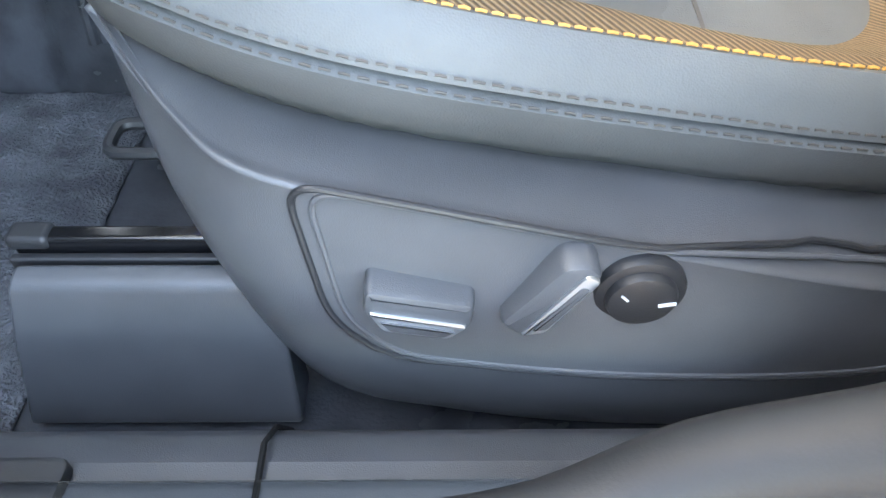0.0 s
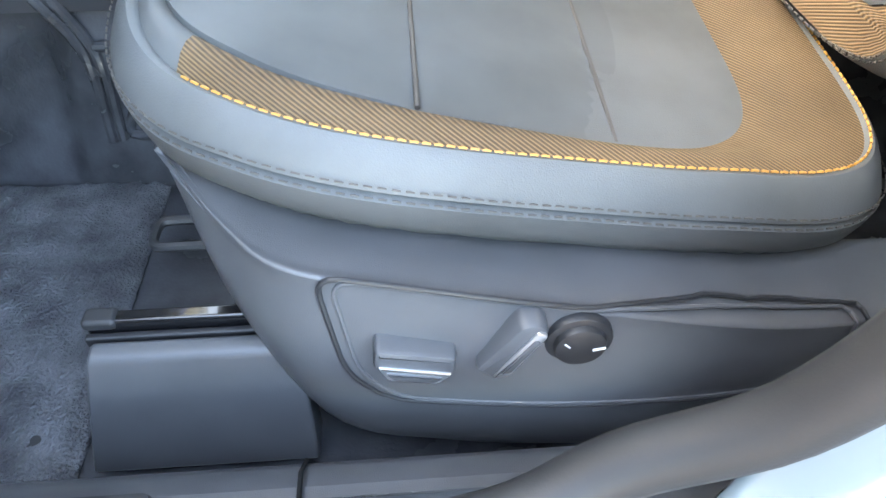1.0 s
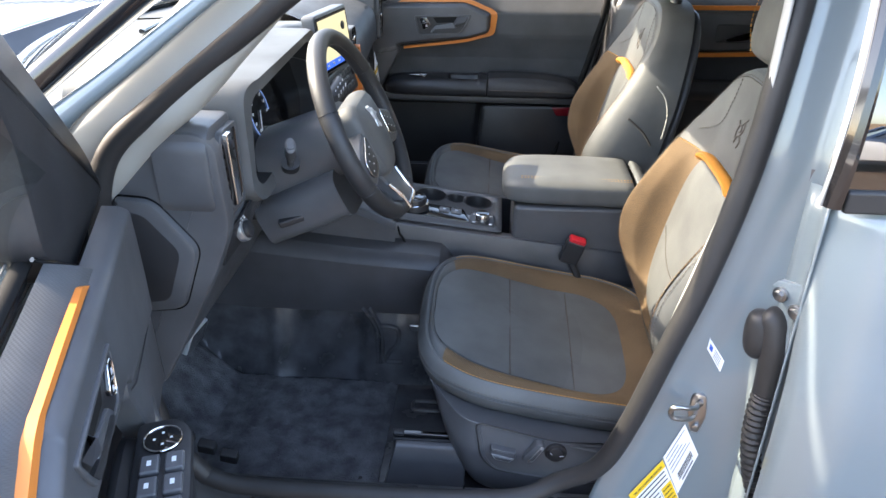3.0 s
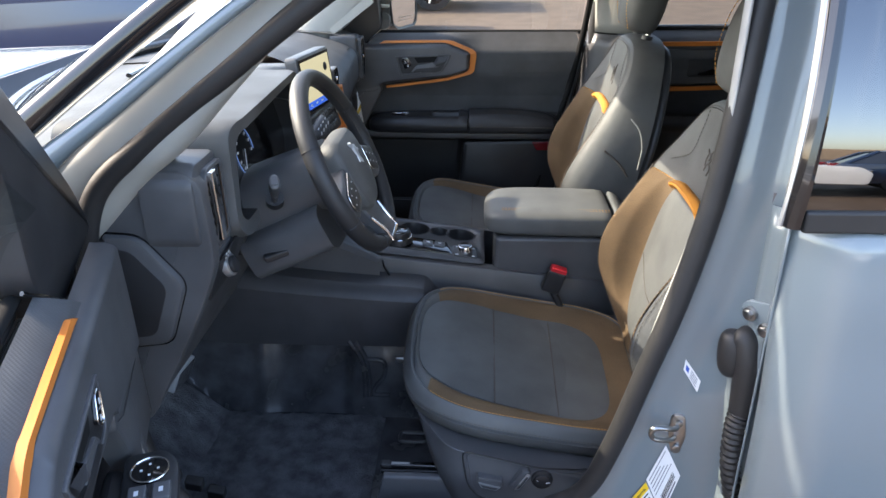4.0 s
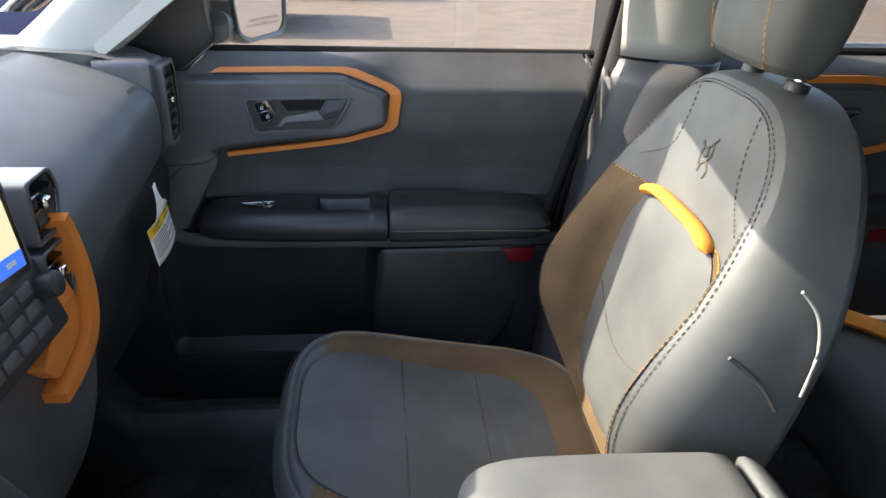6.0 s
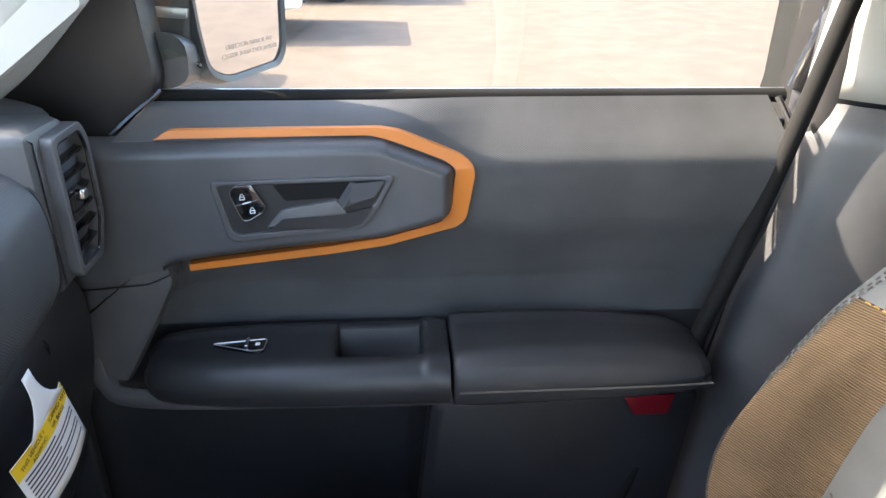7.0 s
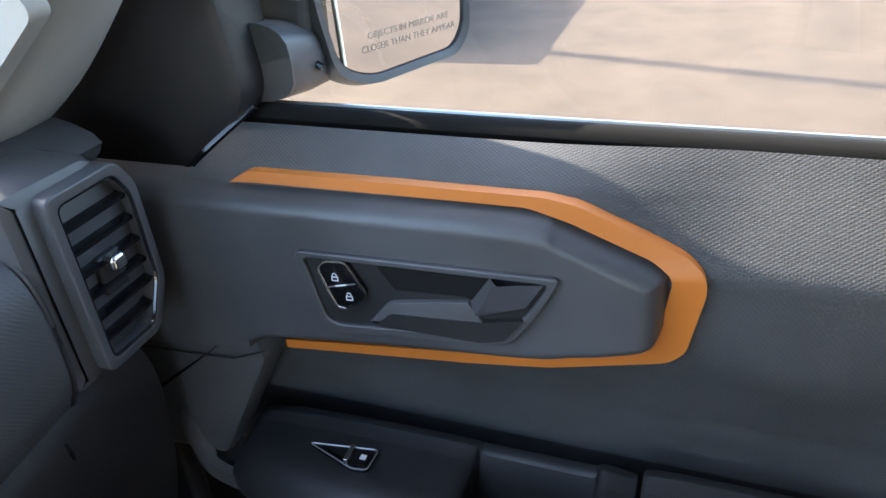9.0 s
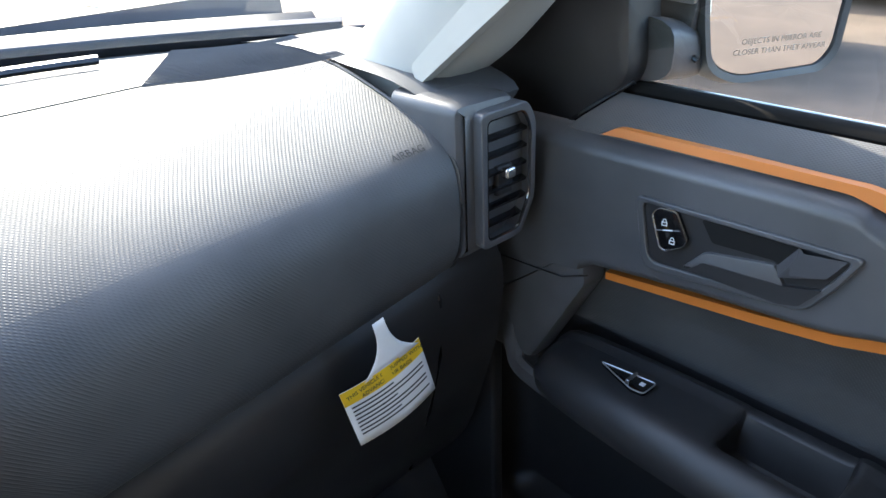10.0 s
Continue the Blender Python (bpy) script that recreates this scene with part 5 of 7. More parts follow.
for key, value in (("Base Color", (0.26, 0.25, 0.16, 1)), ("Emission Color", (0.80, 0.74, 0.46, 1))):
    SCREEN_LIT.node_tree.nodes["Principled BSDF"].inputs[key].default_value = value
SCREEN_LIT.node_tree.nodes["Principled BSDF"].inputs["Emission Strength"].default_value = 0.11
SCREEN_LIT.node_tree.nodes["Principled BSDF"].inputs["Roughness"].default_value = 0.25
SCREEN_BLUE = bpy.data.materials.new("lit screen bar")
SCREEN_BLUE.use_nodes = True
for key, value in (("Base Color", (0.02, 0.07, 0.35, 1)), ("Emission Color", (0.03, 0.12, 0.6, 1))):
    SCREEN_BLUE.node_tree.nodes["Principled BSDF"].inputs[key].default_value = value
SCREEN_BLUE.node_tree.nodes["Principled BSDF"].inputs["Emission Strength"].default_value = 0.15
part("bezel", prism(rounded([(-0.090, 0.055), (0.090, 0.055), (0.090, -0.056), (-0.090, -0.056)], 0.004), on_scr, 0.004, 0.0072), GLOSS_BLACK, tablet)
part("screen_page", prism([(-0.084, 0.049), (0.084, 0.049), (0.084, -0.050), (-0.084, -0.050)], on_scr, 0.006, 0.0078), SCREEN_LIT, tablet, smooth=False)
part("screen_bar", prism([(-0.084, -0.036), (0.084, -0.036), (0.084, -0.050), (-0.084, -0.050)], on_scr, 0.007, 0.0083), SCREEN_BLUE, tablet, smooth=False)
part("screen_badge", disc(on_scr(0.055, 0.022, 0.0075), tuple(scr.to_3x3() @ Vector((0, 0, 1))), 0.010, 0.001, 24, 0.0003), INK, tablet)
for k in range(5):
    part("screen_icon", prism([(-0.066 + 0.033 * k + a, -0.043 + b) for a, b in ((-0.006, -0.002), (0.006, -0.002), (0.006, 0.002), (-0.006, 0.002))], on_scr, 0.008, 0.0086), WHITE_MARK, tablet, smooth=False)
# audio keys under the screen
ctl = basis_pose((-0.272, 0.020, 1.088), (0.05, 1, 0), (-0.25, 0, 1))
on_ctl = lambda a, b, d: ctl @ Vector((a, b, d))
keys = part("audio_panel", prism(rounded([(-0.105, 0.040), (0.105, 0.040), (0.110, -0.035), (-0.105, -0.035)], 0.008), on_ctl, -0.02, 0.006, 0.003), PLASTIC_DARK, stack)
for r in range(3):
    for k in range(6):
        part("audio_key", prism(rounded([(-0.075 + 0.028 * k + a, 0.022 - 0.019 * r + b) for a, b in ((-0.012, -0.006), (0.012, -0.006), (0.012, 0.006), (-0.012, 0.006))], 0.002), on_ctl, 0.005, 0.009, 0.001), PLASTIC, keys)
for a in (-0.09, 0.095):
    part("volume_knob", disc(on_ctl(a, 0.012, 0.004), tuple(ctl.to_3x3() @ Vector((0, 0, 1))), 0.013, 0.018, 28, 0.003), PLASTIC_DARK, keys)
for z0, z1 in ((1.135, 1.200), (1.060, 1.128)):
    vent(0.122, 0.186, z0, z1, -0.268, stack, 3, cut=0.012)
part("copper_trim", ribbon([(p[0], p[1]) for p in spline([(0.166, 1.150), (0.182, 1.10), (0.187, 1.05), (0.172, 1.014), (0.130, 0.997), (0.085, 0.992)], 20)], [0.012 + 0.010 * math.sin(math.pi * i / 19) for i in range(20)], lambda a, b, d: (-0.256 + d, a, b), -0.03, 0.004), ORANGE, stack, "copper orange trim edge")
part("copper_flank", prism(rounded([(0.150, 1.10), (0.176, 1.05), (0.160, 1.018), (0.10, 1.004), (0.075, 1.03), (0.11, 1.055)], 0.008), lambda a, b, d: (-0.262 + d, a, b), -0.03, 0.0, 0.002), ORANGE, stack, "copper flank under the vents")
part("ignition_button", disc((-0.285, -0.118, 1.075), (1, 0, 0.2), 0.016, 0.010, 30, 0.003), GLOSS_BLACK, stack)

# ---- centre console ----
console = thing("centre_console", (0.05, 0.0, 0.42), "charcoal centre console with gear dial and cup holders", "centre console")
DECK = lambda x: 0.790 - 0.11 * (x + 0.10)
on_deck = lambda a, b, d: (a, b, DECK(a) + d)
for side in (-1, 1):
    part("console_side", loft([[(x, side * 0.140, 0.50), (x, side * 0.134, DECK(x) - 0.035), (x, side * 0.126, DECK(x) - 0.006), (x, side * 0.105, DECK(x) - 0.001)]
                               for x in (-0.34, -0.20, -0.05, 0.15, 0.30, 0.46)], cap=False, closed=False), PLASTIC, console, solid=0.003)
part("console_front", loft([[(x, y, DECK(x) - 0.002 + 0.02 * max(0, (-0.2 - x) / 0.14)) for y in (-0.12, -0.04, 0.04, 0.12)] for x in (-0.36, -0.28, -0.17)], cap=False, closed=False), PLASTIC, console)
CUPS = ((-0.058, 0.052, 0.040), (0.008, 0.048, 0.026), (0.066, 0.042, 0.038))


def deck_mesh():
    """The deck plate with its three round cup openings."""
    bm = bmesh.new()
    loops = [[(p.x, p.y) for p in rounded([(-0.185, 0.118), (0.128, 0.105), (0.130, -0.112), (-0.150, -0.110), (-0.195, -0.06)], 0.014)]]
    loops += [[(cx_ + r_ * math.cos(2 * math.pi * j / 40), cy_ + r_ * math.sin(2 * math.pi * j / 40)) for j in range(40)] for cx_, cy_, r_ in CUPS]
    edges = []
    for loop in loops:
        vs_ = [bm.verts.new(on_deck(a, b, 0.004)) for a, b in loop]
        edges += [bm.edges.new((vs_[k], vs_[(k + 1) % len(vs_)])) for k in range(len(vs_))]
    bmesh.ops.triangle_fill(bm, use_beauty=True, edges=edges)
    return bm


deck = part("deck", deck_mesh(), PLASTIC, console, "charcoal deck with round openings", solid=0.006)
part("side_wing", loft([[(x, -0.142, 0.60), (x, -0.155, 0.70), (x, -0.150, z - 0.01), (x, -0.135, z), (x, -0.115, z - 0.004)] for x, z in ((-0.44, 0.86), (-0.34, 0.875), (-0.24, 0.84), (-0.135, 0.795), (-0.128, 0.79))], cap=False, closed=False), PLASTIC, console)
part("wing_gap", tube([(-0.127, -0.116, 0.788), (-0.118, -0.142, 0.768), (-0.095, -0.150, 0.735)], 0.0025, 6), GLOSS_BLACK, console)
part("tunnel_end", box((0.20, -0.147, 0.56), (0.52, 0.012, 0.10)), PLASTIC_DARK, console, bevel=0.004)
part("tunnel_carpet", loft([[(x, -0.215, 0.585), (x, -0.225, 0.64), (x, -0.222, z - 0.02), (x, -0.20, z), (x, -0.13, z + 0.004)] for x, z in ((-0.60, 0.80), (-0.42, 0.775), (-0.2, 0.752), (-0.06, 0.744), (-0.01, 0.742), (0.0, 0.72), (0.03, 0.68))], cap=False, closed=False), PLASTIC_MID, console, subsurf=1)
for cx_, cy_, r_ in CUPS:
    ring_ = lambda q, d: [on_deck(cx_ + q * math.cos(2 * math.pi * j / 40), cy_ + q * math.sin(2 * math.pi * j / 40), d) for j in range(40)]
    rings_ = [ring_(r_ + 0.0015, 0.0055), ring_(r_ - 0.001, 0.0055), ring_(r_ - 0.003, 0.0), ring_(r_ - 0.005, -0.07), ring_(0.002, -0.072)]
    part("cup_holder", loft(rings_, cap=False), PLASTIC_DARK, deck, "deep black cup holder")
plate = part("shift_plate", prism(rounded([(-0.145, -0.004), (0.030, -0.014), (0.050, -0.084), (-0.130, -0.078)], 0.008), on_deck, 0.002, 0.006, 0.001), GLOSS_BLACK, deck)
gear = part("gear_dial", disc(on_deck(-0.093, -0.040, 0.004), (0, 0, 1), 0.037, 0.016, 48, 0.003), PLASTIC_DARK, deck, "round black gear dial with a chrome ring")
part("dial_ring", tube([Vector(on_deck(-0.093 + 0.0345 * math.cos(t), -0.040 + 0.0345 * math.sin(t), 0.0)) * 1.0 + Vector((0, 0, 0.020 + DECK(-0.093) - DECK(-0.093 + 0.0345 * math.cos(t)))) for t in [2 * math.pi * j / 48 for j in range(48)]], 0.0015, 6, closed=True), CHROME, gear)
part("dial_grip", disc(Vector(on_deck(-0.093, -0.040, 0.020)), (0, 0, 1), 0.031, 0.014, 48, 0.003), PLASTIC_DARK, gear)
part("dial_top", disc(Vector(on_deck(-0.093, -0.040, 0.033)), (0, 0, 1), 0.026, 0.003, 40, 0.001), GLOSS_BLACK, gear)
for t in (20, 140, 260):
    part("dial_letter_bar", box(Vector(on_deck(-0.093, -0.040, 0.0365)) + Vector((0.012 * math.cos(radians(t)), 0.012 * math.sin(radians(t)), 0)), (0.007, 0.004, 0.0006)), WHITE_MARK, gear, smooth=False)
for k in range(2):
    part("console_button", prism(rounded([(-0.030 + 0.030 * k, -0.022), (-0.003 + 0.030 * k, -0.024), (-0.003 + 0.030 * k, -0.052), (-0.030 + 0.030 * k, -0.050)], 0.003), on_deck, 0.004, 0.010, 0.002), PLASTIC, deck)
    part("button_symbol", prism([(-0.020 + 0.030 * k, -0.034), (-0.012 + 0.030 * k, -0.034), (-0.012 + 0.030 * k, -0.039), (-0.020 + 0.030 * k, -0.039)], on_deck, 0.0095, 0.0105), WHITE_MARK, deck, smooth=False)
mode_plate = part("mode_plate", prism(rounded([(0.050, -0.030), (0.110, -0.033), (0.112, -0.096), (0.053, -0.092)], 0.004), on_deck, 0.003, 0.007, 0.001), PLASTIC_DARK, deck)
mode = part("mode_knob", disc(on_deck(0.080, -0.062, 0.006), (0, 0, 1), 0.0185, 0.018, 40, 0.003), CHROME, deck, "chrome drive-mode knob")
part("knob_cap", disc(on_deck(0.080, -0.062, 0.0235), (0, 0, 1), 0.015, 0.002, 36, 0.001), GLOSS_BLACK, mode)
for a, b in ((0.060, -0.040), (0.101, -0.042), (0.060, -0.085), (0.101, -0.087)):
    part("mode_symbol", prism([(a - 0.004, b + 0.002), (a + 0.004, b + 0.002), (a + 0.004, b - 0.002), (a - 0.004, b - 0.002)], on_deck, 0.0065, 0.0075), WHITE_MARK, deck, smooth=False)

# armrest box
arm = thing("armrest", (0.30, -0.03, 0.60), "slate leather centre armrest over a charcoal bin", "armrest")
part("bin", loft([[(x0, -0.118, 0.56), (x0 + 0.004, -0.118, 0.842), (x0 + 0.004, 0.075, 0.842), (x0, 0.075, 0.56)] for x0 in (0.150, 0.30, 0.44)]), PLASTIC, arm, bevel=0.012)
pad_rings = []
for x, w, z0, z1 in ((0.126, 0.45, 0.864, 0.876), (0.130, 0.70, 0.854, 0.889), (0.142, 0.85, 0.848, 0.900), (0.163, 0.95, 0.846, 0.906), (0.20, 1.0, 0.845, 0.909), (0.30, 1.0, 0.844, 0.908), (0.43, 1.0, 0.842, 0.904), (0.436, 0.98, 0.842, 0.902)):
    pad_rings.append([(x + 0.0, -0.025 + 0.108 * w * a, (z0 + z1) / 2 + (z1 - z0) / 2 * b) for a, b in [superell(2 * math.pi * j / 36, 1, 1, 0.42) for j in range(36)]])
lid = part("armrest_pad", loft(pad_rings), LEATHER, arm, "padded leather lid with pale stitching", subsurf=1)
part("lid_hinge", loft([[(x, -0.025 + 0.106 * w * a, z + h * b) for a, b in [superell(2 * math.pi * j / 36, 1, 1, 0.42) for j in range(36)]] for x, w, z, h in ((0.441, 0.99, 0.872, 0.030), (0.455, 0.99, 0.870, 0.030), (0.475, 0.93, 0.862, 0.026), (0.485, 0.8, 0.855, 0.02))]), LEATHER, arm, subsurf=1)
for b in (0.006, -0.006):
    part("lid_stitching", stitches([(0.17 + 0.26 * i / 20, -0.094 + 0.7 * b, 0.9072 - 0.0002 * i + (0.0004 if b > 0 else -0.0003)) for i in range(21)], 0.0045, 0.003, 0.0007), THREAD, lid)
part("catch", box((0.158, -0.02, 0.840), (0.012, 0.03, 0.014)), PLASTIC_DARK, arm, bevel=0.003)

# pedals
pedal = thing("brake_pedal", (-0.61, -0.29, 0.50), "ribbed brake pedal in the footwell", "pedal")
pm = basis_pose((-0.603, -0.295, 0.545), (0.12, 1, 0), (0.45, 0, 1))
part("pedal_pad", prism(rounded([(-0.045, 0.035), (0.040, 0.035), (0.035, -0.035), (-0.040, -0.035)], 0.008), lambda a, b, d: pm @ Vector((a, b, d)), -0.01, 0.004, 0.003), SILVER_PALE, pedal)
for k in range(9):
    part("pedal_rib", box(pm @ Vector((0, -0.028 + 0.007 * k, 0.005)), (0.07, 0.0025, 0.004), pm.to_3x3().to_4x4()), PLASTIC, pedal, smooth=False)
part("pedal_arm", tube([pm @ Vector((0, 0.0, -0.01)), (-0.70, -0.29, 0.66), (-0.80, -0.29, 0.80)], 0.009, 8), PLASTIC_DARK, pedal)
gas = thing("accelerator_pedal", (-0.66, -0.20, 0.50), "ribbed accelerator pedal in the footwell", "pedal")
gm = basis_pose((-0.640, -0.205, 0.575), (0.1, 1, 0), (0.55, 0, 1))
part("pedal_pad", prism(rounded([(-0.025, 0.06), (0.025, 0.06), (0.025, -0.06), (-0.025, -0.06)], 0.008), lambda a, b, d: gm @ Vector((a, b, d)), -0.01, 0.004, 0.003), PLASTIC_DARK, gas)
for k in range(8):
    part("pedal_rib", box(gm @ Vector((0, -0.05 + 0.014 * k, 0.005)), (0.04, 0.004, 0.004), gm.to_3x3().to_4x4()), SILVER, gas, smooth=False)
# lower kick panel ribs by the sill
kick = thing("kick_panel", (-0.5, -0.62, 0.45), "black ribbed kick panel by the sill", "kick panel")
for k in range(3):
    part("kick_block", box((-0.50 + 0.045 * k, -0.618 - 0.004 * k, 0.53 - 0.018 * k), (0.036, 0.02, 0.030), Euler((0.3, 0.2, 0)).to_matrix().to_4x4()), PLASTIC_DARK, kick, bevel=0.004)

# warning card hung from the dash seam
card = thing("warning_card", (-0.285, 0.50, 1.05), "white airbag warning card with a yellow band hanging from the dashboard", "hang tag")
cm = basis_pose((-0.272, 0.505, 0.979), (0.05, 0.975, 0.20), (-0.06, 0.0, 0.99))
on_card = lambda a, b, d: cm @ Vector((a, b, d - 1.2 * a * a + 0.0))
cols_ = 10
def card_shape(u, v):
    a = (u - 0.5) * 0.088
    b = -0.032 + v * 0.064
    return on_card(a, b, 0.004 * math.sin(3 * u))
part("sheet", grid(card_shape, 14, 8), PAPER, card, smooth=True, solid=0.0006)
part("neck", grid(lambda u, v: on_card(0.010 + (u - 0.5) * (0.012 + 0.05 * (1 - v) ** 3), 0.030 + v * 0.048, 0.004 * math.sin(1.2)), 8, 8), PAPER, card, solid=0.0006)
part("yellow_band", grid(lambda u, v: on_card((u - 0.5) * 0.088, 0.016 + v * 0.016, 0.004 * math.sin(3 * u) + 0.0008), 14, 3), PAPER_YELLOW, card)
for t_, b_ in (("THIS VEHICLE IS EQUIPPED WITH", 0.0275), ("ADVANCED AIR BAGS", 0.0205)):
    lettering(t_, 0.0056, cm @ Matrix.Translation((0, b_, 0.0046)), "card_heading", INK, card, 0.0001)
for k in range(8):
    part("print_bar", grid(lambda u, v, k=k: on_card(-0.039 + u * (0.078 if k % 3 else 0.066), 0.011 - 0.0046 * k + v * 0.0018, 0.004 * math.sin(3 * (0.5 + (-0.042 + u * 0.084) / 0.098)) + 0.0008), 12, 2), INK, card, smooth=False)
# ---- doors ----
def door_xf(kind):
    """Where a point of the far front door goes: stays, or is mirrored and swung open about the near hinge."""
    if kind == "far":
        return lambda p: Vector(p)
    hinge, swing = Vector((-0.490, -0.819, 0)), radians(-70)
    rot = Matrix.Rotation(swing, 3, "Z")
    return lambda p: hinge + rot @ (Vector((p[0], -p[1], p[2] - 0.02)) - hinge)


def moved(bm, xf):
    for v in bm.verts:
        v.co = xf(v.co)
    return bm


def panel_y(z, x=0.0):
    """The inner door panel's depth; its shoulder slopes earlier behind the handle than above it."""
    low = [(0.42, 0.79), (0.60, 0.788), (0.84, 0.786), (0.94, 0.784), (0.985, 0.777), (1.025, 0.764), (1.055, 0.752), (1.07, 0.748), (1.11, 0.7425)]
    above = low + [(1.150, 0.7400), (1.165, 0.7415), (1.178, 0.7480), (1.190, 0.7640), (1.199, 0.7800), (1.2041, 0.796)]
    behind = low + [(1.135, 0.7410), (1.142, 0.7435), (1.155, 0.7530), (1.170, 0.7655), (1.185, 0.7780), (1.198, 0.7880), (1.2041, 0.796)]

    def depth(prof):
        for (a, p), (b, q) in zip(prof, prof[1:]):
            if z <= b:
                return p + (q - p) * (z - a) / (b - a)
        return 0.796
    t = max(0.0, min(1.0, (x + 0.02) / 0.14))
    t = t * t * (3 - 2 * t)
    return depth(above) * (1 - t) + depth(behind) * t


def make_front_door(kind, name, label):
    xf = door_xf(kind)
    door = thing(name, xf((0.0, 0.80, 0.45)), label, "car door", "car doors")
    P = lambda nm, bm, mat, lab="", parent=None, **kw: part(nm, moved(bm, xf), mat, parent or door, lab, **kw)
    rear = lambda z: 0.336 + 0.112 * min(1.0, max(0.0, (z - 0.5) / 0.62)) - (0.02 * max(0, (z - 1.15)) / 0.05)

    def skin(u, v):
        z = 0.42 + 0.778 * v
        x0 = -0.46 if z < 1.138 else -0.302 + 0.072 * min(1, (z - 1.138) / 0.066)
        x = x0 + (rear(z) - x0) * u
        return (x, panel_y(z, x), z)
    P("upper_panel", grid(lambda u, v: skin(u, 0.65 + 0.35 * v), 60, 80), PAD, "textured soft door panel")
    def lower(u, v):
        x, y, z = skin(u, 0.65 * v)
        dip = 0.035 * max(0.0, min(1.0, (0.05 - x) / 0.02)) * max(0.0, min(1.0, (0.835 - z) / 0.02)) * max(0.0, min(1.0, (z - 0.56) / 0.02)) * max(0.0, min(1.0, (x + 0.40) / 0.03))
        return (x, y + dip, z)
    # black plastic puts the door's downward fall into shade into its colour
    P("lower_panel", grid(lower, 60, 50), PLASTIC_DARK, "hard lower door panel with a map pocket, blackened for low-down shade")
    P("edge_gap", tube([(rear(z) + 0.004, 0.755 + 0.6 * max(0.0, panel_y(z) - 0.755), z) for z in [0.44 + 0.76 * i / 30 for i in range(31)]], 0.0035, 8), RUBBER)
    # outer skin and belt
    P("outer_skin", grid(lambda u, v: (-0.50 + 0.98 * u, 0.90 + 0.02 * math.sin(math.pi * v) - 0.085 * max(0, v - 0.70) / 0.30, 0.36 + 0.805 * v), 12, 24), PAINT, "pale blue-grey outer skin", solid=0.004)
    P("belt_moulding", tube([(-0.262 + 0.715 * i / 20, 0.800, 1.1970 - 0.002 * (i / 20)) for i in range(21)], 0.0080, 10, flat=1.2), FLOCK, "black flocked window seal")
    P("bright_line", tube([(-0.255 + 0.715 * i / 20, 0.8135, 1.2010 - 0.002 * (i / 20)) for i in range(21)], 0.0018, 6), SILVER)
    # handle panel: smooth proud wing inside the copper trim
    pl = lambda a, b, d: (a, 0.750 - d, b)
    ph = lambda a, b, d: (a, 0.750 - d, 1.10 + (b - 1.10) * 1.08 - 0.005)
    wing_top = spline([(-0.455, 1.166), (-0.34, 1.167), (-0.225, 1.168), (-0.12, 1.1695), (-0.013, 1.1705), (0.010, 1.1640), (0.040, 1.1520), (0.066, 1.1420), (0.0755, 1.1350)], 60)
    wing_low = spline([(-0.455, 0.996), (-0.34, 1.012), (-0.224, 1.030), (-0.12, 1.043), (-0.013, 1.0530), (0.020, 1.0600), (0.050, 1.0680), (0.068, 1.0770), (0.0745, 1.0950)], 60)

    def wing_shape(u, v):
        k = min(58, int(u * 59))
        f = u * 59 - k
        lo, hi = wing_low[k].lerp(wing_low[k + 1], f), wing_top[k].lerp(wing_top[k + 1], f)
        p = lo.lerp(hi, v)
        near = min(1.0 if p.x < -0.23 else v * (hi - lo).length, (1 - v) * (hi - lo).length, (0.0770 - p.x) * 0.9)
        q = min(1.0, max(0.0, near / 0.016))
        return pl(p.x, p.y, -0.006 + 0.033 * math.sqrt(max(0.0, 1 - (1 - q) ** 2)) - 0.004 * (v - 0.35) ** 2)
    wing_part = P("handle_panel", grid(wing_shape, 90, 60), PLASTIC, "smooth charcoal handle panel")
    P("front_column", prism(rounded([(-0.455, 1.05), (-0.235, 1.05), (-0.228, 1.010), (-0.288, 0.900), (-0.300, 0.880), (-0.455, 0.870)], 0.006), pl, -0.01, 0.0235, 0.010), PLASTIC)
    P("panel_seam", tube([pl(a, b, 0.0262) for a, b in ((-0.40, 1.003), (-0.304, 1.008), (-0.255, 1.012), (-0.224, 1.026))], 0.0009, 5), PLASTIC_DARK, parent=wing_part)
    trim_out = softened([(-0.230, 1.168), (-0.214, 1.1775), (-0.10, 1.1785), (-0.002, 1.1785), (0.018, 1.175), (0.084, 1.148), (0.095, 1.139), (0.0975, 1.127), (0.090, 1.076), (0.080, 1.066), (0.002, 1.045), (-0.06, 1.036), (-0.214, 1.019)])
    trim_in = softened([(-0.2295, 1.1685), (-0.211, 1.1695), (-0.10, 1.1705), (-0.013, 1.171), (0.010, 1.165), (0.066, 1.143), (0.0755, 1.1355), (0.077, 1.130), (0.072, 1.088), (0.063, 1.072), (-0.001, 1.054), (-0.06, 1.0455), (-0.214, 1.027)])
    P("copper_trim", band(trim_out, trim_in, lambda a, b, d: (a, min(panel_y(b, a), 0.7455) - d, b), -0.006, 0.005), ORANGE, "copper orange trim loop round the handle", bevel=0.0008)
    bez_o = rounded([(-0.172, 1.128), (0.009, 1.132), (-0.004, 1.106), (-0.023, 1.079), (-0.153, 1.066), (-0.161, 1.072)], [0.007, 0.006, 0.012, 0.010, 0.006, 0.005])
    cen = Vector((-0.085, 1.102))
    bez_i = [cen + Vector(((p.x - cen.x) * 0.955, (p.y - cen.y) * 0.885)) for p in bez_o]
    bez_o = [cen + Vector(((p.x - cen.x) * 1.045, (p.y - cen.y) * 1.10 - 0.001)) for p in bez_o]
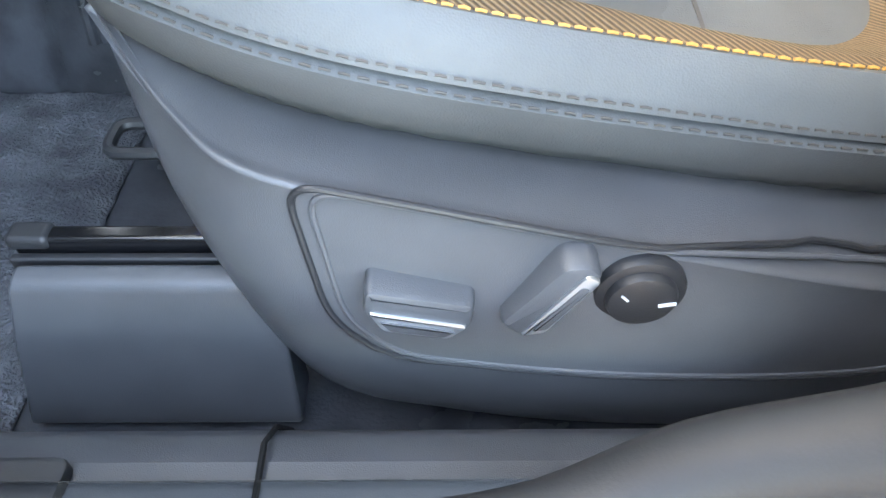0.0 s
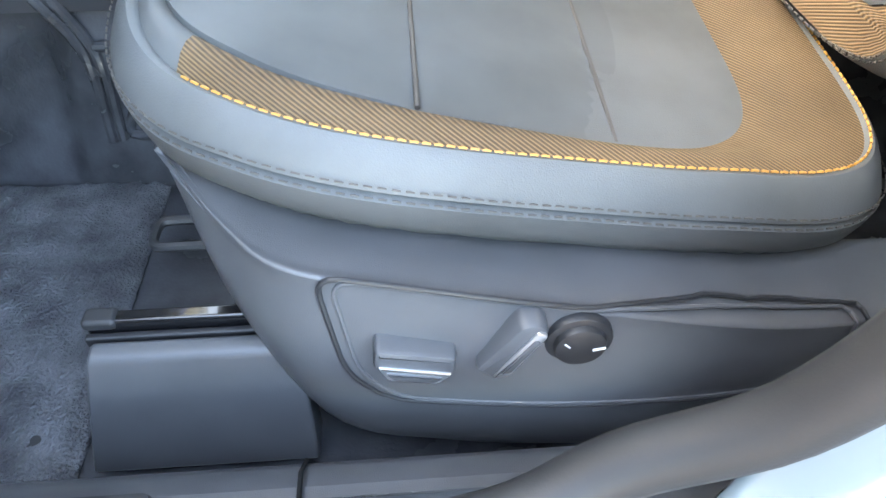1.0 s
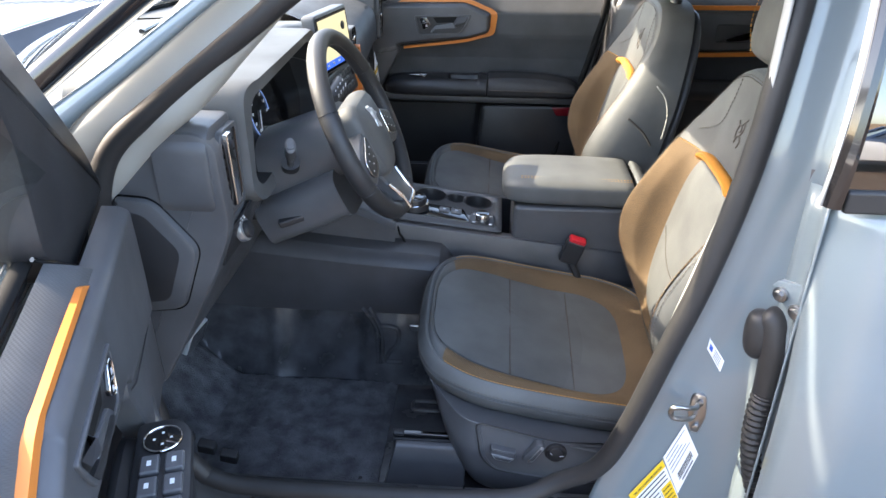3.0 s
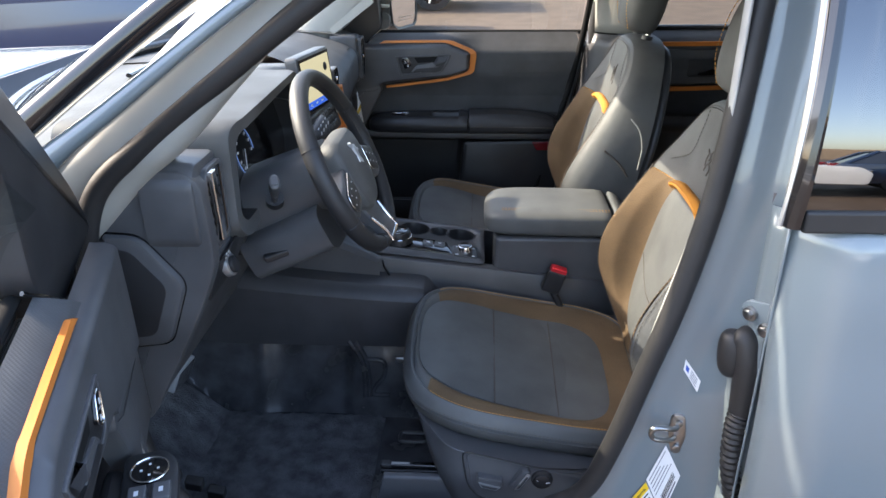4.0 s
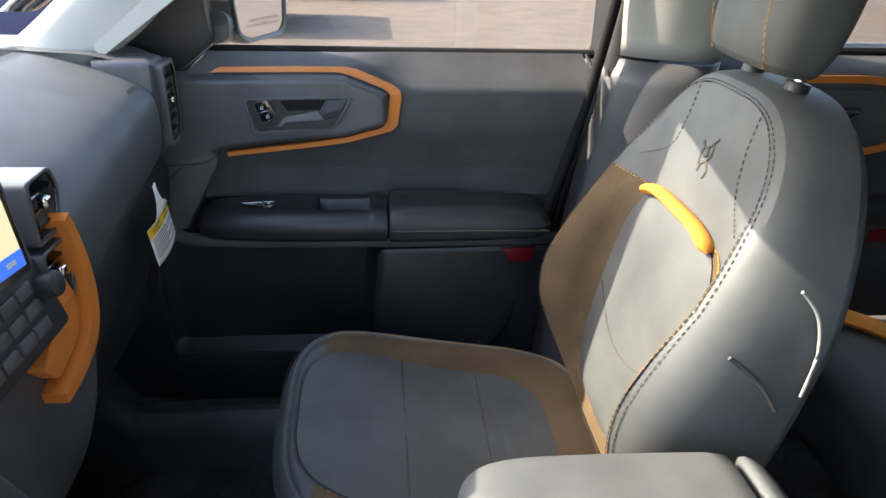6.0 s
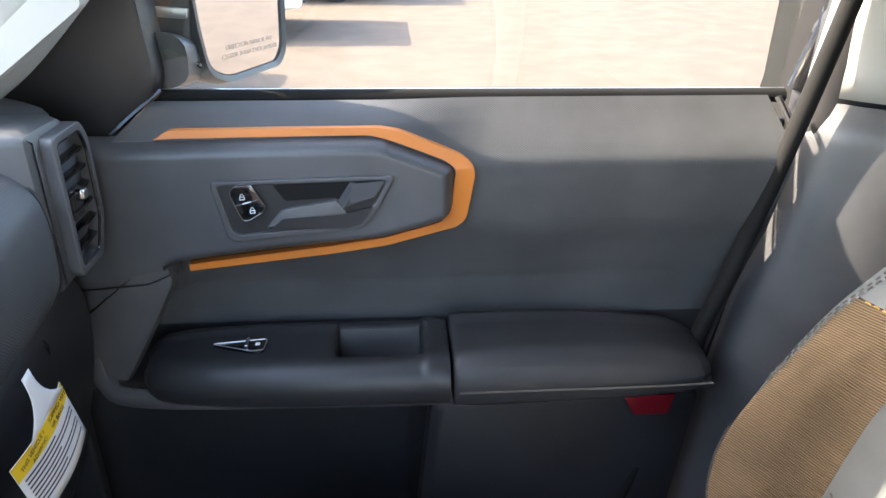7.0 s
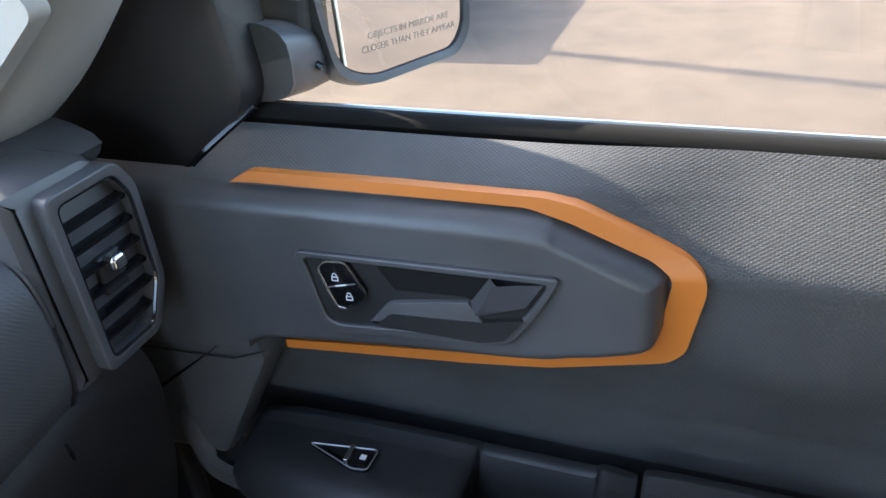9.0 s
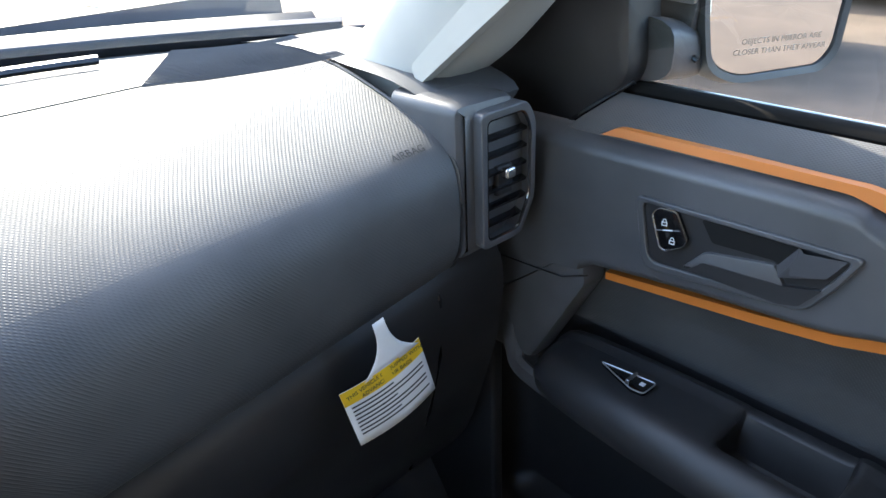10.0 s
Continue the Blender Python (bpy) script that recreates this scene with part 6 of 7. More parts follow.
    bz = P("handle_bezel", frame_ring(bez_o, bez_i, pl, 0.020, 0.0305), PLASTIC, "handle recess bezel", bevel=0.002)
    # flat dark plates stand in for the recess's depth and its shade
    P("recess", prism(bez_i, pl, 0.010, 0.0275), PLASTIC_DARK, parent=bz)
    P("recess_shade", prism(rounded([(-0.113, 1.125), (-0.030, 1.1275), (-0.040, 1.105), (-0.050, 1.110), (-0.101, 1.107)], 0.003), pl, 0.0272, 0.0281), FLOCK, parent=bz)
    lever = rounded([(-0.123, 1.0775), (-0.107, 1.096), (-0.102, 1.0985), (-0.048, 1.108), (-0.037, 1.092), (-0.040, 1.087), (-0.117, 1.078)], 0.002)
    P("handle_lever", prism(lever, pl, 0.0270, 0.0315, 0.0015), PLASTIC, "door release lever", parent=bz)
    # dark plate painted in as the shade under the lever
    P("lever_shade_plate", prism(rounded([(-0.118, 1.0765), (-0.105, 1.0885), (-0.040, 1.093), (-0.010, 1.100), (-0.024, 1.081), (-0.040, 1.0765)], 0.002), pl, 0.0272, 0.0322), PLASTIC_DARK, parent=bz)
    tip_bm = bmesh.new()
    tv = [tip_bm.verts.new(pl(*q)) for q in ((-0.049, 1.106, 0.026), (-0.042, 1.1005, 0.036), (-0.008, 1.111, 0.034), (0.004, 1.130, 0.030), (-0.026, 1.1285, 0.037), (-0.034, 1.1285, 0.026))]
    tip_bm.faces.new((tv[0], tv[1], tv[4], tv[5])), tip_bm.faces.new((tv[1], tv[2], tv[3], tv[4])), tip_bm.faces.new((tv[0], tv[5], tv[4], tv[3], tv[2], tv[1]))
    P("lever_tip", tip_bm, PLASTIC_MID, parent=bz, smooth=False, bevel=0.001)
    but = rounded([(-0.1565, 1.1180), (-0.151, 1.1255), (-0.134, 1.1270), (-0.121, 1.1035), (-0.124, 1.0965), (-0.140, 1.0870), (-0.146, 1.0885)], 0.005)
    pad3 = P("lock_button", prism(but, pl, 0.026, 0.0325, 0.0015), GLOSS_BLACK, "black lock and unlock buttons with a bright rim", parent=bz)
    P("bright_rim", tube([pl(p.x, p.y, 0.0322) for p in but], 0.0008, 6, closed=True, up=(0, 1, 0)), CHROME, parent=bz)
    P("button_split", tube([pl(-0.152, 1.104, 0.0326), pl(-0.128, 1.1105, 0.0326)], 0.0006, 5), PLASTIC, parent=bz)
    P("button_lamp", tube([pl(-0.144, 1.1063, 0.0328), pl(-0.135, 1.1087, 0.0328)], 0.0007, 5), SILVER_PALE, parent=bz)
    for (a, b) in ((-0.1435, 1.1135), (-0.1345, 1.0985)):
        P("lock_symbol", frame_ring([(a - 0.0026, b - 0.0030), (a + 0.0026, b - 0.0026), (a + 0.0026, b + 0.001), (a - 0.0026, b + 0.0006)], [(a - 0.0019, b - 0.0023), (a + 0.0019, b - 0.0019), (a + 0.0019, b + 0.0003), (a - 0.0019, b - 0.0001)], pl, 0.0322, 0.0330), WHITE_MARK, parent=bz, smooth=False)
        P("lock_shackle", tube([pl(a + 0.0017 * math.cos(t), b + 0.001 + 0.0026 * math.sin(t), 0.0328) for t in [math.pi * j / 8 for j in range(9)]], 0.0004, 5), WHITE_MARK, parent=bz)
    # armrest: switch plinth, pull cup, padded rear
    def arm_ring(x, top, y_in, bot=0.872, dip=0.0):
        top -= 0.006
        return [(x, 0.76, bot - 0.004), (x, y_in + 0.02, bot), (x, y_in + 0.004, bot + 0.012), (x, y_in, bot + 0.035), (x, y_in + 0.008, top - 0.010), (x, y_in + 0.022, top), (x, y_in + 0.041, top), (x, y_in + 0.043, top - dip), (x, 0.744, top - dip), (x, 0.748, top + 0.005), (x, 0.77, top + 0.006)]
    # plinth and pad are black to carry the shade below the handle
    front_arm = P("armrest_front", loft([arm_ring(-0.282, 0.905, 0.725), arm_ring(-0.268, 0.925, 0.690), arm_ring(-0.245, 0.936, 0.672), arm_ring(-0.12, 0.940, 0.662), arm_ring(-0.062, 0.940, 0.660), arm_ring(-0.0585, 0.940, 0.660), arm_ring(-0.056, 0.940, 0.660, dip=0.045), arm_ring(-0.052, 0.940, 0.660, dip=0.05), arm_ring(0.034, 0.940, 0.660, dip=0.05), arm_ring(0.038, 0.940, 0.660, dip=0.045), arm_ring(0.0405, 0.942, 0.660), arm_ring(0.046, 0.944, 0.660), arm_ring(0.064, 0.940, 0.659), arm_ring(0.0695, 0.940, 0.659), arm_ring(0.070, 0.939, 0.660)]), PLASTIC_DARK, "armrest plinth with the window switch, blackened for low-down shade", subsurf=1)
    P("armrest_pad", loft([arm_ring(0.0725, 0.944, 0.657), arm_ring(0.0735, 0.946, 0.656), arm_ring(0.080, 0.950, 0.654), arm_ring(0.20, 0.951, 0.654), arm_ring(0.32, 0.940, 0.660), arm_ring(0.365, 0.925, 0.668), arm_ring(0.385, 0.905, 0.70)]), LEATHER_BLACK, "padded leather armrest, blackened for low-down shade", subsurf=1)
    P("pad_piping", tube([(0.078 + 0.29 * i / 20, 0.655 + 0.010 * (i / 20) ** 4, 0.905 - 0.006 * (i / 20) ** 3) for i in range(21)], 0.0015, 6), THREAD_DARK)
    P("pull_cup", box((-0.009, 0.7240, 0.8895), (0.082, 0.030, 0.004)), GLOSS_BLACK, "deep black door pull cup", parent=front_arm, bevel=0.001)
    if kind == "far":
        sw_o = [(-0.196, 0.718), (-0.136, 0.726), (-0.137, 0.704), (-0.150, 0.702)]
        on_arm = lambda a, b, d: (a, b, 0.9335 + d)
        s = P("window_switch", prism(rounded(sw_o, 0.004), on_arm, 0.0, 0.004, 0.001), GLOSS_BLACK, "small black window switch with bright marks", parent=front_arm)
        P("switch_key", box((-0.156, 0.713, 0.940), (0.004, 0.018, 0.007)), CHROME, parent=front_arm, bevel=0.001)
        P("switch_symbol", box((-0.145, 0.715, 0.9380), (0.005, 0.005, 0.0006)), WHITE_MARK, parent=front_arm, smooth=False)
        P("switch_rim", tube([on_arm(a, b, 0.004) for a, b in rounded(sw_o, 0.004)], 0.0007, 5, closed=True), SILVER, parent=front_arm)
    else:
        on_arm = lambda a, b, d: (a, b, 0.933 + d)
        pack = P("switch_pack", prism(rounded([(-0.262, 0.735), (-0.262, 0.685), (-0.235, 0.668), (-0.06, 0.666), (-0.06, 0.735)], 0.014), on_arm, 0.0, 0.012, 0.004), PLASTIC_DARK, "black window and mirror switch pack", parent=front_arm)
        P("mirror_dial", disc((-0.222, 0.702, 0.9440), (0, 0, 1), 0.023, 0.004, 36, 0.001), GLOSS_BLACK, parent=front_arm)
        P("dial_rim", tube([(-0.222 + 0.0225 * math.cos(t), 0.702 + 0.0225 * math.sin(t), 0.948) for t in [2 * math.pi * j / 36 for j in range(36)]], 0.0012, 6, closed=True), CHROME, parent=front_arm)
        for dx_, dy_ in ((0.01, 0), (-0.01, 0), (0, 0.01), (0, -0.01)):
            P("dial_arrow", box((-0.222 + dx_, 0.702 + dy_, 0.9483), (0.003, 0.003, 0.0006)), WHITE_MARK, parent=front_arm, smooth=False)
        for k in range(6):
            P("window_key", box((-0.178 + 0.036 * (k // 2), 0.686 + 0.028 * (k % 2), 0.9470), (0.030, 0.022, 0.010)), PLASTIC, parent=front_arm, bevel=0.003)
            P("key_symbol", box((-0.178 + 0.036 * (k // 2), 0.686 + 0.028 * (k % 2), 0.9523), (0.008, 0.005, 0.0006)), WHITE_MARK, parent=front_arm, smooth=False)
    P("pocket_lip", tube(spline([(-0.335, 0.735, 0.93), (-0.325, 0.728, 0.885), (-0.285, 0.718, 0.866), (-0.1, 0.712, 0.862), (0.1, 0.712, 0.860), (0.3, 0.722, 0.856), (0.40, 0.736, 0.852)], 40), 0.009, 8, up=(0, 1, 0), flat=1.4), PLASTIC, "raised ledge under the armrest")
    # pocket parts darkened likewise, shade put into the material
    P("pocket_wall", loft([[(x, 0.755, 0.44), (x, 0.715, 0.46), (x, 0.700, 0.60), (x, 0.706, 0.625), (x, 0.716, 0.62), (x, 0.725, 0.50)] for x in (-0.40, -0.2, 0.0, 0.06, 0.10)]), PLASTIC_DARK, "lower map pocket wall", subsurf=1)
    P("pocket_end", prism(rounded([(0.03, 0.60), (0.05, 0.83), (0.40, 0.835), (0.37, 0.45), (0.06, 0.45)], 0.02), lambda a, b, d: (a, 0.756 - d, b), 0.0, 0.016, 0.012), PLASTIC_DARK)
    P("reflector", prism(rounded([(0.294, 0.829), (0.362, 0.831), (0.356, 0.800), (0.312, 0.800)], 0.004), lambda a, b, d: (a, 0.740 - d, b), 0.0, 0.006, 0.002), RED_DARK, "dark red door reflector")
    # mirror sail and window frame
    sail = rounded([(-0.56, 1.150), (-0.297, 1.142), (-0.262, 1.178), (-0.224, 1.212), (-0.230, 1.268), (-0.234, 1.330), (-0.19, 1.44), (-0.28, 1.44), (-0.50, 1.235)], [0.01, 0.01, 0.02, 0.02, 0.02, 0.02, 0.005, 0.005, 0.02])
    P("mirror_sail", prism(sail, lambda a, b, d: (a, 0.80 - d, b), -0.02, 0.030, 0.010), PLASTIC_DARK, "black mirror sail panel")
    P("sail_gap", tube(spline([(-0.300, 0.752, 1.140), (-0.288, 0.756, 1.158), (-0.262, 0.766, 1.181), (-0.228, 0.785, 1.208)], 14), 0.003, 6), GLOSS_BLACK)
    P("window_frame", tube(spline([(-0.26, 0.80, 1.34), (-0.14, 0.785, 1.43), (0.02, 0.76, 1.53), (0.2, 0.745, 1.575), (0.40, 0.745, 1.585), (0.49, 0.755, 1.50), (0.492, 0.79, 1.30), (0.478, 0.805, 1.20)], 40), 0.018, 10), GLOSS_BLACK, "black window frame")
    gl = P("window_glass", grid(lambda u, v: (-0.25 + 0.70 * u + 0.02 * v, 0.805 - 0.055 * v * v, 1.20 + (0.10 + 0.27 * min(1, u * 2.0)) * v), 14, 10), GLASS, "clear side window")
    gl.visible_shadow = False
    return door


far_door = make_front_door("far", "passenger_door", "charcoal passenger door trim with copper orange handle loop")
near_door = make_front_door("near", "driver_door", "open driver's door with copper trim and switch pack")

# far door mirror
mirror = thing("door_mirror", (-0.2, 0.95, 1.14), "charcoal door mirror with etched warning words", "door mirror")
mo = basis_pose((-0.168, 0.908, 1.275), (0.487, 0.873, 0.0), (0.04, 0.0, 1))
on_mir = lambda a, b, d: mo @ Vector((a, b, d))
m_out = rounded([(-0.078, 0.080), (0.075, 0.085), (0.086, 0.05), (0.084, -0.060), (0.070, -0.078), (-0.030, -0.082), (-0.062, -0.066), (-0.076, 0.0)], [0.02, 0.02, 0.02, 0.02, 0.02, 0.025, 0.02, 0.03])
m_cen = Vector((0.01, 0.0))
shrink = lambda k: [m_cen + (p - m_cen) * k for p in m_out]
part("housing", loft([[on_mir(p.x, p.y, d) for p in shrink(k)] for k, d in ((0.90, -0.004), (0.915, 0.006), (0.99, 0.008), (1.05, -0.008), (1.06, -0.03), (0.98, -0.07), (0.6, -0.10))]), PLASTIC, mirror, "charcoal mirror housing")
face = part("mirror_glass", prism(shrink(0.90), on_mir, -0.006, 0.0035), MIRROR, mirror, "mirror glass", smooth=False)
for t_, b_ in (("OBJECTS IN MIRROR ARE", -0.042), ("CLOSER THAN THEY APPEAR", -0.052)):
    lettering(t_, 0.0078, mo @ Matrix.Translation((0.018, b_, 0.00365)) @ Matrix.Rotation(radians(0), 4, "Z"), "mirror_lettering", STEEL, face, 0.00005)
neck_at = lambda a, b, d: (a, 0.842 + d, b)
neck = part("mirror_neck", prism(rounded([(-0.300, 1.238), (-0.208, 1.232), (-0.190, 1.345), (-0.300, 1.352)], 0.010), neck_at, 0.06, -0.006, 0.006), PLASTIC, mirror, "charcoal neck between door and mirror")
part("neck_strip", prism(rounded([(-0.296, 1.278), (-0.204, 1.272), (-0.202, 1.283), (-0.296, 1.289)], 0.003), neck_at, 0.0, -0.009, 0.001), SILVER, neck, "pale painted strip")
part("neck_groove", tube([neck_at(-0.300, 1.2365, -0.006), neck_at(-0.21, 1.2305, -0.006), neck_at(-0.196, 1.222, -0.006)], 0.0028, 6), GLOSS_BLACK, neck)
part("mirror_arm", loft([[(x, y, z) for x, z in [(-0.30 + 0.10 * (0.5 + 0.5 * a), zc + 0.03 * b) for a, b in [superell(2 * math.pi * j / 20, 1, 1, 0.6) for j in range(20)]]] for y, zc in ((0.80, 1.235), (0.84, 1.228), (0.875, 1.225))]), PLASTIC, mirror)

# far rear door
rear_door = thing("rear_passenger_door", (0.9, 0.80, 0.45), "dark rear door trim with copper orange handle loop", "car door", "car doors")
part("rear_panel", grid(lambda u, v: (0.50 + 0.95 * u, panel_y(0.42 + 0.784 * v), 0.42 + 0.784 * v), 20, 50), PAD, rear_door, "dark textured rear door panel")
plr = lambda a, b, d: (a, 0.750 - d, b)
part("rear_handle_panel", prism(rounded([(0.55, 1.150), (0.99, 1.150), (1.07, 1.115), (1.062, 1.055), (1.02, 1.034), (0.55, 1.025)], 0.014), plr, -0.01, 0.018, 0.014), PLASTIC, rear_door)
rt = spline([(0.55, 1.1625), (0.80, 1.164), (0.985, 1.163), (1.05, 1.140), (1.085, 1.118), (1.086, 1.095), (1.076, 1.056), (1.030, 1.034), (0.95, 1.022), (0.70, 1.014), (0.55, 1.012)], 60)
part("copper_trim", ribbon(rt, [0.0135 + 0.007 * math.exp(-((i - 32) / 9) ** 2) for i in range(60)], plr, -0.004, 0.0115), ORANGE, rear_door, "copper orange trim loop")
rb = part("handle_bezel", prism(rounded([(0.80, 1.116), (0.965, 1.116), (0.94, 1.07), (0.915, 1.058), (0.80, 1.058)], 0.008), plr, 0.016, 0.0225, 0.003), PLASTIC_DARK, rear_door)
part("handle_lever", prism(rounded([(0.83, 1.068), (0.90, 1.070), (0.925, 1.108), (0.955, 1.110), (0.93, 1.072), (0.91, 1.062)], 0.005), plr, 0.022, 0.029, 0.003), PLASTIC, rb)
part("rear_armrest", loft([[(x, 0.76, 0.86), (x, 0.70, 0.87), (x, 0.69, 0.90), (x, 0.70, 0.935), (x, 0.76, 0.945)] for x in (0.62, 0.66, 1.1, 1.2)]), PLASTIC_DARK, rear_door, subsurf=1)
part("rear_skin", grid(lambda u, v: (0.50 + 1.0 * u, 0.90 + 0.02 * math.sin(math.pi * v), 0.36 + 0.845 * v), 8, 10), PAINT, rear_door, solid=0.004)
part("belt_moulding", tube([(0.55 + 0.9 * i / 10, 0.797, 1.208) for i in range(11)], 0.008, 8), RUBBER, rear_door)
part("rear_reflector", box((1.10, 0.752, 0.84), (0.05, 0.004, 0.03)), RED_DARK, rear_door)
rgl = part("rear_glass", grid(lambda u, v: (0.55 + 0.85 * u, 0.80 - 0.06 * v * v, 1.20 + 0.38 * v), 8, 8), glass_material("lightly tinted glass", (0.55, 0.58, 0.57)), rear_door)
rgl.visible_shadow = False
both("c_pillar", lambda: bar([(1.47, 0.80, 0.45), (1.50, 0.80, 1.2), (1.56, 0.72, 1.6)], lambda u: 0.07, lambda u: 0.06, 12), PAINT, "painted rear pillar", "pillar")
both("quarter_panel", lambda: grid(lambda u, v: (1.45 + 0.6 * u, 0.86 - 0.12 * max(0, v - 0.7) / 0.3, 0.36 + 1.24 * v), 6, 10), PAINT, "pale blue-grey rear quarter", "quarter panel", solid=0.01)

# near rear door, closed: painted skin, window, black pillar cover
near_rear = thing("rear_driver_door", (0.9, -0.85, 0.40), "closed pale blue-grey rear door reflecting the car park", "car door", "car doors")


def rear_outer(u, v):
    z = 0.36 + 0.845 * v
    prof = spline([(-0.905, 0.36), (-0.925, 0.55), (-0.932, 0.75), (-0.93, 0.92), (-0.918, 1.03), (-0.912, 1.10), (-0.905, 1.15), (-0.898, 1.185), (-0.880, 1.200)], 32)
    p = prof[int(round(v * 31))]
    x0 = 0.505
    return (x0 + 0.96 * u, p[0] + 0.055 * (1 - min(1, u * 14)) ** 1.5, p[1])


outer_skin = part("outer_skin", grid(rear_outer, 70, 32), PAINT, near_rear, "pale blue-grey outer skin", solid=0.004)
part("front_edge", grid(lambda u, v: (0.505 + 0.012 * math.sin(math.pi * u), -0.862 + 0.06 * u, 0.36 + 0.84 * v), 8, 20), PAINT, near_rear, solid=0.003)
part("inner_panel", grid(lambda u, v: (0.52 + 0.93 * u, -0.76, 0.42 + 0.78 * v), 4, 4), PLASTIC_DARK, near_rear, solid=0.01)
part("belt_moulding", box((0.98, -0.885, 1.211), (0.95, 0.016, 0.028)), RUBBER, near_rear, bevel=0.004)
rg = part("rear_window", grid(lambda u, v: (0.500 + 0.95 * u + 0.035 * v * (1 - u), -0.886 + 0.15 * v * v * 0.7 + 0.02 * v, 1.222 + 0.37 * v), 12, 12), GLASS_DARK, near_rear, "dark tinted rear side window")
part("frame_trim", tube([(0.492 + 0.036 * v, -0.890 + 0.105 * v * v + 0.02 * v, 1.205 + 0.385 * v) for v in [i / 16 for i in range(17)]], 0.011, 8, flat=1.0), GLOSS_BLACK, near_rear, "black pillar edge trim")
part("bright_line", tube([(0.481 + 0.036 * v, -0.886 + 0.105 * v * v + 0.02 * v, 1.205 + 0.385 * v) for v in [i / 16 for i in range(17)]], 0.004, 6), SILVER, near_rear)
part("window_rail", tube([(0.52 + 0.95 * i / 10, -0.772, 1.60) for i in range(11)], 0.03, 8), GLOSS_BLACK, near_rear)

# jamb fittings
striker = thing("door_striker", (0.43, -0.76, 0.78), "bare steel door striker loop on the jamb", "door striker")
part("striker_plate", prism(rounded([(-0.010, 0.036), (0.008, 0.040), (0.013, 0.0), (0.006, -0.040), (-0.010, -0.036), (-0.013, 0.0)], 0.008), lambda a, b, d: (0.440 + a, -0.761 - a * 0.5 - d, 0.786 + b), -0.006, 0.005, 0.002), STEEL, striker)
part("loop", tube(spline([(0.441, -0.762, 0.803), (0.428, -0.784, 0.812), (0.400, -0.790, 0.818), (0.392, -0.790, 0.812), (0.394, -0.789, 0.799), (0.404, -0.788, 0.793), (0.426, -0.780, 0.787), (0.438, -0.762, 0.778)], 40), 0.0042, 10), STEEL, striker)
for b in (0.024, -0.024):
    part("bolt", disc((0.440, -0.768, 0.786 + b), (0, -1, 0), 0.006, 0.004, 6, 0.001), STEEL, striker)



def on_jamb_at(x, z):
    """The place on the jamb's face at x and the height z."""
    lo, hi = 0.0, 0.8
    for _ in range(24):
        mid = (lo + hi) / 2
        lo, hi = (mid, hi) if jamb((z - 0.46) / 1.14, mid)[0] < x else (lo, mid)
    return Vector(jamb((z - 0.46) / 1.14, lo))


class Sticker:
    """A slanted four-cornered sticker on the jamb; a runs along its lines of print, b down the sheet."""
    def __init__(self, corners):
        self.c = [Vector((p[0], p[1])) for p in corners]

    def at(self, a, b, lift):
        top, low = self.c[0].lerp(self.c[1], a), self.c[3].lerp(self.c[2], a)
        q = top.lerp(low, b)
        return on_jamb_at(q.x, q.y) + Vector((-0.35, -0.94, 0)) * lift

    def sheet(self, a0, a1, b0, b1, lift, n=5):
        return grid(lambda u, v: self.at(a0 + (a1 - a0) * u, b0 + (b1 - b0) * v, lift), n, n)

    def pose_at(self, a, b, lift):
        o = self.at(a, b, lift)
        return basis_pose(o, self.at(a + 0.1, b, lift) - o, self.at(a, b - 0.1, lift) - o)


tyre_face = Sticker([(0.360, 0.592), (0.404, 0.681), (0.440, 0.606), (0.404, 0.514)])
white = tagged(part("tyre_label", tyre_face.sheet(0, 1, 0, 1, 0.0030, 8), PAPER), "white and yellow tyre information label on the jamb", "sticker")
part("yellow_band", tyre_face.sheet(0, 1, 0, 0.17, 0.0036), PAPER_YELLOW, white)
part("yellow_box", tyre_face.sheet(0.70, 0.985, 0.50, 0.97, 0.0036), PAPER_YELLOW, white)
lettering("TIRE AND LOADING INFORMATION", 0.0050, tyre_face.pose_at(0.52, 0.10, 0.0042), "heading", INK, white)
for k, word in enumerate(("SEE OWNER'S", "MANUAL FOR", "ADDITIONAL", "INFORMATION")):
    lettering(word, 0.0034, tyre_face.pose_at(0.84, 0.58 + 0.10 * k, 0.0042), "box_print", INK, white)
for k in range(8):
    part("print_bar", tyre_face.sheet(0.06, 0.94 if k in (0, 1, 2) else 0.64, 0.215 + 0.095 * k, 0.245 + 0.095 * k, 0.0036), INK, white, smooth=False)
for a in (0.03, 0.26, 0.47, 0.67):
    part("rule", tyre_face.sheet(a, a + 0.008, 0.48, 0.97, 0.0036), INK, white, smooth=False)
code_face = Sticker([(0.404, 0.686), (0.427, 0.762), (0.455, 0.707), (0.437, 0.614)])
codes = tagged(part("certification_label", code_face.sheet(0, 1, 0, 1, 0.0030, 8), PAPER), "white barcode label on the jamb", "sticker")
for k in range(30):
    part("barcode_bar", code_face.sheet(0.22 + 0.021 * k, 0.228 + 0.021 * k + 0.004 * (k * 7 % 3), 0.66, 0.84, 0.0036, 3), INK, codes, smooth=False)
for k in range(5):
    part("print_bar", code_face.sheet(0.08, 0.92 - 0.11 * (k * 3 % 4), 0.08 + 0.10 * k, 0.105 + 0.10 * k, 0.0036), PRINT_GREY, codes, smooth=False)
part("print_bar", code_face.sheet(0.30, 0.80, 0.89, 0.94, 0.0036), PRINT_GREY, codes, smooth=False)
small_face = Sticker([(0.438, 0.906), (0.439, 0.926), (0.463, 0.893), (0.460, 0.873)])
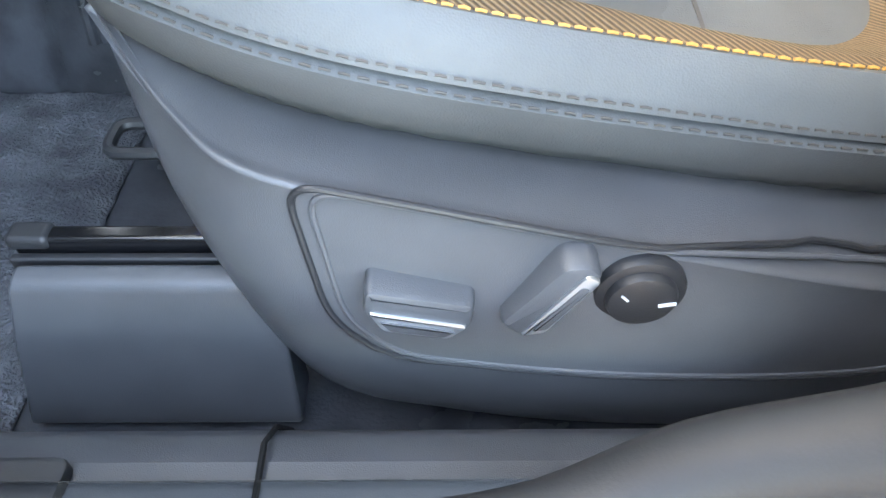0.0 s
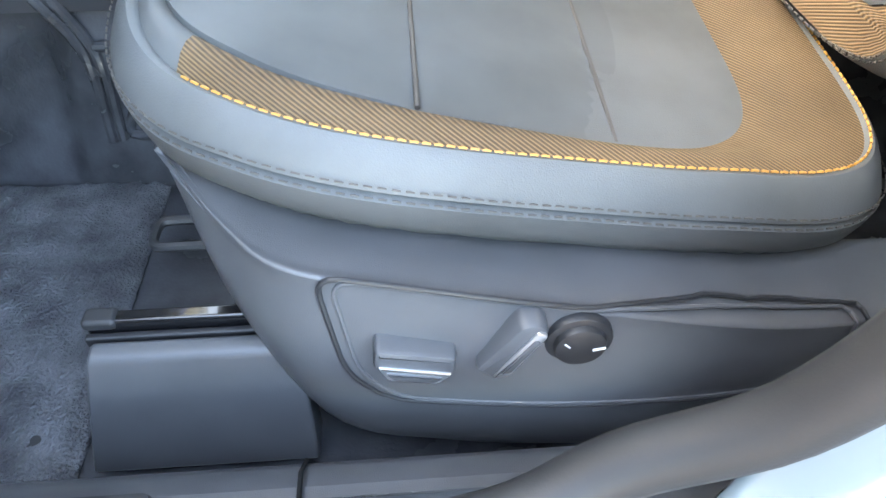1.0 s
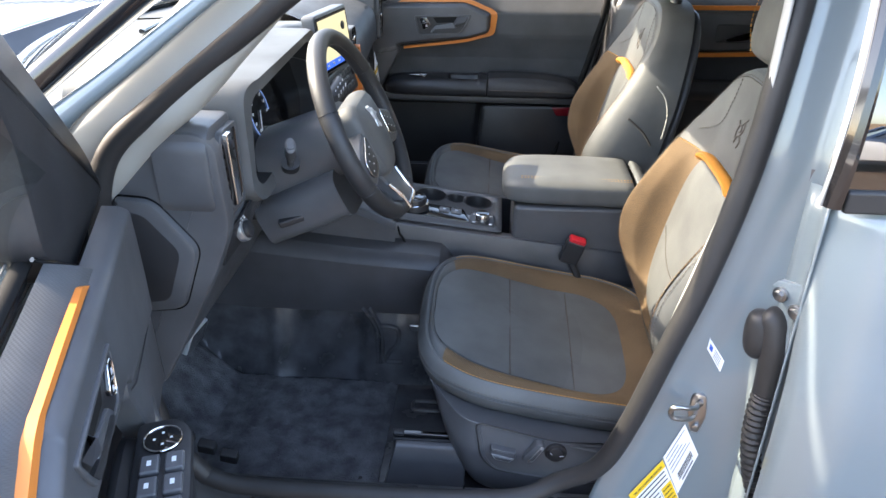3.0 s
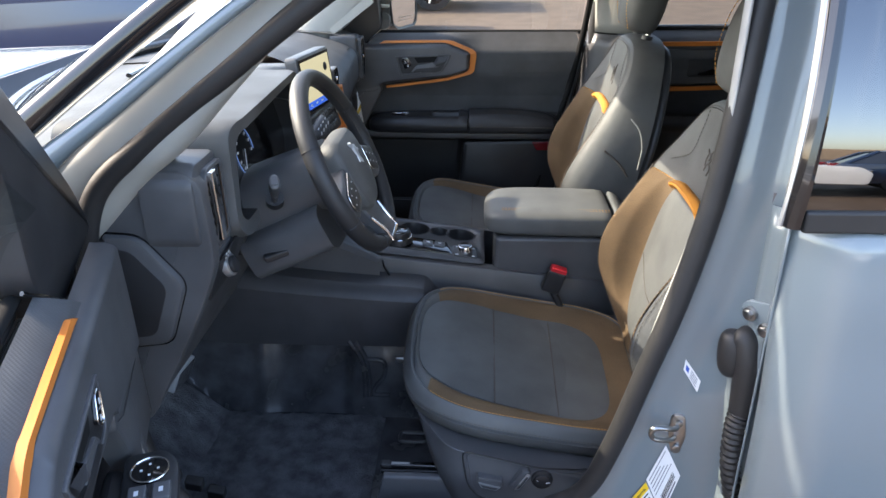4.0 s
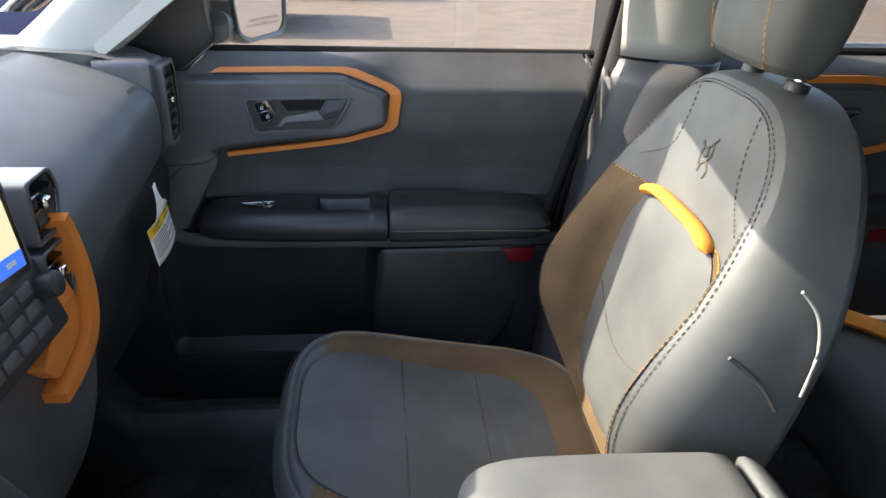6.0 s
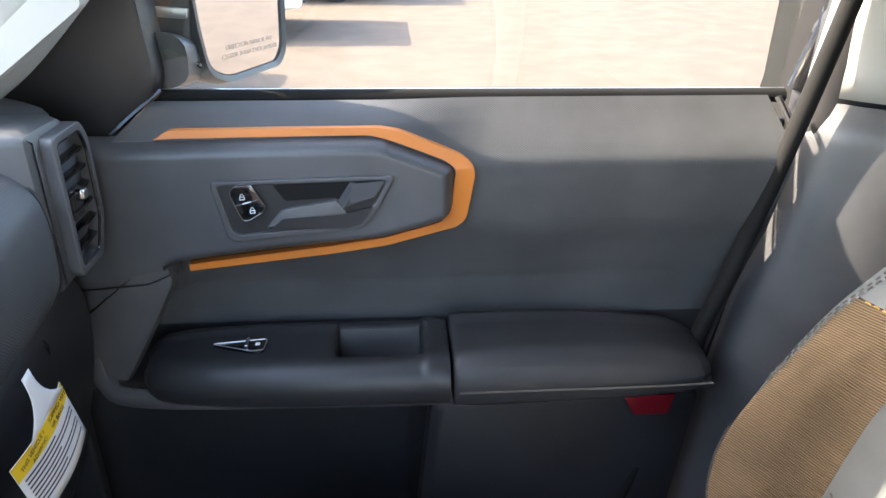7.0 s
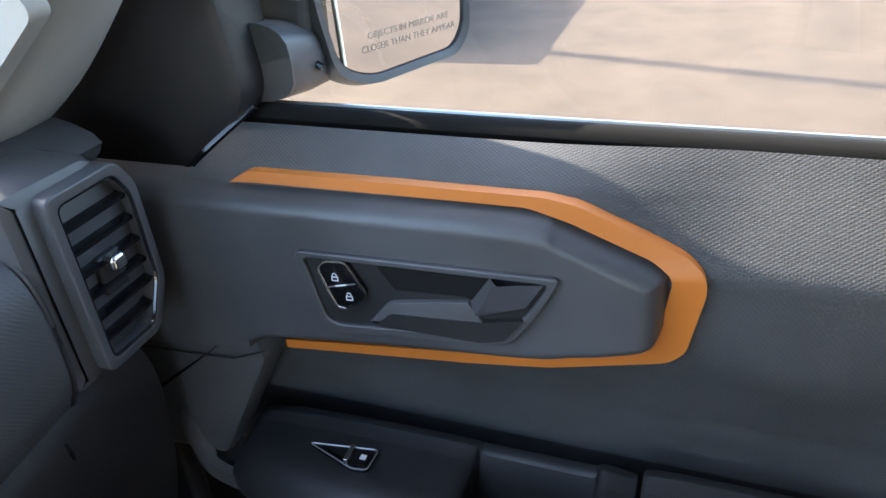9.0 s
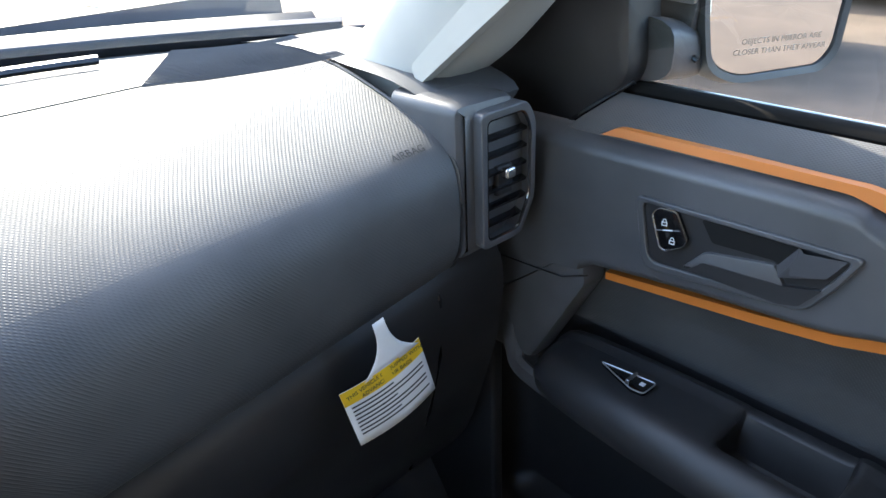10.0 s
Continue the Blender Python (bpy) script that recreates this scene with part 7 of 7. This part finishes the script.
small = tagged(part("small_label", small_face.sheet(0, 1, 0, 1, 0.0030), PAPER), "small white sticker with a blue mark on the jamb", "sticker")
part("blue_mark", small_face.sheet(0.28, 0.72, 0.12, 0.34, 0.0036), BLUE_INK, small)
for k in range(4):
    part("print_bar", small_face.sheet(0.16 + 0.19 * k, 0.24 + 0.19 * k, 0.46, 0.86, 0.0036), PRINT_GREY, small, smooth=False)
hinge = thing("hinge_plate", (0.52, -0.81, 1.03), "painted rear door hinge with two bolts", "door hinge")
HINGE_POSE = basis_pose((0.509, -0.8145, 1.038), (0.62, -0.78, 0), (0, 0, 1))
on_hinge = lambda a, b, d: HINGE_POSE @ Vector((a, b, d))
part("leaf", prism(rounded([(-0.026, 0.004), (-0.020, 0.018), (0.012, 0.026), (0.040, 0.034), (0.044, -0.010), (0.026, -0.030), (0.008, -0.020)], 0.009), on_hinge, -0.006, 0.006, 0.002), PAINT, hinge)
for a, b in ((-0.008, 0.003), (0.018, -0.012)):
    bolt = part("bolt", disc(on_hinge(a, b, 0.008), HINGE_POSE.to_3x3() @ Vector((0, 0, 1)), 0.0105, 0.005, 24, 0.0015), STEEL, hinge)
    part("bolt_head", disc(on_hinge(a, b, 0.012), HINGE_POSE.to_3x3() @ Vector((0, 0, 1)), 0.0070, 0.006, 6, 0.001), STEEL, bolt)
boot = thing("cable_boot", (0.51, -0.81, 0.90), "black ribbed rubber cable boot at the door hinge", "cable boot")
part("collar", tube(spline([(0.486, -0.798, 1.004), (0.487, -0.800, 0.98), (0.488, -0.802, 0.955), (0.491, -0.803, 0.930)], 16), lambda u: 0.002 + 0.0185 * math.sqrt(max(0.0, 1 - abs(2 * u - 1) ** 3)), 18), RUBBER, boot)
part("elbow", tube(spline([(0.490, -0.796, 1.000), (0.500, -0.808, 0.992), (0.505, -0.818, 0.960), (0.506, -0.822, 0.915), (0.506, -0.824, 0.880)], 28), lambda u: 0.004 + 0.0165 * min(1.0, u * 6) ** 0.5 - 0.004 * u, 18), RUBBER, boot)
bpts = spline([(0.506, -0.824, 0.885), (0.503, -0.826, 0.845), (0.506, -0.828, 0.79), (0.518, -0.831, 0.73), (0.532, -0.834, 0.69)], 110)
part("bellows", tube(bpts, lambda u: 0.0155 + 0.0016 * math.sin(u * 110 * 2 * math.pi / 5.5), 16), RUBBER, boot)
# ---- outside: parked cars, building, lamp post, hills ----
DARK_PAINT = material("dark blue car paint", (0.012, 0.030, 0.075), 0.2, vary=0.02, vary_scale=2, bump=0.0, coat=1.0)
WHITE_PAINT = material("white car paint", (0.75, 0.76, 0.76), 0.25, vary=0.02, vary_scale=2, bump=0.0, coat=1.0)
GREY_PAINT = material("grey car paint", (0.10, 0.11, 0.12), 0.25, 0.3, vary=0.02, vary_scale=2, bump=0.0, coat=1.0)
WALL_MAT = material("tan stucco", (0.62, 0.55, 0.40), 0.9, grain=80, bump=0.4, depth=0.004, vary_scale=1.0)
HILL_MAT = material("dry brown hills", (0.20, 0.15, 0.10), 1.0, vary_scale=0.02, grain=0.2, bump=0.3, depth=2.0)


def make_car(paint, pos, yaw, label, tall=1.0):
    car = thing("parked_car", pos, label, "car", "parked cars")
    m = pose(*pos, 0, 0, yaw)
    side = [(-2.25, 0.35), (-2.28, 0.75), (-2.15, 0.98), (-1.2, 1.08), (-0.55, 1.62 * tall), (0.9, 1.66 * tall), (1.75, 1.58 * tall), (2.15, 1.05), (2.25, 0.8), (2.2, 0.35)]
    belt = [(-2.25, 0.35), (-2.28, 0.75), (-2.15, 0.98), (-1.2, 1.08), (2.12, 1.10), (2.25, 0.8), (2.2, 0.35)]
    low = rounded(belt, 0.08, 5)
    W = 0.90
    rings = []
    for y, k in ((-W + 0.03, 0.97), (-W, 1.0), (W, 1.0), (W - 0.03, 0.97)):
        rings.append([m @ Vector((p.x * (k if abs(y) < W else 1), y if k == 1.0 else math.copysign(W + 0.02, y), 0.7 + (p.y - 0.7) * k)) for p in low])
    part("lower_body", loft(rings), paint, car, bevel=0.03)
    cabin = rounded([(-1.25, 1.06), (-0.60, 1.60 * tall), (0.9, 1.64 * tall), (1.70, 1.56 * tall), (2.10, 1.06)], 0.10, 5)
    part("cabin_glass", loft([[m @ Vector((p.x * 0.99, y * (1 - 0.22 * (p.y - 1.06) / 0.6), p.y)) for p in cabin] for y in (-0.86, 0.86)]), GLASS_DARK, car)
    part("roof", loft([[m @ Vector((x, y, z + 0.02 - 0.03 * (abs(y) / 0.7) ** 3)) for x, z in ((-0.62, 1.59 * tall), (0.9, 1.645 * tall), (1.72, 1.56 * tall), (1.70, 1.53 * tall), (0.9, 1.60 * tall), (-0.60, 1.56 * tall))] for y in (-0.70, -0.4, 0, 0.4, 0.70)]), paint, car, bevel=0.01)
    for s in (-1, 1):
        for a, b in (((-1.22, 1.06), (-0.60, 1.58 * tall)), ((0.35, 1.06), (0.38, 1.62 * tall)), ((1.35, 1.06), (1.25, 1.6 * tall)), ((2.08, 1.06), (1.70, 1.55 * tall))):
            part("pillar", tube([m @ Vector((a[0], s * 0.87, a[1])), m @ Vector((b[0], s * 0.69, b[1]))], 0.045, 6), paint, car)
        for x in (-1.38, 1.32):
            c = m @ Vector((x, s * 0.80, 0.36))
            ax = m.to_3x3() @ Vector((0, s, 0))
            w = part("wheel", disc(c, tuple(ax), 0.36, 0.13, 36, 0.03), TYRE, car)
            part("rim", disc(c + ax * 0.125, tuple(ax), 0.235, 0.012, 30, 0.004), GLOSS_BLACK, w)
            for k in range(5):
                t = 2 * math.pi * k / 5
                d = m.to_3x3() @ Vector((math.cos(t), 0, math.sin(t)))
                part("spoke", tube([c + ax * 0.142, c + ax * 0.140 + d * 0.225], 0.022, 6), SILVER, w)
        part("headlight", box(tuple(m @ Vector((-2.2, s * 0.66, 0.82))), (0.16, 0.32, 0.13), m.to_3x3().to_4x4()), CHROME, car, bevel=0.03)
        part("tail_light", box(tuple(m @ Vector((2.17, s * 0.76, 0.95))), (0.12, 0.18, 0.30), m.to_3x3().to_4x4()), RED_DARK, car, bevel=0.03)
    part("grille", box(tuple(m @ Vector((-2.25, 0, 0.72))), (0.08, 1.0, 0.22), m.to_3x3().to_4x4()), GLOSS_BLACK, car, bevel=0.02)
    part("bumper", box(tuple(m @ Vector((-2.24, 0, 0.48))), (0.10, 1.6, 0.16), m.to_3x3().to_4x4()), PLASTIC_DARK, car, bevel=0.03)
    return car


make_car(DARK_PAINT, (-4.37, 5.97, 0), 180, "dark blue SUV parked nose out across the bay")
make_car(WHITE_PAINT, (-3.2, 9.3, 0), 180, "white SUV parked in the far row")
make_car(GREY_PAINT, (-2.2, 12.95, 0), 180, "grey SUV parked in the far row")
make_car(GREY_PAINT, (9.5, 9.5, 0), 90, "grey SUV parked by the building")
make_car(DARK_PAINT, (6.5, -8.5, 0), 200, "dark SUV parked behind, seen in reflections")
make_car(WHITE_PAINT, (2.5, -9.5, 0), 200, "white SUV parked behind, seen in reflections")
make_car(GREY_PAINT, (10.5, -8.0, 0), 200, "grey SUV parked behind, seen in reflections")
building = thing("showroom", (12, 22, 0), "tan stucco building with windows at its foot", "building")
part("wall", box((10, 24, 2.5), (36, 0.4, 5)), WALL_MAT, building, smooth=False)
for k in range(9):
    w = part("window", box((-6 + 4 * k, 23.76, 1.6), (1.6, 0.12, 1.6)), GLOSS_BLACK, building, smooth=False)
    part("frame", box((-6 + 4 * k, 23.72, 1.6), (1.8, 0.10, 0.08)), WHITE_PAINT, w, smooth=False)
post = thing("lamp_post", (-8.71, 6.82, 0), "slim car-park lamp post with two lamp heads", "lamp post")
part("pole", tube([(-8.71, 6.82, 0), (-8.71, 6.82, 7.95)], 0.055, 12), STEEL, post)
for s in (-1, 1):
    part("lamp_head", tube([(-8.71, 6.82, 7.9), (-8.81, 6.82 + 0.55 * s, 8.15)], 0.05, 8), STEEL, post)
def hill(u, v):
    a = 2 * math.pi * u
    r = 180 + 10 * v
    return (r * math.cos(a), r * math.sin(a), (-1 + v * (9 + 6 * noise.noise((3 * math.cos(a), 3 * math.sin(a), 0)) + 3 * noise.noise((9 * math.cos(a), 9 * math.sin(a), 5)))))
structure("backdrop", grid(hill, 120, 6, wrap_u=True), HILL_MAT, "low dry hills on the horizon", "hills")
